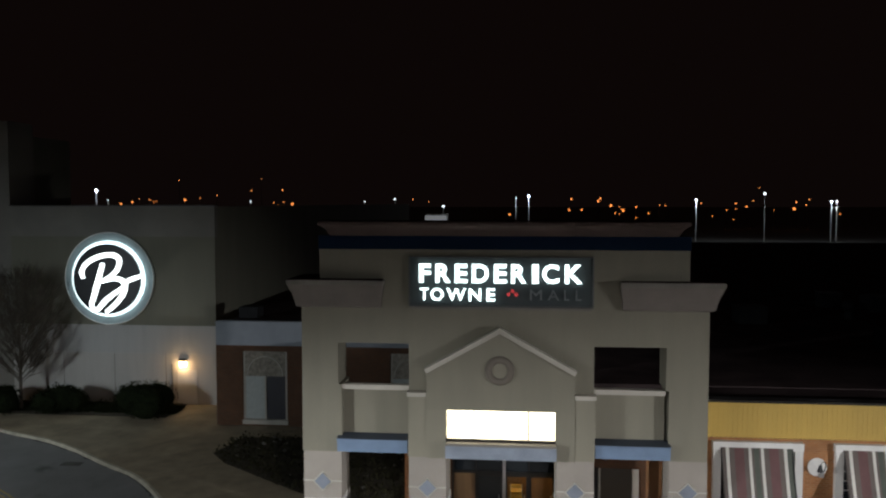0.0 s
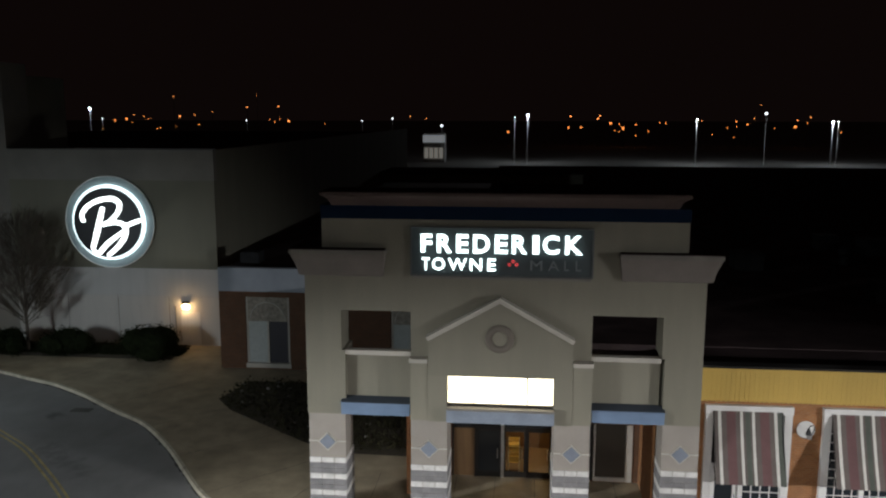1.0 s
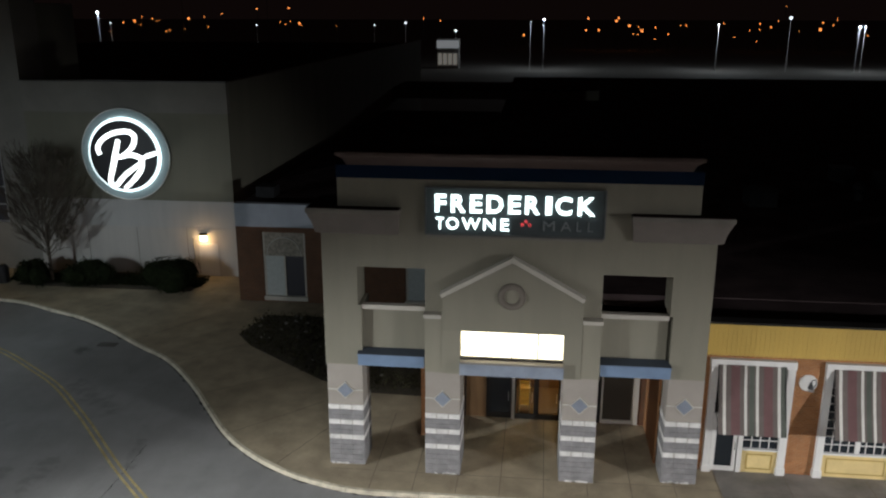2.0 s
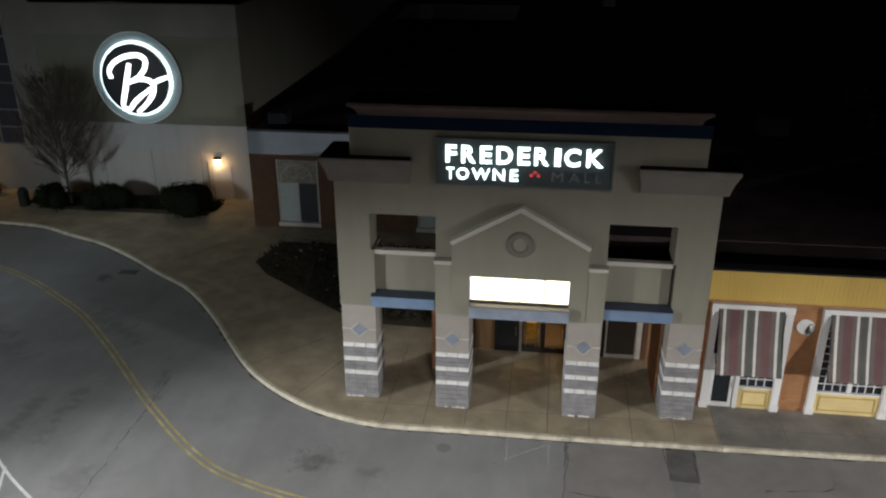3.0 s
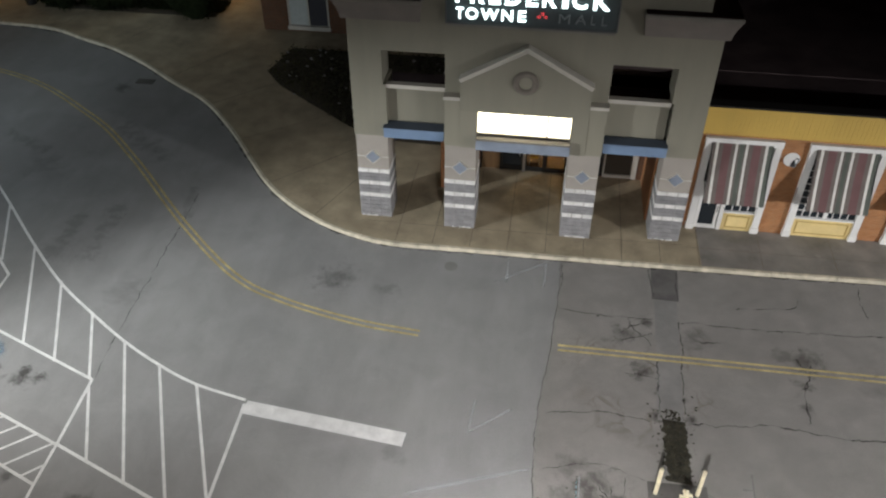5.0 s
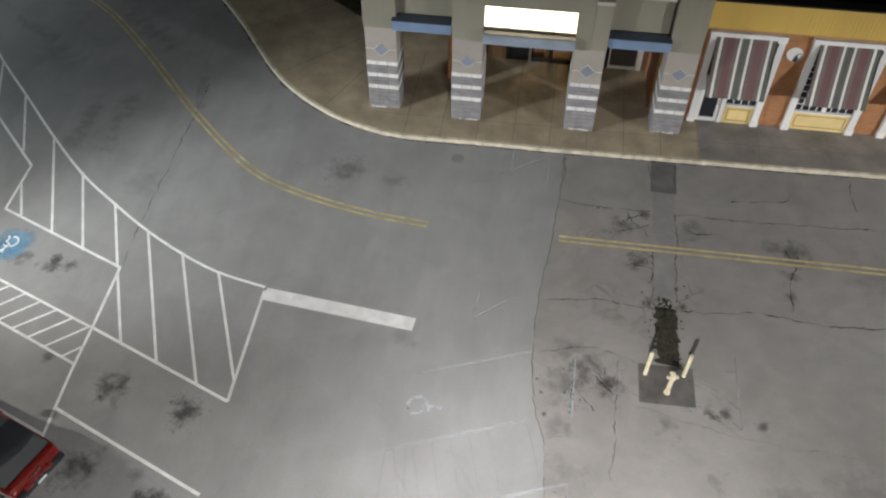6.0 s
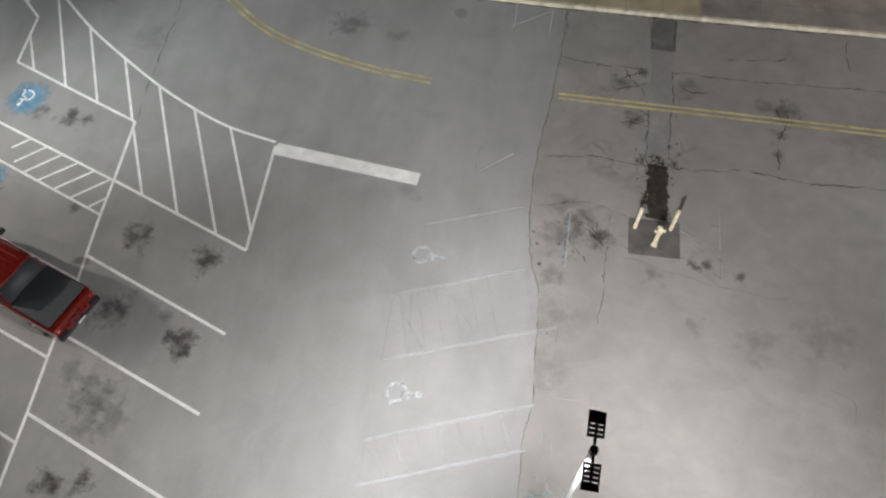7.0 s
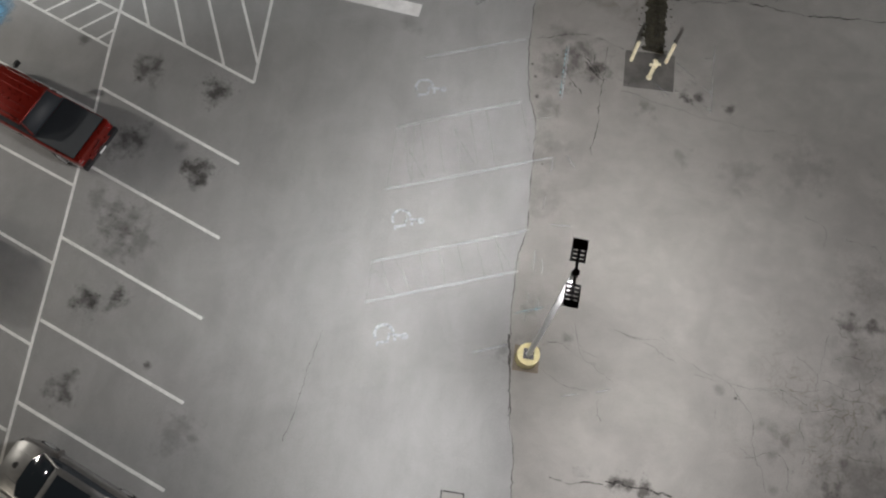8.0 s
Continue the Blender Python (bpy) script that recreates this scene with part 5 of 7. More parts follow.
for dx, dz in ((0, 0.11), (-0.12, 0.0), (0.12, 0.0)):
    spart("red_blossom", tube([(0.10 + dx + 0.042 * math.cos(k * math.pi / 8), FY - 0.13, 9.65 + dz + 0.042 * math.sin(k * math.pi / 8)) for k in range(17)], 0.016, 6), LETTER_RED, "small red lit ring")

# ---- the mall behind, and the shops beside the entrance ----
mall = tagged(empty("mall_building", (20, 57, 0.15)), "long low mall building with a dark flat roof", "building")
MO = Matrix.Diagonal((1, 1, 1.03, 1)) @ Matrix.Translation((-20, -57, -0.15))


def mpart(name, bm, mat, label="", parent=None):
    bm.transform(MO)
    return part(name, bm, mat, parent or mall, label)


mpart("roof", box(-3.5, 75, 33.65, 150, 5.1, 5.58), ROOFING, "dark flat roof")
mpart("roof", box(6.5, 75, 30.6, 33.65, 5.1, 5.55), ROOFING, "dark flat roof")
mpart("wall", box(-3.75, -3.5, 33.62, 46.3, 0.15, 5.65), BRICK_DARK, "brown brick wall")
mpart("raised_roof", box(-23.2, 8.4, 110.0, 120.0, 5.58, 6.8, 0.05), STORE_WALL, "grey plastered roof storey")
mpart("raised_roof_top", box(-23.4, 8.6, 109.8, 120.2, 6.8, 6.95, 0.03), ROOFING, "", None)
SY = 30.26
mpart("shop_wall", wall_with_holes(6.48, 60, 0.15, 4.62, SY, SY + 0.3, [(7.0, 9.6, 0.15, 4.3), (10.95, 13.55, 0.15, 4.3), (14.9, 17.5, 0.15, 4.3)]), BRICK, "orange brick shop wall")
band = mpart("siding", box(6.48, 60, SY - 0.10, SY + 0.32, 4.66, 5.80), YELLOW, "yellow ribbed metal siding")
rib = bmesh.new()
for k in range(200):
    x = 6.5 + 0.16 * k
    box(x, x + 0.07, SY - 0.110, SY - 0.10, 4.64, 5.77, 0, rib)
tagged(mpart("siding_rib", rib, YELLOW, "", band), kind="stuff")
mpart("roof_edge", box(6.48, 60, SY - 0.14, SY + 0.4, 5.80, 5.88, 0.01), BRONZE, "dark metal roof edge")
mpart("brick_corner", box(6.30, 6.5, FY + TH + 0.02, SY + 0.3, 0.15, 4.62), BRICK)
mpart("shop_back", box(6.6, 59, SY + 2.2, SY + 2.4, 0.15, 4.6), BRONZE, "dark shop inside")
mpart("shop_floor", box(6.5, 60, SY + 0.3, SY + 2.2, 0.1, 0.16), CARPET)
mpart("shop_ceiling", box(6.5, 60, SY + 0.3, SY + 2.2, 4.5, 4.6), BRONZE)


def shopfront(x, with_door):
    """A white timber shopfront: posts, head, lower panel, small-paned window, and a door in one of them."""
    front = tagged(empty("shopfront", (x, SY, 0.15)), "white timber shopfront with a glazed door and yellow panel" if with_door else "white timber shopfront with small panes over a yellow panel", "shop window", group="shopfronts")

    def p(name, b, mat, label="", parent=None):
        b.transform(Matrix.Diagonal((1, 1, 1.04, 1)) @ Matrix.Translation((0, 0, -0.15)))
        return part(name, b, mat, parent or front, label)
    W = 2.92
    for px in (0.0, W - 0.27):
        post = p("post", box(px, px + 0.27, -0.16, 0.10, 0.15, 4.20, 0.012), WHITE_WOOD)
        p("plinth", box(px - 0.03, px + 0.30, -0.20, 0.10, 0.15, 0.42, 0.012), WHITE_WOOD, "", post)
    p("head", box(-0.02, W + 0.02, -0.18, 0.10, 4.20, 4.48, 0.012), WHITE_WOOD)
    x0 = 0.27
    if with_door:
        d = p("door", box(0.30, 0.44, -0.06, 0.0, 0.17, 2.4, 0.008), WHITE_WOOD, "white door with a dark glass pane")
        p("stile", box(1.06, 1.20, -0.06, 0.0, 0.17, 2.4, 0.008), WHITE_WOOD, "", d)
        p("rail", box(0.44, 1.06, -0.06, 0.0, 0.17, 0.36, 0.008), WHITE_WOOD, "", d)
        p("rail", box(0.44, 1.06, -0.06, 0.0, 2.25, 2.4, 0.008), WHITE_WOOD, "", d)
        p("pane", box(0.44, 1.06, -0.04, -0.02, 0.36, 2.25), DARK_GLASS, "", d)
        p("handle", tube([(1.12, -0.06, 1.05), (1.12, -0.12, 1.05), (1.12, -0.12, 1.3), (1.12, -0.06, 1.3)], 0.014, 6), BRONZE, "", d)
        p("upright", box(1.22, 1.40, -0.10, 0.06, 0.15, 4.20, 0.01), WHITE_WOOD)
        x0 = 1.40
    x1 = W - 0.27
    p("lower_panel", box(x0, x1, -0.07, 0.03, 0.17, 1.04), YELLOW_PANEL, "yellow wooden panel")
    ins = 0.16
    for b in (box(x0 + ins, x1 - ins, -0.085, -0.068, 0.30, 0.345), box(x0 + ins, x1 - ins, -0.085, -0.068, 0.86, 0.905),
              box(x0 + ins, x0 + ins + 0.045, -0.085, -0.068, 0.345, 0.86), box(x1 - ins - 0.045, x1 - ins, -0.085, -0.068, 0.345, 0.86)):
        p("panel_moulding", b, YELLOW_SHADE)
    p("raised_field", box(x0 + ins + 0.07, x1 - ins - 0.07, -0.082, -0.068, 0.37, 0.835, 0.006), YELLOW_PANEL)
    p("sill", box(x0, x1, -0.13, 0.05, 1.04, 1.10, 0.008), WHITE_WOOD)
    lights = 1 if with_door else 2
    span = (x1 - x0) / lights
    for q in range(lights):
        a, b = x0 + q * span, x0 + (q + 1) * span
        if q:
            p("upright", box(a - 0.08, a + 0.08, -0.08, 0.05, 1.10, 4.20, 0.01), WHITE_WOOD)
        win = p("window", box(a, b, 0.0, 0.012, 1.10, 4.20), DARK_GLASS, "small-paned dark window")
        n = 4
        for k in range(1, n):
            xx = a + (b - a) * k / n
            p("glazing_bar", box(xx - 0.015, xx + 0.015, -0.03, -0.001, 1.10, 4.20), WHITE_WOOD, "", win)
        for k in range(1, 10):
            zz = 1.10 + 3.1 * k / 10
            p("glazing_bar", box(a, b, -0.026, -0.001, zz - 0.015, zz + 0.015), WHITE_WOOD, "", win)
    return front


def awning(x, w):
    """A striped canvas awning on a steel frame, straight-sloping from the head of the shopfront."""
    aw = tagged(empty("awning", (x, SY - 0.19, 4.47)), "striped maroon, green and white canvas awning over the shopfront", "awning", group="awnings")
    out, drop = 0.9, 2.24
    stripes = [("brown", 0.07), ("white", 0.045), ("brown", 0.075), ("maroon", 0.13), ("brown", 0.065), ("white", 0.04), ("brown", 0.03), ("green", 0.075), ("brown", 0.025), ("white", 0.04), ("brown", 0.075), ("maroon", 0.13), ("brown", 0.07), ("white", 0.045), ("green", 0.085)]
    total = sum(s for _, s in stripes)
    u = 0.0
    rows = [(0.0, 0.0), (0.25, 0.235), (0.5, 0.485), (0.75, 0.74), (1.0, 1.0)]
    for colour, s in stripes:
        a, b = w * u / total, w * (u + s) / total
        u += s
        bm = bmesh.new()
        n = 2
        vs = []
        for r, q in rows:
            sag = 0.035 * math.sin(math.pi * r)
            vs.append([[bm.verts.new((a + (b - a) * k / n, -out * q + sag - th, -drop * r)) for k in range(n + 1)] for th in (0.0, -0.012)])
        vs.append([[bm.verts.new((a + (b - a) * k / n, -out - 0.004 - th, -drop - 0.045)) for k in range(n + 1)] for th in (0.0, -0.012)])
        for i in range(len(vs) - 1):
            for k in range(n):
                for side in (0, 1):
                    bm.faces.new((vs[i][side][k], vs[i][side][k + 1], vs[i + 1][side][k + 1], vs[i + 1][side][k]))
            for k in (0, n):
                bm.faces.new((vs[i][0][k], vs[i][1][k], vs[i + 1][1][k], vs[i + 1][0][k]))
        part("stripe", bm, CANVAS[colour], aw)
    for xx in (0.03, w - 0.03):
        part("frame_arm", tube([(xx, 0.05, -1.5), (xx, -out + 0.06, -drop + 0.02)], 0.014, 6), BLACK_METAL, aw)
        part("frame_rafter", tube([(xx, 0.0, -0.03), (xx, -out + 0.06, -drop + 0.03)], 0.014, 6), BLACK_METAL, aw)
    part("frame_bar", tube([(0.03, -out + 0.05, -drop + 0.02), (w - 0.03, -out + 0.05, -drop + 0.02)], 0.014, 6), BLACK_METAL, aw)


for k, (x, d) in enumerate(((6.83, True), (10.78, False), (14.73, False))):
    shopfront(x, d)
    awning(x + 0.23, 2.34)


def wall_lamp(x, z):
    lamp = tagged(empty("gooseneck_lamp", (x, SY, z)), "black gooseneck lamp before a white round plaque on the brick", "wall lamp", group="gooseneck lamps")
    part("plaque", cylinder((0, 0, 0), 0.31, 0.03, 32, turn=Matrix.Rotation(radians(90), 4, "X")), WHITE_WOOD, lamp, "white round plaque")
    part("arm", tube([(0.10, -0.03, -0.20), (0.17, -0.16, -0.10), (0.19, -0.28, 0.14), (0.13, -0.34, 0.27), (0.03, -0.36, 0.27), (-0.02, -0.36, 0.16)], 0.017, 8), BLACK_METAL, lamp)
    part("shade", cylinder((-0.02, -0.36, -0.05), 0.105, 0.22, 20, 0.04), BLACK_METAL, lamp)
    part("bracket", box(0.04, 0.22, -0.06, 0.0, -0.34, -0.2, 0.01), ROCK, lamp)


wall_lamp(10.25, 3.83)
wall_lamp(14.12, 3.83)

# roof equipment, just seen in the dark
for x, y, s in ((13.5, 50.8, 1.6), (20.7, 58.7, 1.3), (17.7, 42.5, 1.1), (23.2, 56.9, 1.8)):
    u = tagged(empty("roof_unit", (x, y, 5.74)), "dim grey metal roof unit on the flat roof", "roof unit")
    part("casing", box(-s / 2, s / 2, -s / 2, s / 2, 0, 0.9, 0.03), ROOF_METAL, u)
    part("lid", box(-s / 2 - 0.05, s / 2 + 0.05, -s / 2 - 0.05, s / 2 + 0.05, 0.9, 0.98, 0.02), ROOF_METAL, u)
vent = tagged(empty("turbine_vent", (19.7, 52.6, 5.74)), "round metal turbine vent on the roof", "roof vent")
part("pipe", cylinder((0, 0, 0), 0.28, 0.5), ROOF_METAL, vent)
bm = bmesh.new()
bmesh.ops.create_uvsphere(bm, u_segments=20, v_segments=10, radius=0.42, matrix=Matrix.Translation((0, 0, 0.8)) @ Matrix.Diagonal((1, 1, 0.8, 1)))
smooth(part("turbine", bm, ROOF_METAL, vent))

# ---- the connecting wing, with a brick front ----
wing = tagged(empty("connecting_wing", (-10.5, 46.35, 0.15)), "low brown brick wing with a pale fascia and an arched window", "building")
# the wing is drawn at another scale: 0.97 across, 0.935 in height
WO = Matrix.Translation((10.643, 0, 0)) @ Matrix.Diagonal((0.969, 0.97, 0.935, 1)) @ Matrix.Translation((0, -48.75, -0.15))
CY = 48.75
WX = -7.15


def wpart(name, bm, mat, label="", parent=None):
    bm.transform(WO)
    return part(name, bm, mat, parent or wing, label)


wpart("wall", wall_with_holes(-17.35, -3.9, 0.15, 5.02, CY, CY + 0.35, [(-15.75, -13.15, 0.3, 4.66), (WX, WX + 2.6, 0.3, 4.66)]), BRICK_DARK, "brown brick wall")
wpart("side_wall", box(-17.35, -17.0, CY + 0.35, 56.0, 0.15, 5.02), BRICK_DARK)
wpart("fascia", box(-17.3, -3.9, CY - 0.15, CY + 0.4, 5.02, 6.46, 0.02), FASCIA, "pale blue-white fascia board")
wpart("roof", box(-17.4, -3.9, CY + 0.4, 100, 5.75, 6.15), ROOFING, "dark flat roof")
for x0, x1 in ((-15.75, -13.15), (WX, WX + 2.6)):
    mid = (x0 + x1) / 2
    w = wpart("window", box(x0 + 0.05, x1 - 0.05, CY + 0.12, CY + 0.14, 0.55, 3.15), TOWER_GLASS, "window with a pale blind under an arched infill")
    wpart("blind", box(x0 + 0.08, mid - 0.02, CY + 0.08, CY + 0.11, 0.55, 3.15), FROSTED, "pale closed blind", w)
    for a in (box(x0, x0 + 0.12, CY + 0.05, CY + 0.2, 0.3, 4.66), box(x1 - 0.12, x1, CY + 0.05, CY + 0.2, 0.3, 4.66), box(mid - 0.05, mid + 0.05, CY + 0.05, CY + 0.2, 0.5, 3.15)):
        wpart("frame", a, TRIM, "", w)
    wpart("sill", box(x0 - 0.05, x1 + 0.05, CY - 0.08, CY + 0.25, 0.25, 0.52, 0.015), TRIM, "", w)
    wpart("infill", box(x0 + 0.12, x1 - 0.12, CY + 0.03, CY + 0.14, 3.15, 4.66), STONE_INFILL, "mottled infill panel", w)
    arch = [(mid + (x1 - x0 - 0.5) / 2 * math.cos(math.pi * k / 20), CY + 0.02, 3.2 + 1.15 * math.sin(math.pi * k / 20)) for k in range(21)]
    wpart("arch", tube(arch, 0.05, 6), TRIM, "", w)
unit = tagged(link("roof_unit", box(-16.1, -14.95, 48.5, 49.6, 5.9, 6.55, 0.03), ROOF_METAL), "pale metal roof unit on the wing", "roof unit")

# ---- the department store ----
store = tagged(empty("department_store", (-24.5, 50.73, 0.15)), "large windowless store with a pale base and a tall corner tower", "building")
# the store is drawn at another scale: 0.95 across, 0.918 in height
STO = Matrix.Translation((24.7, 0, 0)) @ Matrix.Diagonal((0.951, 0.9, 0.918, 1)) @ Matrix.Translation((0, -54.4, -0.15))
BY = 54.40
SXR = -19.5
FRONT = 50.73


def tpart(name, bm, mat, label="", parent=None):
    bm.transform(STO)
    return part(name, bm, mat, parent or store, label)


tpart("wall", box(-33.4, SXR, BY, BY + 0.5, 5.48, 11.48), STORE_WALL, "greige front wall")
tpart("coping_band", box(-33.4, SXR + 0.02, BY - 0.04, BY + 0.5, 11.48, 13.53), STORE_COPING)
tpart("white_band", box(-33.4, SXR + 0.02, BY - 0.03, BY + 0.5, 3.58, 5.48), STORE_WHITE, "whitewashed band")
tpart("base_wall", box(-33.4, SXR + 0.03, BY - 0.06, BY + 0.5, 0.15, 3.58), STORE_BASE, "pale base of the wall")
tpart("side_wall", box(SXR - 0.5, SXR, BY + 0.5, 150, 0.15, 13.50), STORE_WALL, "long greige side wall")
tpart("roof", box(-75, SXR - 0.5, BY + 0.5, 150, 12.6, 13.0), ROOFING, "dark flat roof")
tpart("parapet_cap", box(-33.4, SXR + 0.05, BY - 0.08, BY + 0.55, 13.53, 13.60, 0.01), BRONZE)
for x in (-29.9, -26.4, -22.9):
    tpart("panel_joint", box(x, x + 0.03, BY - 0.064, BY - 0.055, 0.2, 3.56), JOINT)
tower = tpart("tower_wall", wall_with_holes(-62, -33.4, 0.15, 19.3, BY - 0.02, BY + 2.9, [(-61, -35.5, 3.62, 15.2)]), STORE_COPING, "tall tower wall with a dark glazed front")
tpart("tower_back", box(-62, -34.4, BY + 2.9, 64, 0.15, 18.6), STORE_WALL)
for x in [-35.6 - 1.75 * k for k in range(13)]:
    tpart("mullion", box(x, x + 0.09, BY + 0.02, BY + 0.16, 3.62, 15.2), ALUMINIUM, "", tower)
for z in (3.62, 4.85, 6.1, 8.0, 9.3, 11.2, 13.2):
    tpart("mullion", box(-61, -35.5, BY + 0.03, BY + 0.15, z, z + 0.09), ALUMINIUM, "", tower)
tpart("tower_glass", box(-61, -35.5, BY + 0.17, BY + 0.2, 3.62, 15.2), TOWER_GLASS, "dark curtain glazing", tower)
# service door and its lamp
d = tpart("service_door", box(-22.1, -20.8, BY - 0.10, BY - 0.055, 0.17, 2.5, 0.008), SERVICE_WHITE, "pale steel service door")
tpart("pipe", tube([(-22.45, BY - 0.12, 0.15), (-22.45, BY - 0.12, 2.9)], 0.05, 8), BLOCK_GREY)
lampb = tagged(empty("wall_lamp", (-20.45, FRONT - 0.06, 2.72)), "warm lit wall-pack lamp over the service door", "wall lamp")
part("housing", box(-0.22, 0.22, -0.18, 0.0, 0.12, 0.3, 0.02), BRONZE, lampb)
part("lens", box(-0.2, 0.2, -0.17, -0.01, -0.2, 0.12, 0.03), WARM_LAMP, lampb, "warm glowing lens")
lamp_light("wall_pack_light", (-20.45, FRONT - 0.45, 2.6), 42.0, (1.0, 0.62, 0.28), 0.12)
lampc = tagged(empty("wall_lamp", (-37.65, FRONT - 0.06, 2.40)), "warm lit wall-pack lamp beside the tower", "wall lamp")
part("housing", box(-0.22, 0.22, -0.18, 0.0, 0.12, 0.3, 0.02), BRONZE, lampc)
part("lens", box(-0.2, 0.2, -0.17, -0.01, -0.2, 0.12, 0.03), WARM_LAMP, lampc, "warm glowing lens")
lamp_light("wall_pack_light", (-37.65, FRONT - 0.45, 2.26), 110.0, (1.0, 0.62, 0.28), 0.12)

# round lit sign: a pale back, a lit rim, a black face and lit strokes
disc = tagged(empty("round_sign", (-25.08, FRONT, 7.95)), "round black store sign with a lit white rim and strokes", "sign")
T90 = Matrix.Rotation(radians(90), 4, "X")
part("back", cylinder((0, 0, 0), 3.0, 0.14, 72, turn=T90), HALO_BACK, disc, "pale backing disc")
rimpts = [(2.98 * math.cos(k * math.pi / 36), -0.15, 2.98 * math.sin(k * math.pi / 36)) for k in range(73)]
smooth(part("rim", tube(rimpts, 0.035, 6), WHITE_WOOD, disc))
bm = bmesh.new()
for r0, r1, ya, yb in ((2.25, 2.43, -0.30, -0.16),):
    o = [[bm.verts.new((r * math.cos(k * math.pi / 36), y, r * math.sin(k * math.pi / 36))) for k in range(72)] for r, y in ((r0, ya), (r1, ya), (r1, yb), (r0, yb))]
    for q in range(4):
        for k in range(72):
            bm.faces.new((o[q][k], o[q][(k + 1) % 72], o[(q + 1) % 4][(k + 1) % 72], o[(q + 1) % 4][k]))
part("lit_rim", bm, HALO, disc, "glowing white rim")
part("face", cylinder((-0.06, -0.15, -0.03), 2.26, 0.22, 72, turn=T90), SIGN_BLACK, disc, "black face")


def stroke(pts, width):
    line = spline([((x - 532) / 57.3, (363 - y) / 57.3) for x, y in pts], 0.12)
    n2 = normals(line)
    bm = bmesh.new()
    m = len(line) - 1
    rings = []
    for i, (p, n) in enumerate(zip(line, n2)):
        w = width * (0.75 + 0.25 * math.sin(math.pi * i / m))
        a, b = p + n * w / 2, p - n * w / 2
        rings.append([bm.verts.new((a.x, -0.46, a.y)), bm.verts.new((b.x, -0.46, b.y)), bm.verts.new((b.x, -0.36, b.y)), bm.verts.new((a.x, -0.36, a.y))])
    for r, s in zip(rings, rings[1:]):
        for k in range(4):
            bm.faces.new((r[k], r[(k + 1) % 4], s[(k + 1) % 4], s[k]))
    bm.faces.new(rings[0])
    bm.faces.new(rings[-1][::-1])
    part("brush_stroke", bm, STROKE, disc, "lit white brush stroke")


stroke([(440, 362), (434, 335), (458, 303), (505, 280), (555, 275), (580, 292), (572, 326), (542, 356), (512, 372)], 0.31)
stroke([(512, 372), (560, 362), (596, 374), (596, 410), (566, 452), (525, 488)], 0.31)
stroke([(516, 306), (504, 345), (488, 400), (468, 462)], 0.34)
stroke([(592, 382), (620, 366), (668, 350)], 0.28)
stroke([(468, 462), (488, 480), (528, 440), (588, 396)], 0.30)

disc.scale = (0.96, 0.96, 0.96)

# ---- planting ----


def bush(x, y, w, d, h, seed):
    b = tagged(empty("bush", (x, y, 0.15)), "dark rounded evergreen bush by the store wall", "bush", group="bushes by the wall")
    rnd = random.Random(seed)
    lumps = [(rnd.uniform(-0.5, 0.5) * w, rnd.uniform(-0.5, 0.5) * d, rnd.uniform(0.35, 0.62) * h, rnd.uniform(0.35, 0.48)) for _ in range(9)] + [(0, 0, 0.5 * h, 0.55)]

    def where(r):
        lx, ly, lz, q = r.choice(lumps)
        v = Vector((r.gauss(0, 1), r.gauss(0, 1), r.gauss(0, 1))).normalized() * r.uniform(0.7, 1.12)
        p = Vector((lx + v.x * q * w, ly + v.y * q * d, lz + v.z * q * h))
        return p if p.z > 0 else None
    me = leaf_mesh(5200, where, 0.07, seed)
    me.materials.append(LEAF)
    ob = new("foliage", me)
    ob.parent = b
    bm = bmesh.new()
    for lx, ly, lz, q in lumps:
        bmesh.ops.create_icosphere(bm, subdivisions=2, radius=1, matrix=Matrix.Translation((lx, ly, lz)) @ Matrix.Diagonal((q * w * 0.85, q * d * 0.85, q * h * 0.85, 1)))
    part("inner_foliage", bm, LEAF, b)
    part("stem", tube([(0, 0, 0), (0.05, 0, h * 0.6)], 0.06, 6), BARK, b)


for x, y, w, d, h, s in ((-30.18, 47.81, 1.35, 1.2, 1.55, 1), (-26.82, 47.87, 1.8, 1.2, 1.7, 2), (-21.60, 47.81, 2.5, 1.4, 1.95, 3)):
    bush(x, y, w, d, h, s)
bed2 = tagged(link("planting_bed", box(-31.49, -20.2, 47.5, 50.60, 0.14, 0.20, 0.02), MULCH), "dark mulched planting bed by the store wall", "planting bed")


def in_hedge(r):
    x, y = r.uniform(-32.4, -19.9), r.uniform(48.0, 49.7)
    return Vector((x, y, 0.2 + abs(r.gauss(0, 0.17)) * (0.7 + 0.6 * noise.noise((x * 0.9, y, 4)))))


me = leaf_mesh(11000, in_hedge, 0.07, 21)
me.materials.append(LEAF)
hedge = tagged(new("low_hedge", me), "low dark evergreen hedge along the store wall", "hedge", kind="stuff")


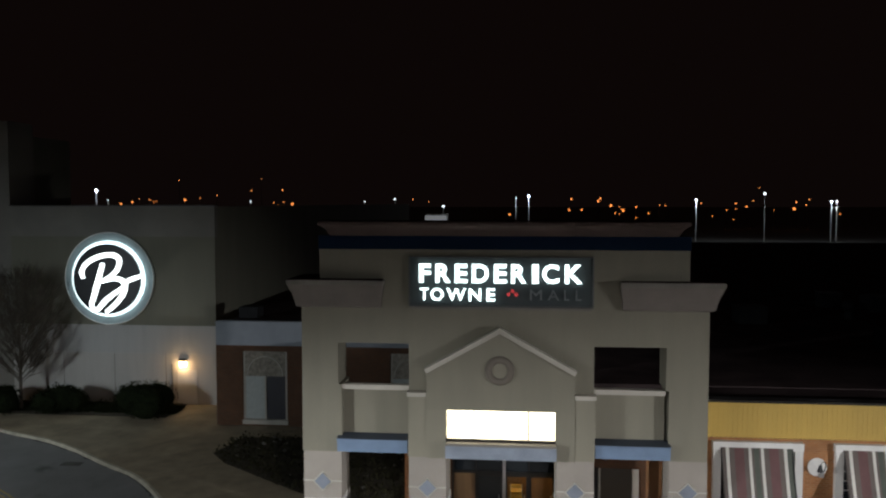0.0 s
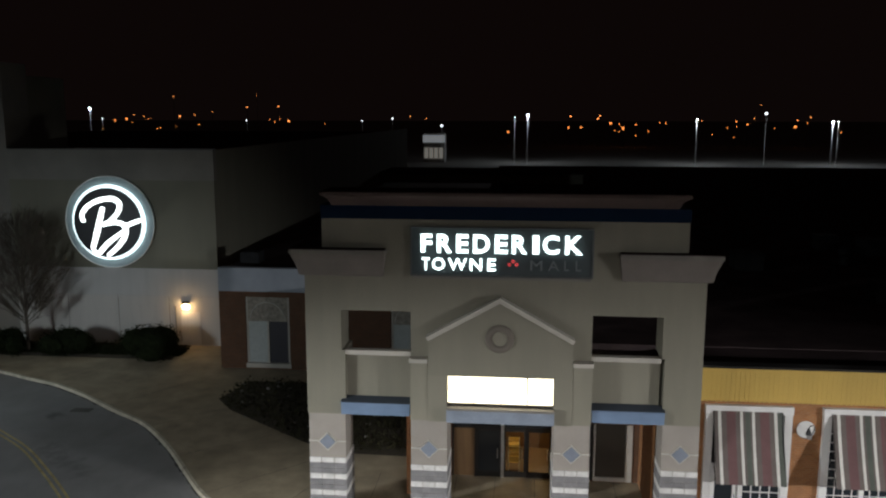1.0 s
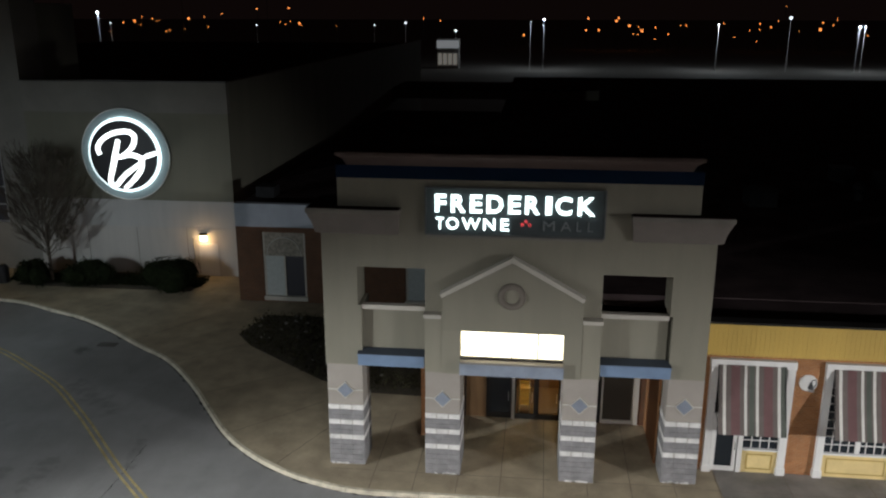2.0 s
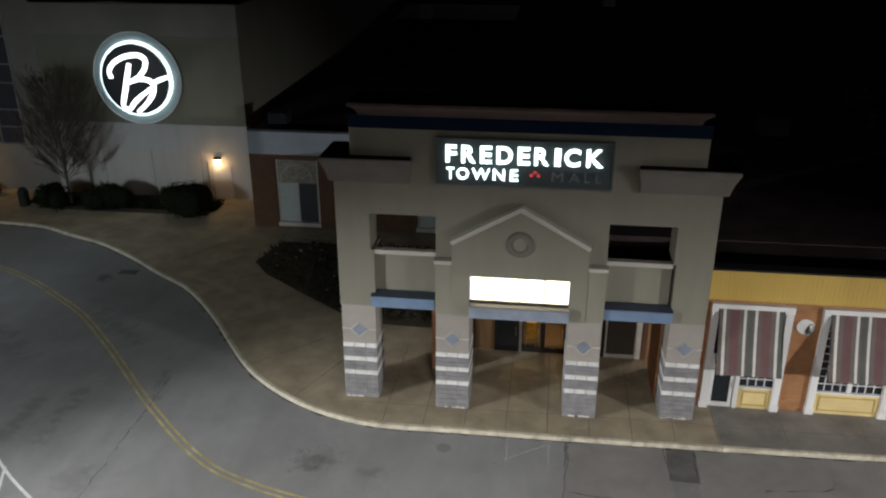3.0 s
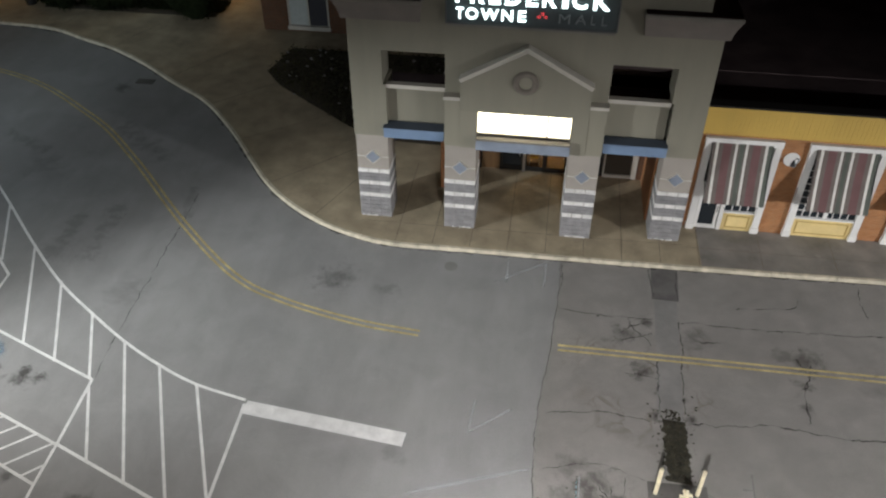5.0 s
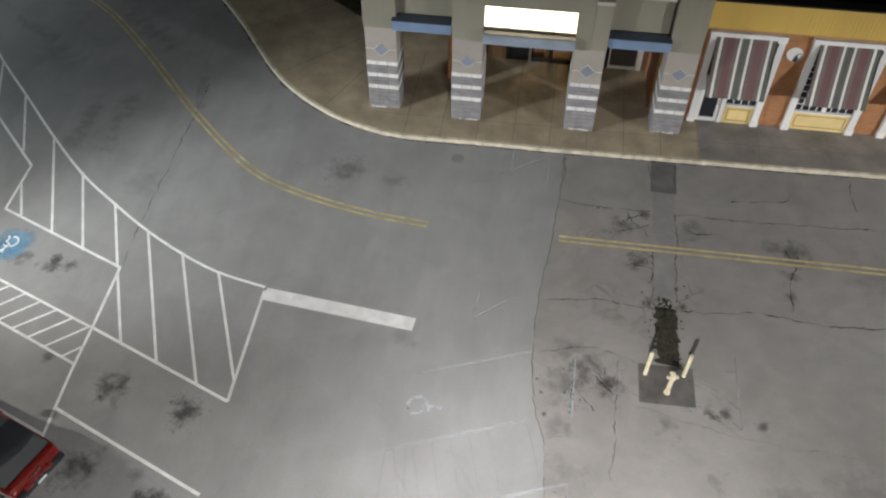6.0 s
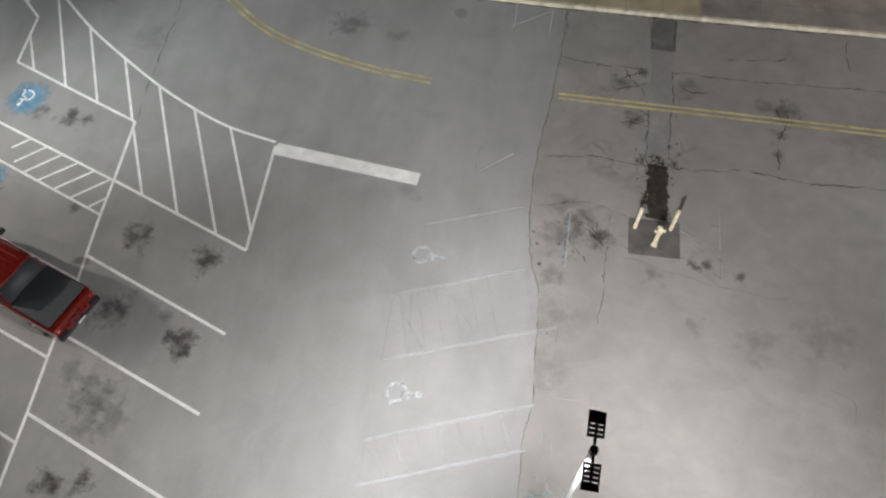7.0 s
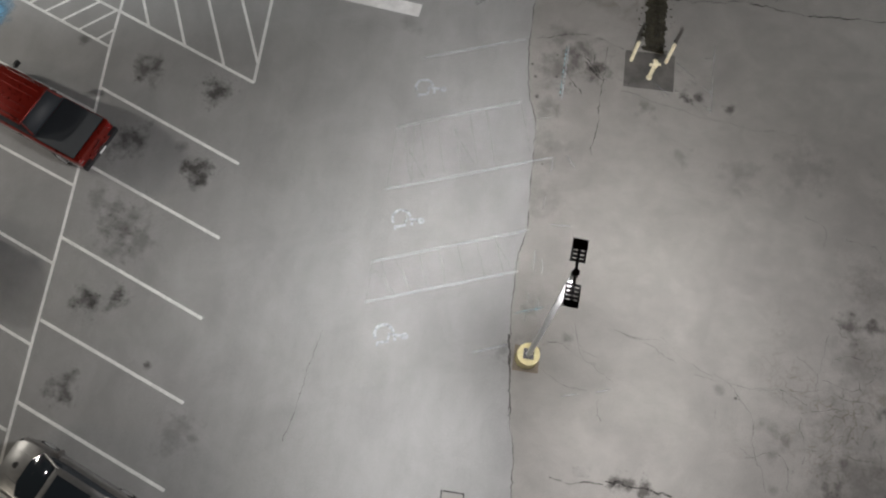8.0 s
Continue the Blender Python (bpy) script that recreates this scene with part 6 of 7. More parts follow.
def bare_tree(x, y, h, seed):
    """A leafless tree: a tapered trunk and limbs that fork down to twigs."""
    rnd = random.Random(seed)
    tree = tagged(empty("bare_tree", (x, y, 0.15)), "leafless young tree with an upright oval crown", "tree")
    bm = bmesh.new()
    twigs = bmesh.new()
    tube([(0, 0, 0), (0.02, 0, h * 0.16), (0, 0.02, h * 0.3), (0.03, 0, h * 0.6), (0, 0, h * 0.95)], [0.12, 0.10, 0.085, 0.05, 0.01], 8, bm)

    def grow(p, d, length, r, level):
        q = p + d * length * 0.5 + Vector((rnd.gauss(0, 0.03), rnd.gauss(0, 0.03), 0.02)) * length
        e = p + d * length + Vector((rnd.gauss(0, 0.05), rnd.gauss(0, 0.05), 0.10)) * length
        tube([p, q, e], [r, r * 0.75, r * 0.4], 4 if level < 1 else 3, bm if level < 1 else twigs)
        if level < 3:
            for _ in range((8, 6, 4)[level]):
                t = rnd.uniform(0.2, 1.0)
                s = p + (e - p) * t
                nd = (d + Vector((rnd.gauss(0, 0.36), rnd.gauss(0, 0.36), rnd.gauss(0.15, 0.22)))).normalized()
                grow(s, nd, length * rnd.uniform(0.34, 0.5), max(0.008, r * 0.42), level + 1)
    for k in range(60):
        t = 0.20 + 0.72 * (k / 60) ** 1.15
        a = k * 2.4 + rnd.uniform(-0.3, 0.3)
        wide = math.sin(math.pi * min(1.0, (t + 0.14) / 1.14)) ** 0.8
        d = Vector((math.cos(a), math.sin(a), 0.62 + 1.25 * t)).normalized()
        grow(Vector((0, 0, h * t)), d, h * 0.36 * wide * rnd.uniform(0.8, 1.1), 0.034 * (1.2 - t), 0)
    part("trunk", bm, BARK, tree)
    tagged(part("twig_crown", twigs, BARK, tree), kind="stuff")


bare_tree(-29.66, 48.37, 7.9, 11)
bin_ = tagged(empty("litter_bin", (-32.58, 47.92, 0.15)), "dark round litter bin on the pavement", "bin")
part("drum", cylinder((0, 0, 0), 0.32, 0.95, 20, 0.34), BLACK_METAL, bin_)
part("lid", cylinder((0, 0, 0.95), 0.34, 0.22, 20, 0.2), BLACK_METAL, bin_)

tub = tagged(empty("planter_tub", (-36.14, 49.73, 0.15)), "low dark square planter tub against the store wall", "planter")
part("tub", box(-0.5, 0.5, -0.4, 0.4, 0.0, 0.5, 0.02), BRONZE, tub)
part("rim", box(-0.54, 0.54, -0.44, 0.44, 0.5, 0.56, 0.015), BRONZE, tub)
part("soil", box(-0.46, 0.46, -0.36, 0.36, 0.561, 0.575), MULCH, tub)

# the bed beside the entrance
OUT = [Vector(q) for q in ((-14.3, 44.1), (-14.95, 41.1), (-13.77, 39.6), (-11.2, 37.6), (-9.1, 36.0), (-7.3, 35.0), (-4.1, 34.9), (-4.0, 44.1), (-14.3, 44.1))]
bm = bmesh.new()
vs = [bm.verts.new((p.x, p.y, 0.17)) for p in OUT[:-1]]
f = bm.faces.new(vs)
bed = tagged(link("planting_bed", bm, MULCH), "dark planting bed with dry ground cover and stones", "planting bed")
part("bed_edge", strip(OUT[:-2], 0.14, 0.185), PAVING, bed, "pale concrete edging")


def in_bed(r):
    """A place inside the bed's outline."""
    x, y = r.uniform(-15.4, -4.2), r.uniform(35.2, 44.0)
    inside = False
    for p, q in zip(OUT, OUT[1:]):
        if (p.y > y) != (q.y > y) and x < p.x + (q.x - p.x) * (y - p.y) / (q.y - p.y):
            inside = not inside
    if not inside:
        return None
    return Vector((x, y, 0.17 + abs(r.gauss(0, 0.16)) + 0.22 * max(0, noise.noise((x * 0.8, y * 0.8, 0)))))


me = leaf_mesh(7000, in_bed, 0.07, 9)
me.materials.append(LEAF_DRY)
cover = tagged(new("ground_cover", me), "dry low ground cover in the bed beside the entrance", "ground cover", kind="stuff")
rnd = random.Random(4)
for k in range(60):
    p = in_bed(rnd)
    if p is None:
        continue
    bm = bmesh.new()
    s = rnd.uniform(0.05, 0.13)
    bmesh.ops.create_icosphere(bm, subdivisions=2, radius=s)
    for v in bm.verts:
        v.co *= 1 + 0.35 * noise.noise(v.co * 3 / s + Vector((k, 0, 0)))
    bm.transform(Matrix.Translation((p.x, p.y, 0.16 + s * 0.4)) @ Matrix.Diagonal((1, 0.8, 0.6, 1)))
    tagged(link("rock", bm, ROCK), "pale stone lying in the planting bed", "rock", group="stones in the bed")

# ---- lamp posts of the car park ----


def lamp_post(x, y):
    post = tagged(empty("street_lamp", (x, y, 0.0)), "tall white lamp post, black heads, round yellow concrete base", "street lamp", group="car park lamps")
    part("base_pad", box(-0.42, 0.42, -0.45, 0.40, 0.0, 0.03, 0.01), JOINT, post)
    part("base", cylinder((0, 0, 0.0), 0.37, 0.75, 32, 0.36), CONCRETE_YELLOW, post, "round yellow concrete base")
    part("base_plate", box(-0.17, 0.17, -0.17, 0.17, 0.75, 0.79, 0.01), BRONZE, post)
    lean = Vector((0.0, 0.0))
    part("pole", tube([(0, 0, 0.79), (lean.x * 0.5, lean.y * 0.5, 5.4), (lean.x, lean.y, 10.06)], [0.085, 0.075, 0.065], 12), STEEL_WHITE, post, "tapered pale steel pole")
    ax = Vector((0.055, 1.0)).normalized()
    turn = Matrix.Rotation(math.atan2(-ax.x, ax.y), 4, "Z")
    part("bracket", cylinder((0, 0, 9.98), 0.085, 0.16, 14), BLACK_METAL, post)
    part("arm", tube([(-ax.x * 0.3, -ax.y * 0.3, 10.07), (-ax.x * 0.1, -ax.y * 0.1, 10.09), (ax.x * 0.1, ax.y * 0.1, 10.09), (ax.x * 0.3, ax.y * 0.3, 10.07)], [0.04, 0.028, 0.028, 0.04], 8), BLACK_METAL, post)
    for s in (1, -1):
        m = Matrix.Translation((s * ax.x * 0.515, s * ax.y * 0.515, 10.09)) @ turn @ Matrix.Rotation(math.pi if s < 0 else 0, 4, "Z")
        slots = []
        for sx in (-0.078, 0.078):
            for k in range(3 if s > 0 else 4):
                y0 = 0.185 - 0.092 * k
                for q in range(4):
                    slots.append((sx - 0.048 + 0.025 * q, sx - 0.048 + 0.025 * q + 0.019, y0, y0 + 0.036))
        bm = wall_with_holes(-0.163, 0.163, -0.235, 0.275, -0.012, 0.012, slots)
        bm.transform(m @ Matrix.Rotation(radians(90), 4, "X").inverted() @ Matrix.Diagonal((1, -1, -1, 1)))
        head = part("lamp_head", bm, BLACK_METAL, post, "flat black slotted lamp head")
        for sx in (-0.1, 0.1):
            b = box(sx - 0.04, sx + 0.04, -0.275, -0.235, -0.02, 0.012)
            b.transform(m)
            part("lug", b, BLACK_METAL, head)


for px, py in POLES:
    lamp_post(px, py)

# ---- hydrant and its posts ----
hy = tagged(empty("fire_hydrant", (5.52, 16.26, 0.0)), "cream-painted fire hydrant on a dark patch", "hydrant")
part("flange", cylinder((0, 0, 0), 0.105, 0.05), CREAM_PAINT, hy)
part("barrel", cylinder((0, 0, 0.05), 0.075, 0.80, 20), CREAM_PAINT, hy)
part("collar", cylinder((0, 0, 0.84), 0.105, 0.05, 20), CREAM_PAINT, hy)
bm = bmesh.new()
bmesh.ops.create_uvsphere(bm, u_segments=18, v_segments=9, radius=0.095, matrix=Matrix.Translation((0, 0, 1.02)))
smooth(part("bonnet", bm, CREAM_PAINT, hy))
part("nut", cylinder((0, 0, 1.13), 0.03, 0.08, 6), CREAM_PAINT, hy)
for a in (10, 100, 190):
    nz = part("nozzle", cylinder((0, 0, 0.93), 0.045, 0.15, 14, turn=Matrix.Rotation(radians(a), 4, "Z") @ Matrix.Rotation(radians(90), 4, "Y")), CREAM_PAINT, hy)
    part("nozzle_cap", cylinder((0.15 * math.cos(radians(a)), 0.15 * math.sin(radians(a)), 0.93), 0.058, 0.035, 8, turn=Matrix.Rotation(radians(a), 4, "Z") @ Matrix.Rotation(radians(90), 4, "Y")), CREAM_PAINT, nz)
for x, y in ((4.83, 16.89), (6.09, 16.98)):
    b = tagged(empty("bollard", (x, y, 0)), "cream-painted steel bollard beside the hydrant", "bollard", group="bollards")
    part("post", cylinder((0, 0, 0), 0.066, 1.2, 18), CREAM_PAINT, b)
    bm = bmesh.new()
    bmesh.ops.create_uvsphere(bm, u_segments=18, v_segments=8, radius=0.066, matrix=Matrix.Translation((0, 0, 1.2)) @ Matrix.Diagonal((1, 1, 0.5, 1)))
    part("cap", bm, CREAM_PAINT, b)

# ---- vehicles ----


def loft(sections, bm=None):
    """A body through cross-sections: x, half width at sill, at belt and at top, and their heights."""
    bm = bm or bmesh.new()
    rings = []
    for x, pts in sections:
        ring = [(x, -w, z) for w, z in pts] + [(x, w, z) for w, z in pts[::-1]]
        rings.append([bm.verts.new(c) for c in ring])
    n = len(rings[0])
    for r, s in zip(rings, rings[1:]):
        for k in range(n):
            bm.faces.new((r[k], r[(k + 1) % n], s[(k + 1) % n], s[k]))
    bm.faces.new(rings[0][::-1])
    bm.faces.new(rings[-1])
    return bm


def wheels(car, places, r, hw):
    for x in places:
        for s in (-1, 1):
            w = part("wheel", cylinder((x, s * hw - 0.11, r), r, 0.22, 28, turn=Matrix.Rotation(radians(-90), 4, "X")), RUBBER, car)
            part("rim", cylinder((x, s * (hw + 0.012) - 0.11, r), r * 0.62, 0.222, 20, turn=Matrix.Rotation(radians(-90), 4, "X")), ALUMINIUM, w)


def body_section(w, z0, zb, zt, wt):
    return [(w * 0.9, z0), (w, z0 + 0.15), (w, zb - 0.12), (w * 0.97, zb), (wt, zt)]


def pickup(x, y, heading):
    t = tagged(empty("pickup_truck", (x, y, 0)), "red pickup truck with a black bed cover, parked in a bay", "pickup truck")
    t.rotation_euler = (0, 0, heading)
    W = 0.93
    # tail at x = 0, nose at x = 5.2
    body = loft([(0.0, body_section(W * 0.94, 0.45, 1.02, 1.06, W * 0.86)), (0.12, body_section(W, 0.42, 1.05, 1.09, W * 0.9)), (1.5, body_section(W, 0.40, 1.05, 1.09, W * 0.9)),
                 (4.3, body_section(W, 0.40, 1.06, 1.10, W * 0.88)), (5.4, body_section(W * 0.97, 0.42, 1.0, 1.05, W * 0.8)), (5.75, body_section(W * 0.85, 0.48, 0.84, 0.9, W * 0.66))])
    smooth(part("body", body, RED_CAR, t), 50)
    part("bed_cover", box(0.16, 1.80, -W * 0.93, W * 0.93, 1.085, 1.125, 0.02), COVER_VINYL, t, "black vinyl bed cover")
    cab = loft([(1.82, [(W * 0.94, 1.02), (W * 0.90, 1.14), (W * 0.87, 1.18)]), (2.2, [(W * 0.94, 1.02), (W * 0.82, 1.62), (W * 0.74, 1.69)]), (2.5, [(W * 0.94, 1.02), (W * 0.82, 1.67), (W * 0.74, 1.75)]),
                (3.7, [(W * 0.94, 1.02), (W * 0.82, 1.67), (W * 0.74, 1.75)]), (3.95, [(W * 0.94, 1.02), (W * 0.80, 1.60), (W * 0.72, 1.68)]), (4.65, [(W * 0.93, 1.0), (W * 0.88, 1.08), (W * 0.85, 1.10)])])
    smooth(part("cab", cab, CAB_GLASS, t, "dark tinted cab glass"), 50)
    roof = loft([(2.14, [(W * 0.86, 1.635), (W * 0.83, 1.69), (W * 0.72, 1.715)]), (2.5, [(W * 0.86, 1.68), (W * 0.83, 1.745), (W * 0.72, 1.775)]), (3.7, [(W * 0.86, 1.68), (W * 0.83, 1.745), (W * 0.72, 1.775)]), (4.02, [(W * 0.83, 1.61), (W * 0.79, 1.66), (W * 0.70, 1.69)])])
    smooth(part("roof", roof, RED_CAR, t), 50)
    part("roof_edge", tube([(2.15, -W * 0.74, 1.685), (2.12, -W * 0.4, 1.712), (2.11, 0, 1.718), (2.12, W * 0.4, 1.712), (2.15, W * 0.74, 1.685)], 0.03, 10), RED_CAR, t)
    part("rear_window_frame", tube([(1.85, -W * 0.86, 1.17), (2.16, -W * 0.76, 1.66), (2.16, W * 0.76, 1.66), (1.85, W * 0.86, 1.17)], 0.035, 6), RED_CAR, t)
    for s in (-1, 1):
        for yy in (0.24, 0.50):
            part("roof_crease", tube([(2.3, s * yy * W, 1.752), (2.5, s * yy * W, 1.772), (3.75, s * yy * W, 1.772)], 0.018, 8), RED_CAR, t)
        part("roof_rail", tube([(2.2, s * W * 0.74, 1.73), (2.5, s * W * 0.72, 1.80), (3.7, s * W * 0.72, 1.80)], 0.016, 6), CHROME, t)
        part("tail_lamp", box(-0.02, 0.05, s * W * 0.82 - 0.08, s * W * 0.82 + 0.08, 0.72, 1.0, 0.015), TAIL_RED, t, "red tail lamp")
        # chrome bar put on for the glint of the tail lamp
        part("lamp_glint", box(-0.03, 0.0, s * W * 0.82 - 0.07, s * W * 0.82 + 0.07, 0.83, 0.88, 0.008), CHROME, t)
        part("headlamp", box(5.6, 5.74, s * W * 0.62 - 0.16, s * W * 0.62 + 0.16, 0.66, 0.82, 0.03), CHROME, t)
        part("door_handle", box(2.3, 2.48, s * (W + 0.005) - 0.02, s * (W + 0.005) + 0.02, 0.93, 0.97, 0.008), CHROME, t)
        m = part("mirror", box(3.92, 4.06, s * 1.1 - 0.12, s * 1.1 + 0.12, 1.1, 1.30, 0.03), BLACK_METAL, t, "black wing mirror")
        part("mirror_arm", tube([(4.08, s * 0.88, 1.1), (4.02, s * 1.02, 1.16)], 0.025, 6), BLACK_METAL, m)
    bumper = part("rear_bumper", box(-0.16, 0.02, -W * 0.97, W * 0.97, 0.46, 0.66, 0.03), BLACK_VINYL, t, "black rear bumper")
    part("step_pad", box(-0.15, -0.02, -0.5, 0.5, 0.662, 0.674), CHROME, bumper, "worn bright step pad")
    part("tailgate_spoiler", box(-0.03, 0.12, -W * 0.80, W * 0.80, 1.05, 1.105, 0.02), RED_CAR, t)
    part("plate_panel", box(-0.172, -0.155, -0.16, 0.16, 0.50, 0.60, 0.004), PAINT_WHITE, t, "pale number plate without characters")
    part("badge", box(-0.025, -0.012, -0.22, 0.22, 0.80, 0.86, 0.004), CHROME, t)
    part("front_bumper", box(5.58, 5.82, -W * 0.9, W * 0.9, 0.42, 0.64, 0.05), RED_CAR, t)
    wheels(t, (0.98, 4.6), 0.37, 0.82)
    return t


def saloon(x, y, heading, label):
    t = tagged(empty("car", (x, y, 0)), label, "car")
    t.rotation_euler = (0, 0, heading)
    W = 0.90
    body = loft([(0.0, body_section(W * 0.70, 0.40, 0.62, 0.66, W * 0.52)), (0.18, body_section(W * 0.88, 0.30, 0.70, 0.76, W * 0.70)), (0.5, body_section(W * 0.97, 0.26, 0.78, 0.84, W * 0.80)),
                 (1.3, body_section(W, 0.24, 0.90, 0.97, W * 0.84)), (3.6, body_section(W, 0.24, 0.94, 1.0, W * 0.86)), (4.4, body_section(W * 0.95, 0.30, 0.92, 0.98, W * 0.8)), (4.65, body_section(W * 0.85, 0.40, 0.84, 0.9, W * 0.7))])
    smooth(part("body", body, SILVER_CAR, t), 50)
    cab = loft([(0.86, [(W * 0.44, 0.90), (W * 0.40, 0.935), (W * 0.32, 0.945)]), (0.97, [(W * 0.70, 0.91), (W * 0.64, 0.955), (W * 0.54, 0.972)]), (1.10, [(W * 0.86, 0.92), (W * 0.80, 0.97), (W * 0.70, 1.0)]), (1.5, [(W * 0.87, 0.93), (W * 0.79, 1.17), (W * 0.66, 1.23)]), (1.95, [(W * 0.88, 0.94), (W * 0.72, 1.40), (W * 0.62, 1.45)]), (2.9, [(W * 0.88, 0.94), (W * 0.72, 1.43), (W * 0.62, 1.48)]),
                (3.5, [(W * 0.86, 0.94), (W * 0.70, 1.36), (W * 0.6, 1.41)]), (4.2, [(W * 0.84, 0.95), (W * 0.78, 1.0), (W * 0.7, 1.02)])])
    smooth(part("cabin", cab, DARK_GLASS, t, "dark cabin glass"), 50)
    roof = loft([(1.84, [(W * 0.76, 1.36), (W * 0.74, 1.405), (W * 0.62, 1.425)]), (2.02, [(W * 0.77, 1.40), (W * 0.74, 1.445), (W * 0.62, 1.475)]), (2.9, [(W * 0.77, 1.42), (W * 0.74, 1.465), (W * 0.62, 1.50)]), (3.5, [(W * 0.75, 1.35), (W * 0.72, 1.395), (W * 0.6, 1.43)]), (3.62, [(W * 0.74, 1.30), (W * 0.70, 1.33), (W * 0.6, 1.36)])])
    top = part("roof", roof, SILVER_CAR, t)
    smooth(top, 50)
    part("sunroof", box(2.04, 3.25, -W * 0.56, W * 0.56, 1.470, 1.506, 0.006), DARK_GLASS, top, "dark sunroof glass")
    for s in (-1, 1):
        part("pillar", tube([(1.14, s * W * 0.79, 0.985), (1.5, s * W * 0.765, 1.20), (1.9, s * W * 0.70, 1.415)], 0.04, 8), SILVER_CAR, t)
        part("rear_pillar", tube([(3.55, s * W * 0.68, 1.37), (4.2, s * W * 0.78, 1.0)], 0.06, 8), SILVER_CAR, t)
        part("headlamp", box(0.12, 0.42, s * W * 0.68 - 0.13, s * W * 0.68 + 0.13, 0.62, 0.74, 0.03), CHROME, t)
        m = part("mirror", box(1.50, 1.66, s * 1.0 - 0.1, s * 1.0 + 0.1, 0.98, 1.12, 0.04), SILVER_CAR, t)
        part("mirror_arm", tube([(1.58, s * 0.80, 1.0), (1.58, s * 0.94, 1.03)], 0.02, 6), BLACK_METAL, m)
        part("wiper", tube([(1.16, s * 0.30 - 0.28, 1.03), (1.30, s * 0.30 + 0.22, 1.10)], 0.008, 6), BLACK_METAL, t)
        part("hood_crease", tube([(0.30, s * W * 0.42, 0.80), (1.05, s * W * 0.52, 0.965)], 0.012, 6), SILVER_CAR, t)
    part("badge", cylinder((0.5, 0, 0.838), 0.10, 0.012, 20), BLACK_METAL, t)
    part("grille", box(-0.01, 0.08, -0.35, 0.35, 0.42, 0.58, 0.02), BLACK_METAL, t)
    wheels(t, (0.85, 3.75), 0.32, 0.78)
    return t


pickup(-13.12, 10.36, math.atan2(1.057, -2.882))
saloon(-13.06, -0.09, math.atan2(-1.100, 2.921), "silver saloon car with dark glass, parked in its bay")
saloon(-16.05, 5.89, math.atan2(1.098, -3.339), "tall silver car with dark glass, parked in the bay behind").scale = (1, 1.05, 1.38)

# ---- the far lights beyond the mall ----


def far_lamp(x, y, z, h, mat, r):
    """A lamp on a post, far beyond the mall."""
    lamp = tagged(empty("far_street_lamp", (x, y, z - h)), ("orange" if mat is FAR_WARM else "white") + " street lamp glowing far beyond the mall", "street lamp", group="far lamps")
    part("post", tube([(0, 0, 0), (0, 0, h)], 0.10, 5), STEEL_WHITE if mat is FAR_WHITE else BLACK_METAL, lamp)
    bm = bmesh.new()
    bmesh.ops.create_icosphere(bm, subdivisions=1, radius=r, matrix=Matrix.Translation((0, 0, h)))
    part("bulb", bm, mat, lamp, "glowing bulb")


for x, z, s in [(-139.5, 16.7, 2), (-135.5, 13.5, 1), (-87.3, 13.0, 1.2), (-40.1, 13.7, 1.5), (-49.8, 13.0, 1), (2.2, 14.8, 1.6), (-1.8, 14.1, 0.8), (53.4, 13.5, 1.3), (73.7, 15.4, 2), (93.2, 12.9, 1.5), (94.8, 13.0, 0.9), (-24.6, 11.5, 1.8)]:
    far_lamp(x, 260, z, z, FAR_WHITE, 0.26 * s)
for x, z in ((2.2, 14.8), (53.4, 13.5), (93.2, 12.9), (-139.5, 16.7)):
    lamp_light("far_light", (x, 258.9, z + 0.25), 2600, (0.85, 0.93, 1.0), 0.4)
for x, z, s in [(-233.0, 25.7, 0.5), (-202.6, 12.1, 1), (-196.6, 12.9, 1.2), (-168.9, 14.1, 1.3), (-171.7, 23.8, 0.6), (-161.0, 14.9, 0.6), (-152.1, 16.3, 0.6), (-134.3, 18.7, 0.8), (-118.5, 19.0, 0.9), (-113.6, 12.0, 1.3), (-183.8, 13.2, 0.5), (-129.3, 24.3, 0.4), (-53.3, 14.2, 0.7), (-45.4, 13.2, 0.6), (-6.0, 7.0, 1.1), (23.5, 14.4, 1.1), (22.6, 9.2, 1), (28.5, 9.2, 1)]:
    far_lamp(x, 400, z, z, FAR_WARM, 0.5 * s)
for x, z, s in [(36.3, 13.4, 1.2), (37.3, 14.7, 1), (42.3, 11.3, 1.3), (48.2, 8.8, 1.2), (54.1, 10.6, 0.8), (54.2, 5.4, 0.6), (60.1, 7.5, 0.7), (67.9, 11.4, 0.7), (100.3, 12.3, 0.8), (105.3, 10.8, 0.9), (100.4, 9.7, 0.6), (108.2, 13.5, 0.6), (99.5, 4.6, 0.5), (126.9, 9.8, 1.4), (127.8, 12.8, 0.8), (133.7, 14.1, 0.7), (147.6, 7.3, 0.7), (111.0, 19.8, 0.5)]:
    far_lamp(x, 400, z, z, FAR_WARM, 0.5 * s)
rnd = random.Random(8)
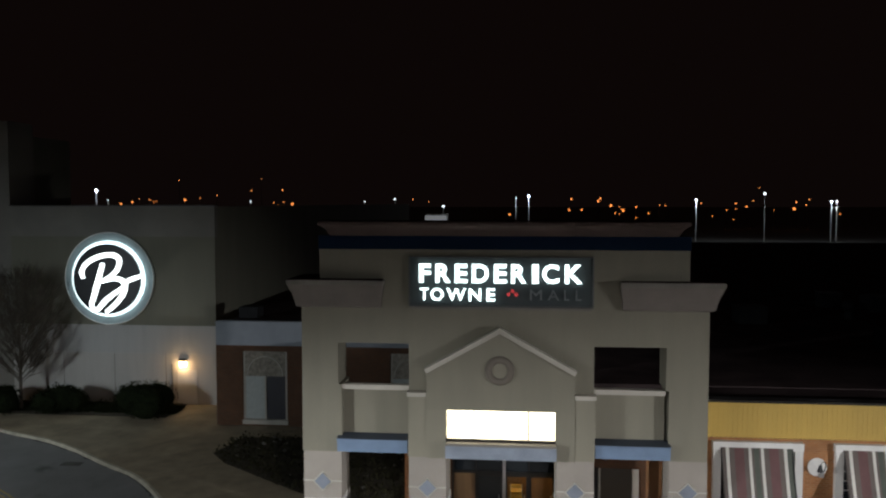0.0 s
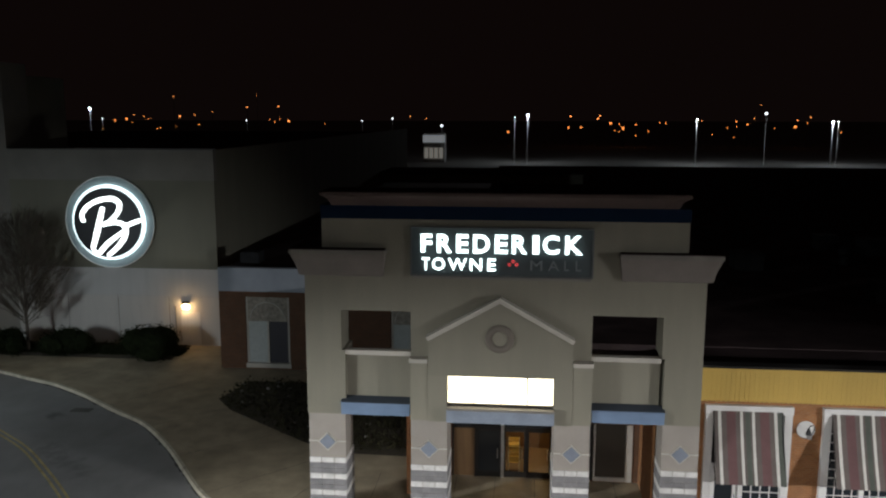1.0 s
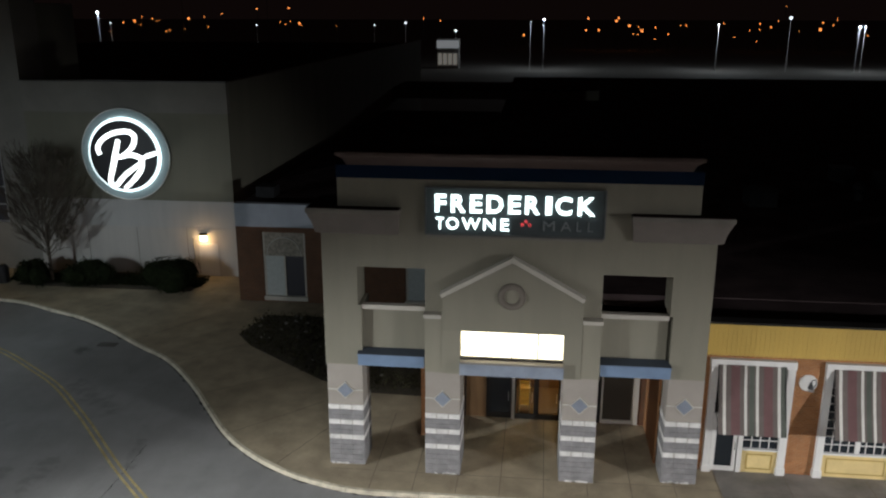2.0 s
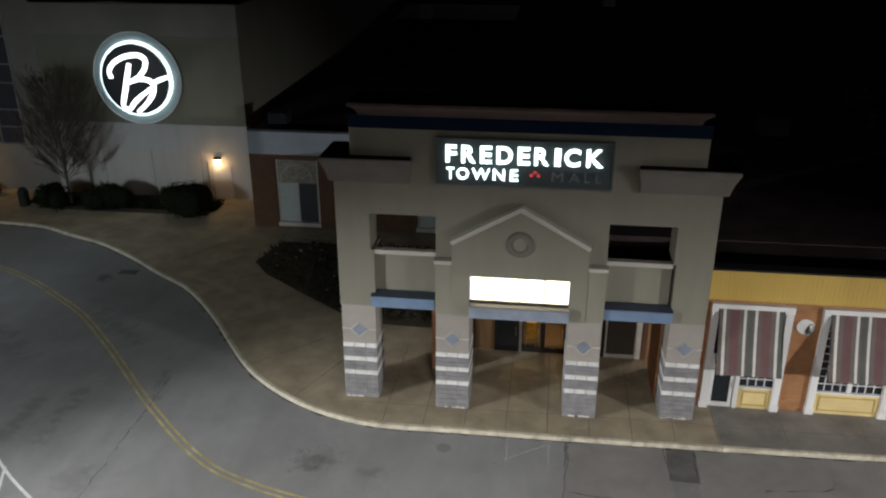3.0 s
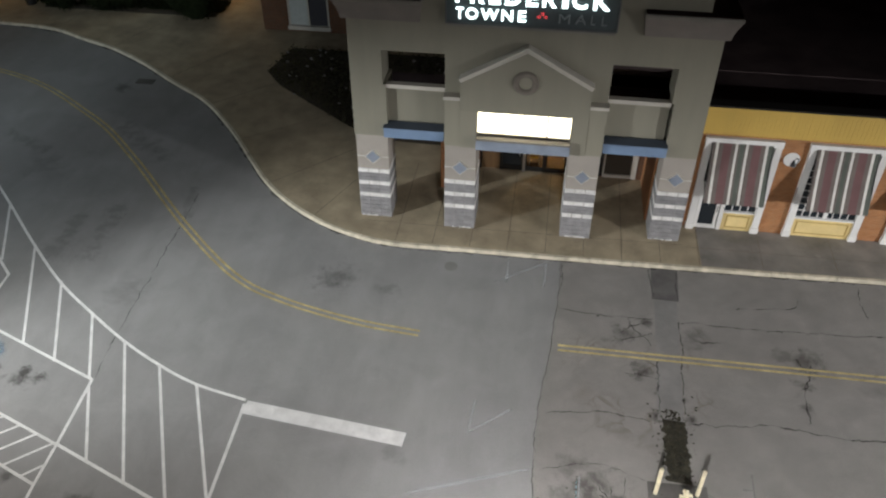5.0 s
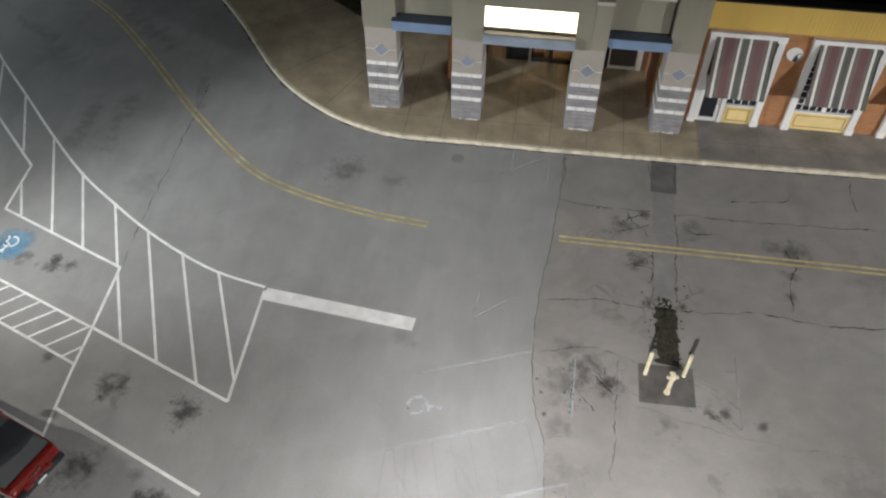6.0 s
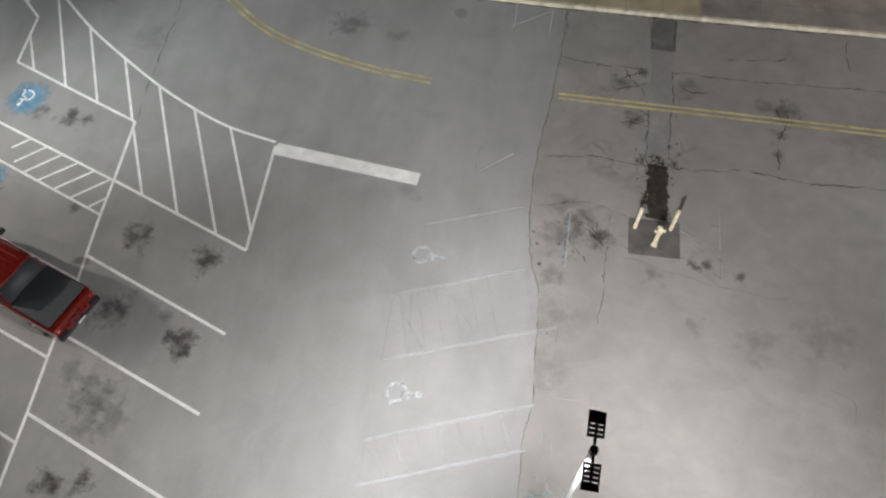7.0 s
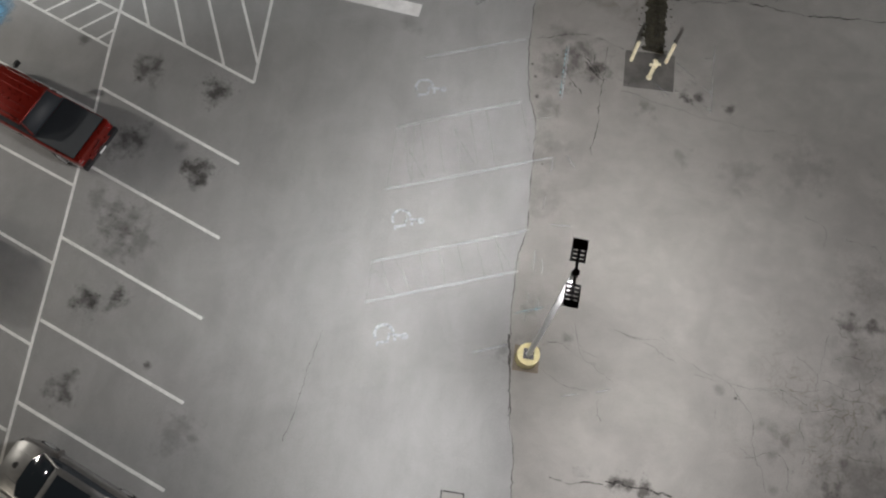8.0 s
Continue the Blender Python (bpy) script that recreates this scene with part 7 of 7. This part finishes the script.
for k in range(26):
    x = rnd.choice((rnd.gauss(-190, 22), rnd.gauss(45, 18), rnd.gauss(118, 20), rnd.gauss(-120, 30)))
    z = rnd.uniform(5.0, 13.0) + (2.0 if x < -60 else 0.0)
    far_lamp(x, 402, z, z, FAR_WARM, rnd.uniform(0.16, 0.34))
far_hall = tagged(empty("far_building", (-27, 260, 0)), "small lit building far beyond the mall", "building")
part("wall", box(-3.3, 3.3, 0, 6, 0, 9.1), STORE_WHITE, far_hall)
# the fascia glows by itself in place of the lamps that light it
part("glowing_fascia", box(-3.45, 3.45, -0.3, -0.05, 6.3, 8.6), glow("far_fascia_lamplight", (0.9, 0.95, 1.0), 0.16), far_hall, "pale fascia glowing faintly in place of lamplight")
# glowing panels stand in for the lit columned front below it
for k in range(4):
    part("glowing_panel", box(-3.0 + 1.55 * k, -1.85 + 1.55 * k, -0.2, -0.05, 1.3, 4.7), glow("far_panel_glow", (1.0, 0.95, 0.85), 0.12), far_hall)

# ---- the blocks of the piers ----
for pier, x0, x1, y0, y1 in PIER_OBS:
    n, h = 3, 0.204
    wx = (x1 - x0) / n
    for row in range(12):
        mat = BLOCK_WHITE if row in (11, 8, 5) else BLOCK_GREY
        z = 0.15 + h * (row + 0.5)
        gap = 0.026 if mat is BLOCK_WHITE else 0.006
        for k in range(n):
            block("block", mat, pier, (x0 + wx * (k + 0.5), y0 + 0.1, z), (round(wx - gap, 3), 0.2, 0.19))
        m = 3
        wy = (y1 - y0 - 0.2) / m
        for k in range(m):
            for xx in (x0 + 0.1, x1 - 0.1):
                block("block", mat, pier, (xx, y0 + 0.2 + wy * (k + 0.5), z), (0.2, round(wy - gap, 3), 0.19))
chip = random.Random(3)
for pier, x0, x1, y0, y1 in PIER_OBS:
    for k in range(4):
        xa = x0 + chip.uniform(0.02, x1 - x0 - 0.4)
        bm = bmesh.new()
        top = [(xa, 0.155)] + [(xa + 0.09 * i, 0.17 + chip.uniform(0.01, 0.07)) for i in range(chip.randint(2, 5))]
        outline = top + [(top[-1][0] + 0.03, 0.155)]
        prism(outline, "y", y0 - 0.006, y0 + 0.05, bm)
        epart("chipped_paint", bm, BLOCK_WHITE, "chipped pale paint at the foot", pier)
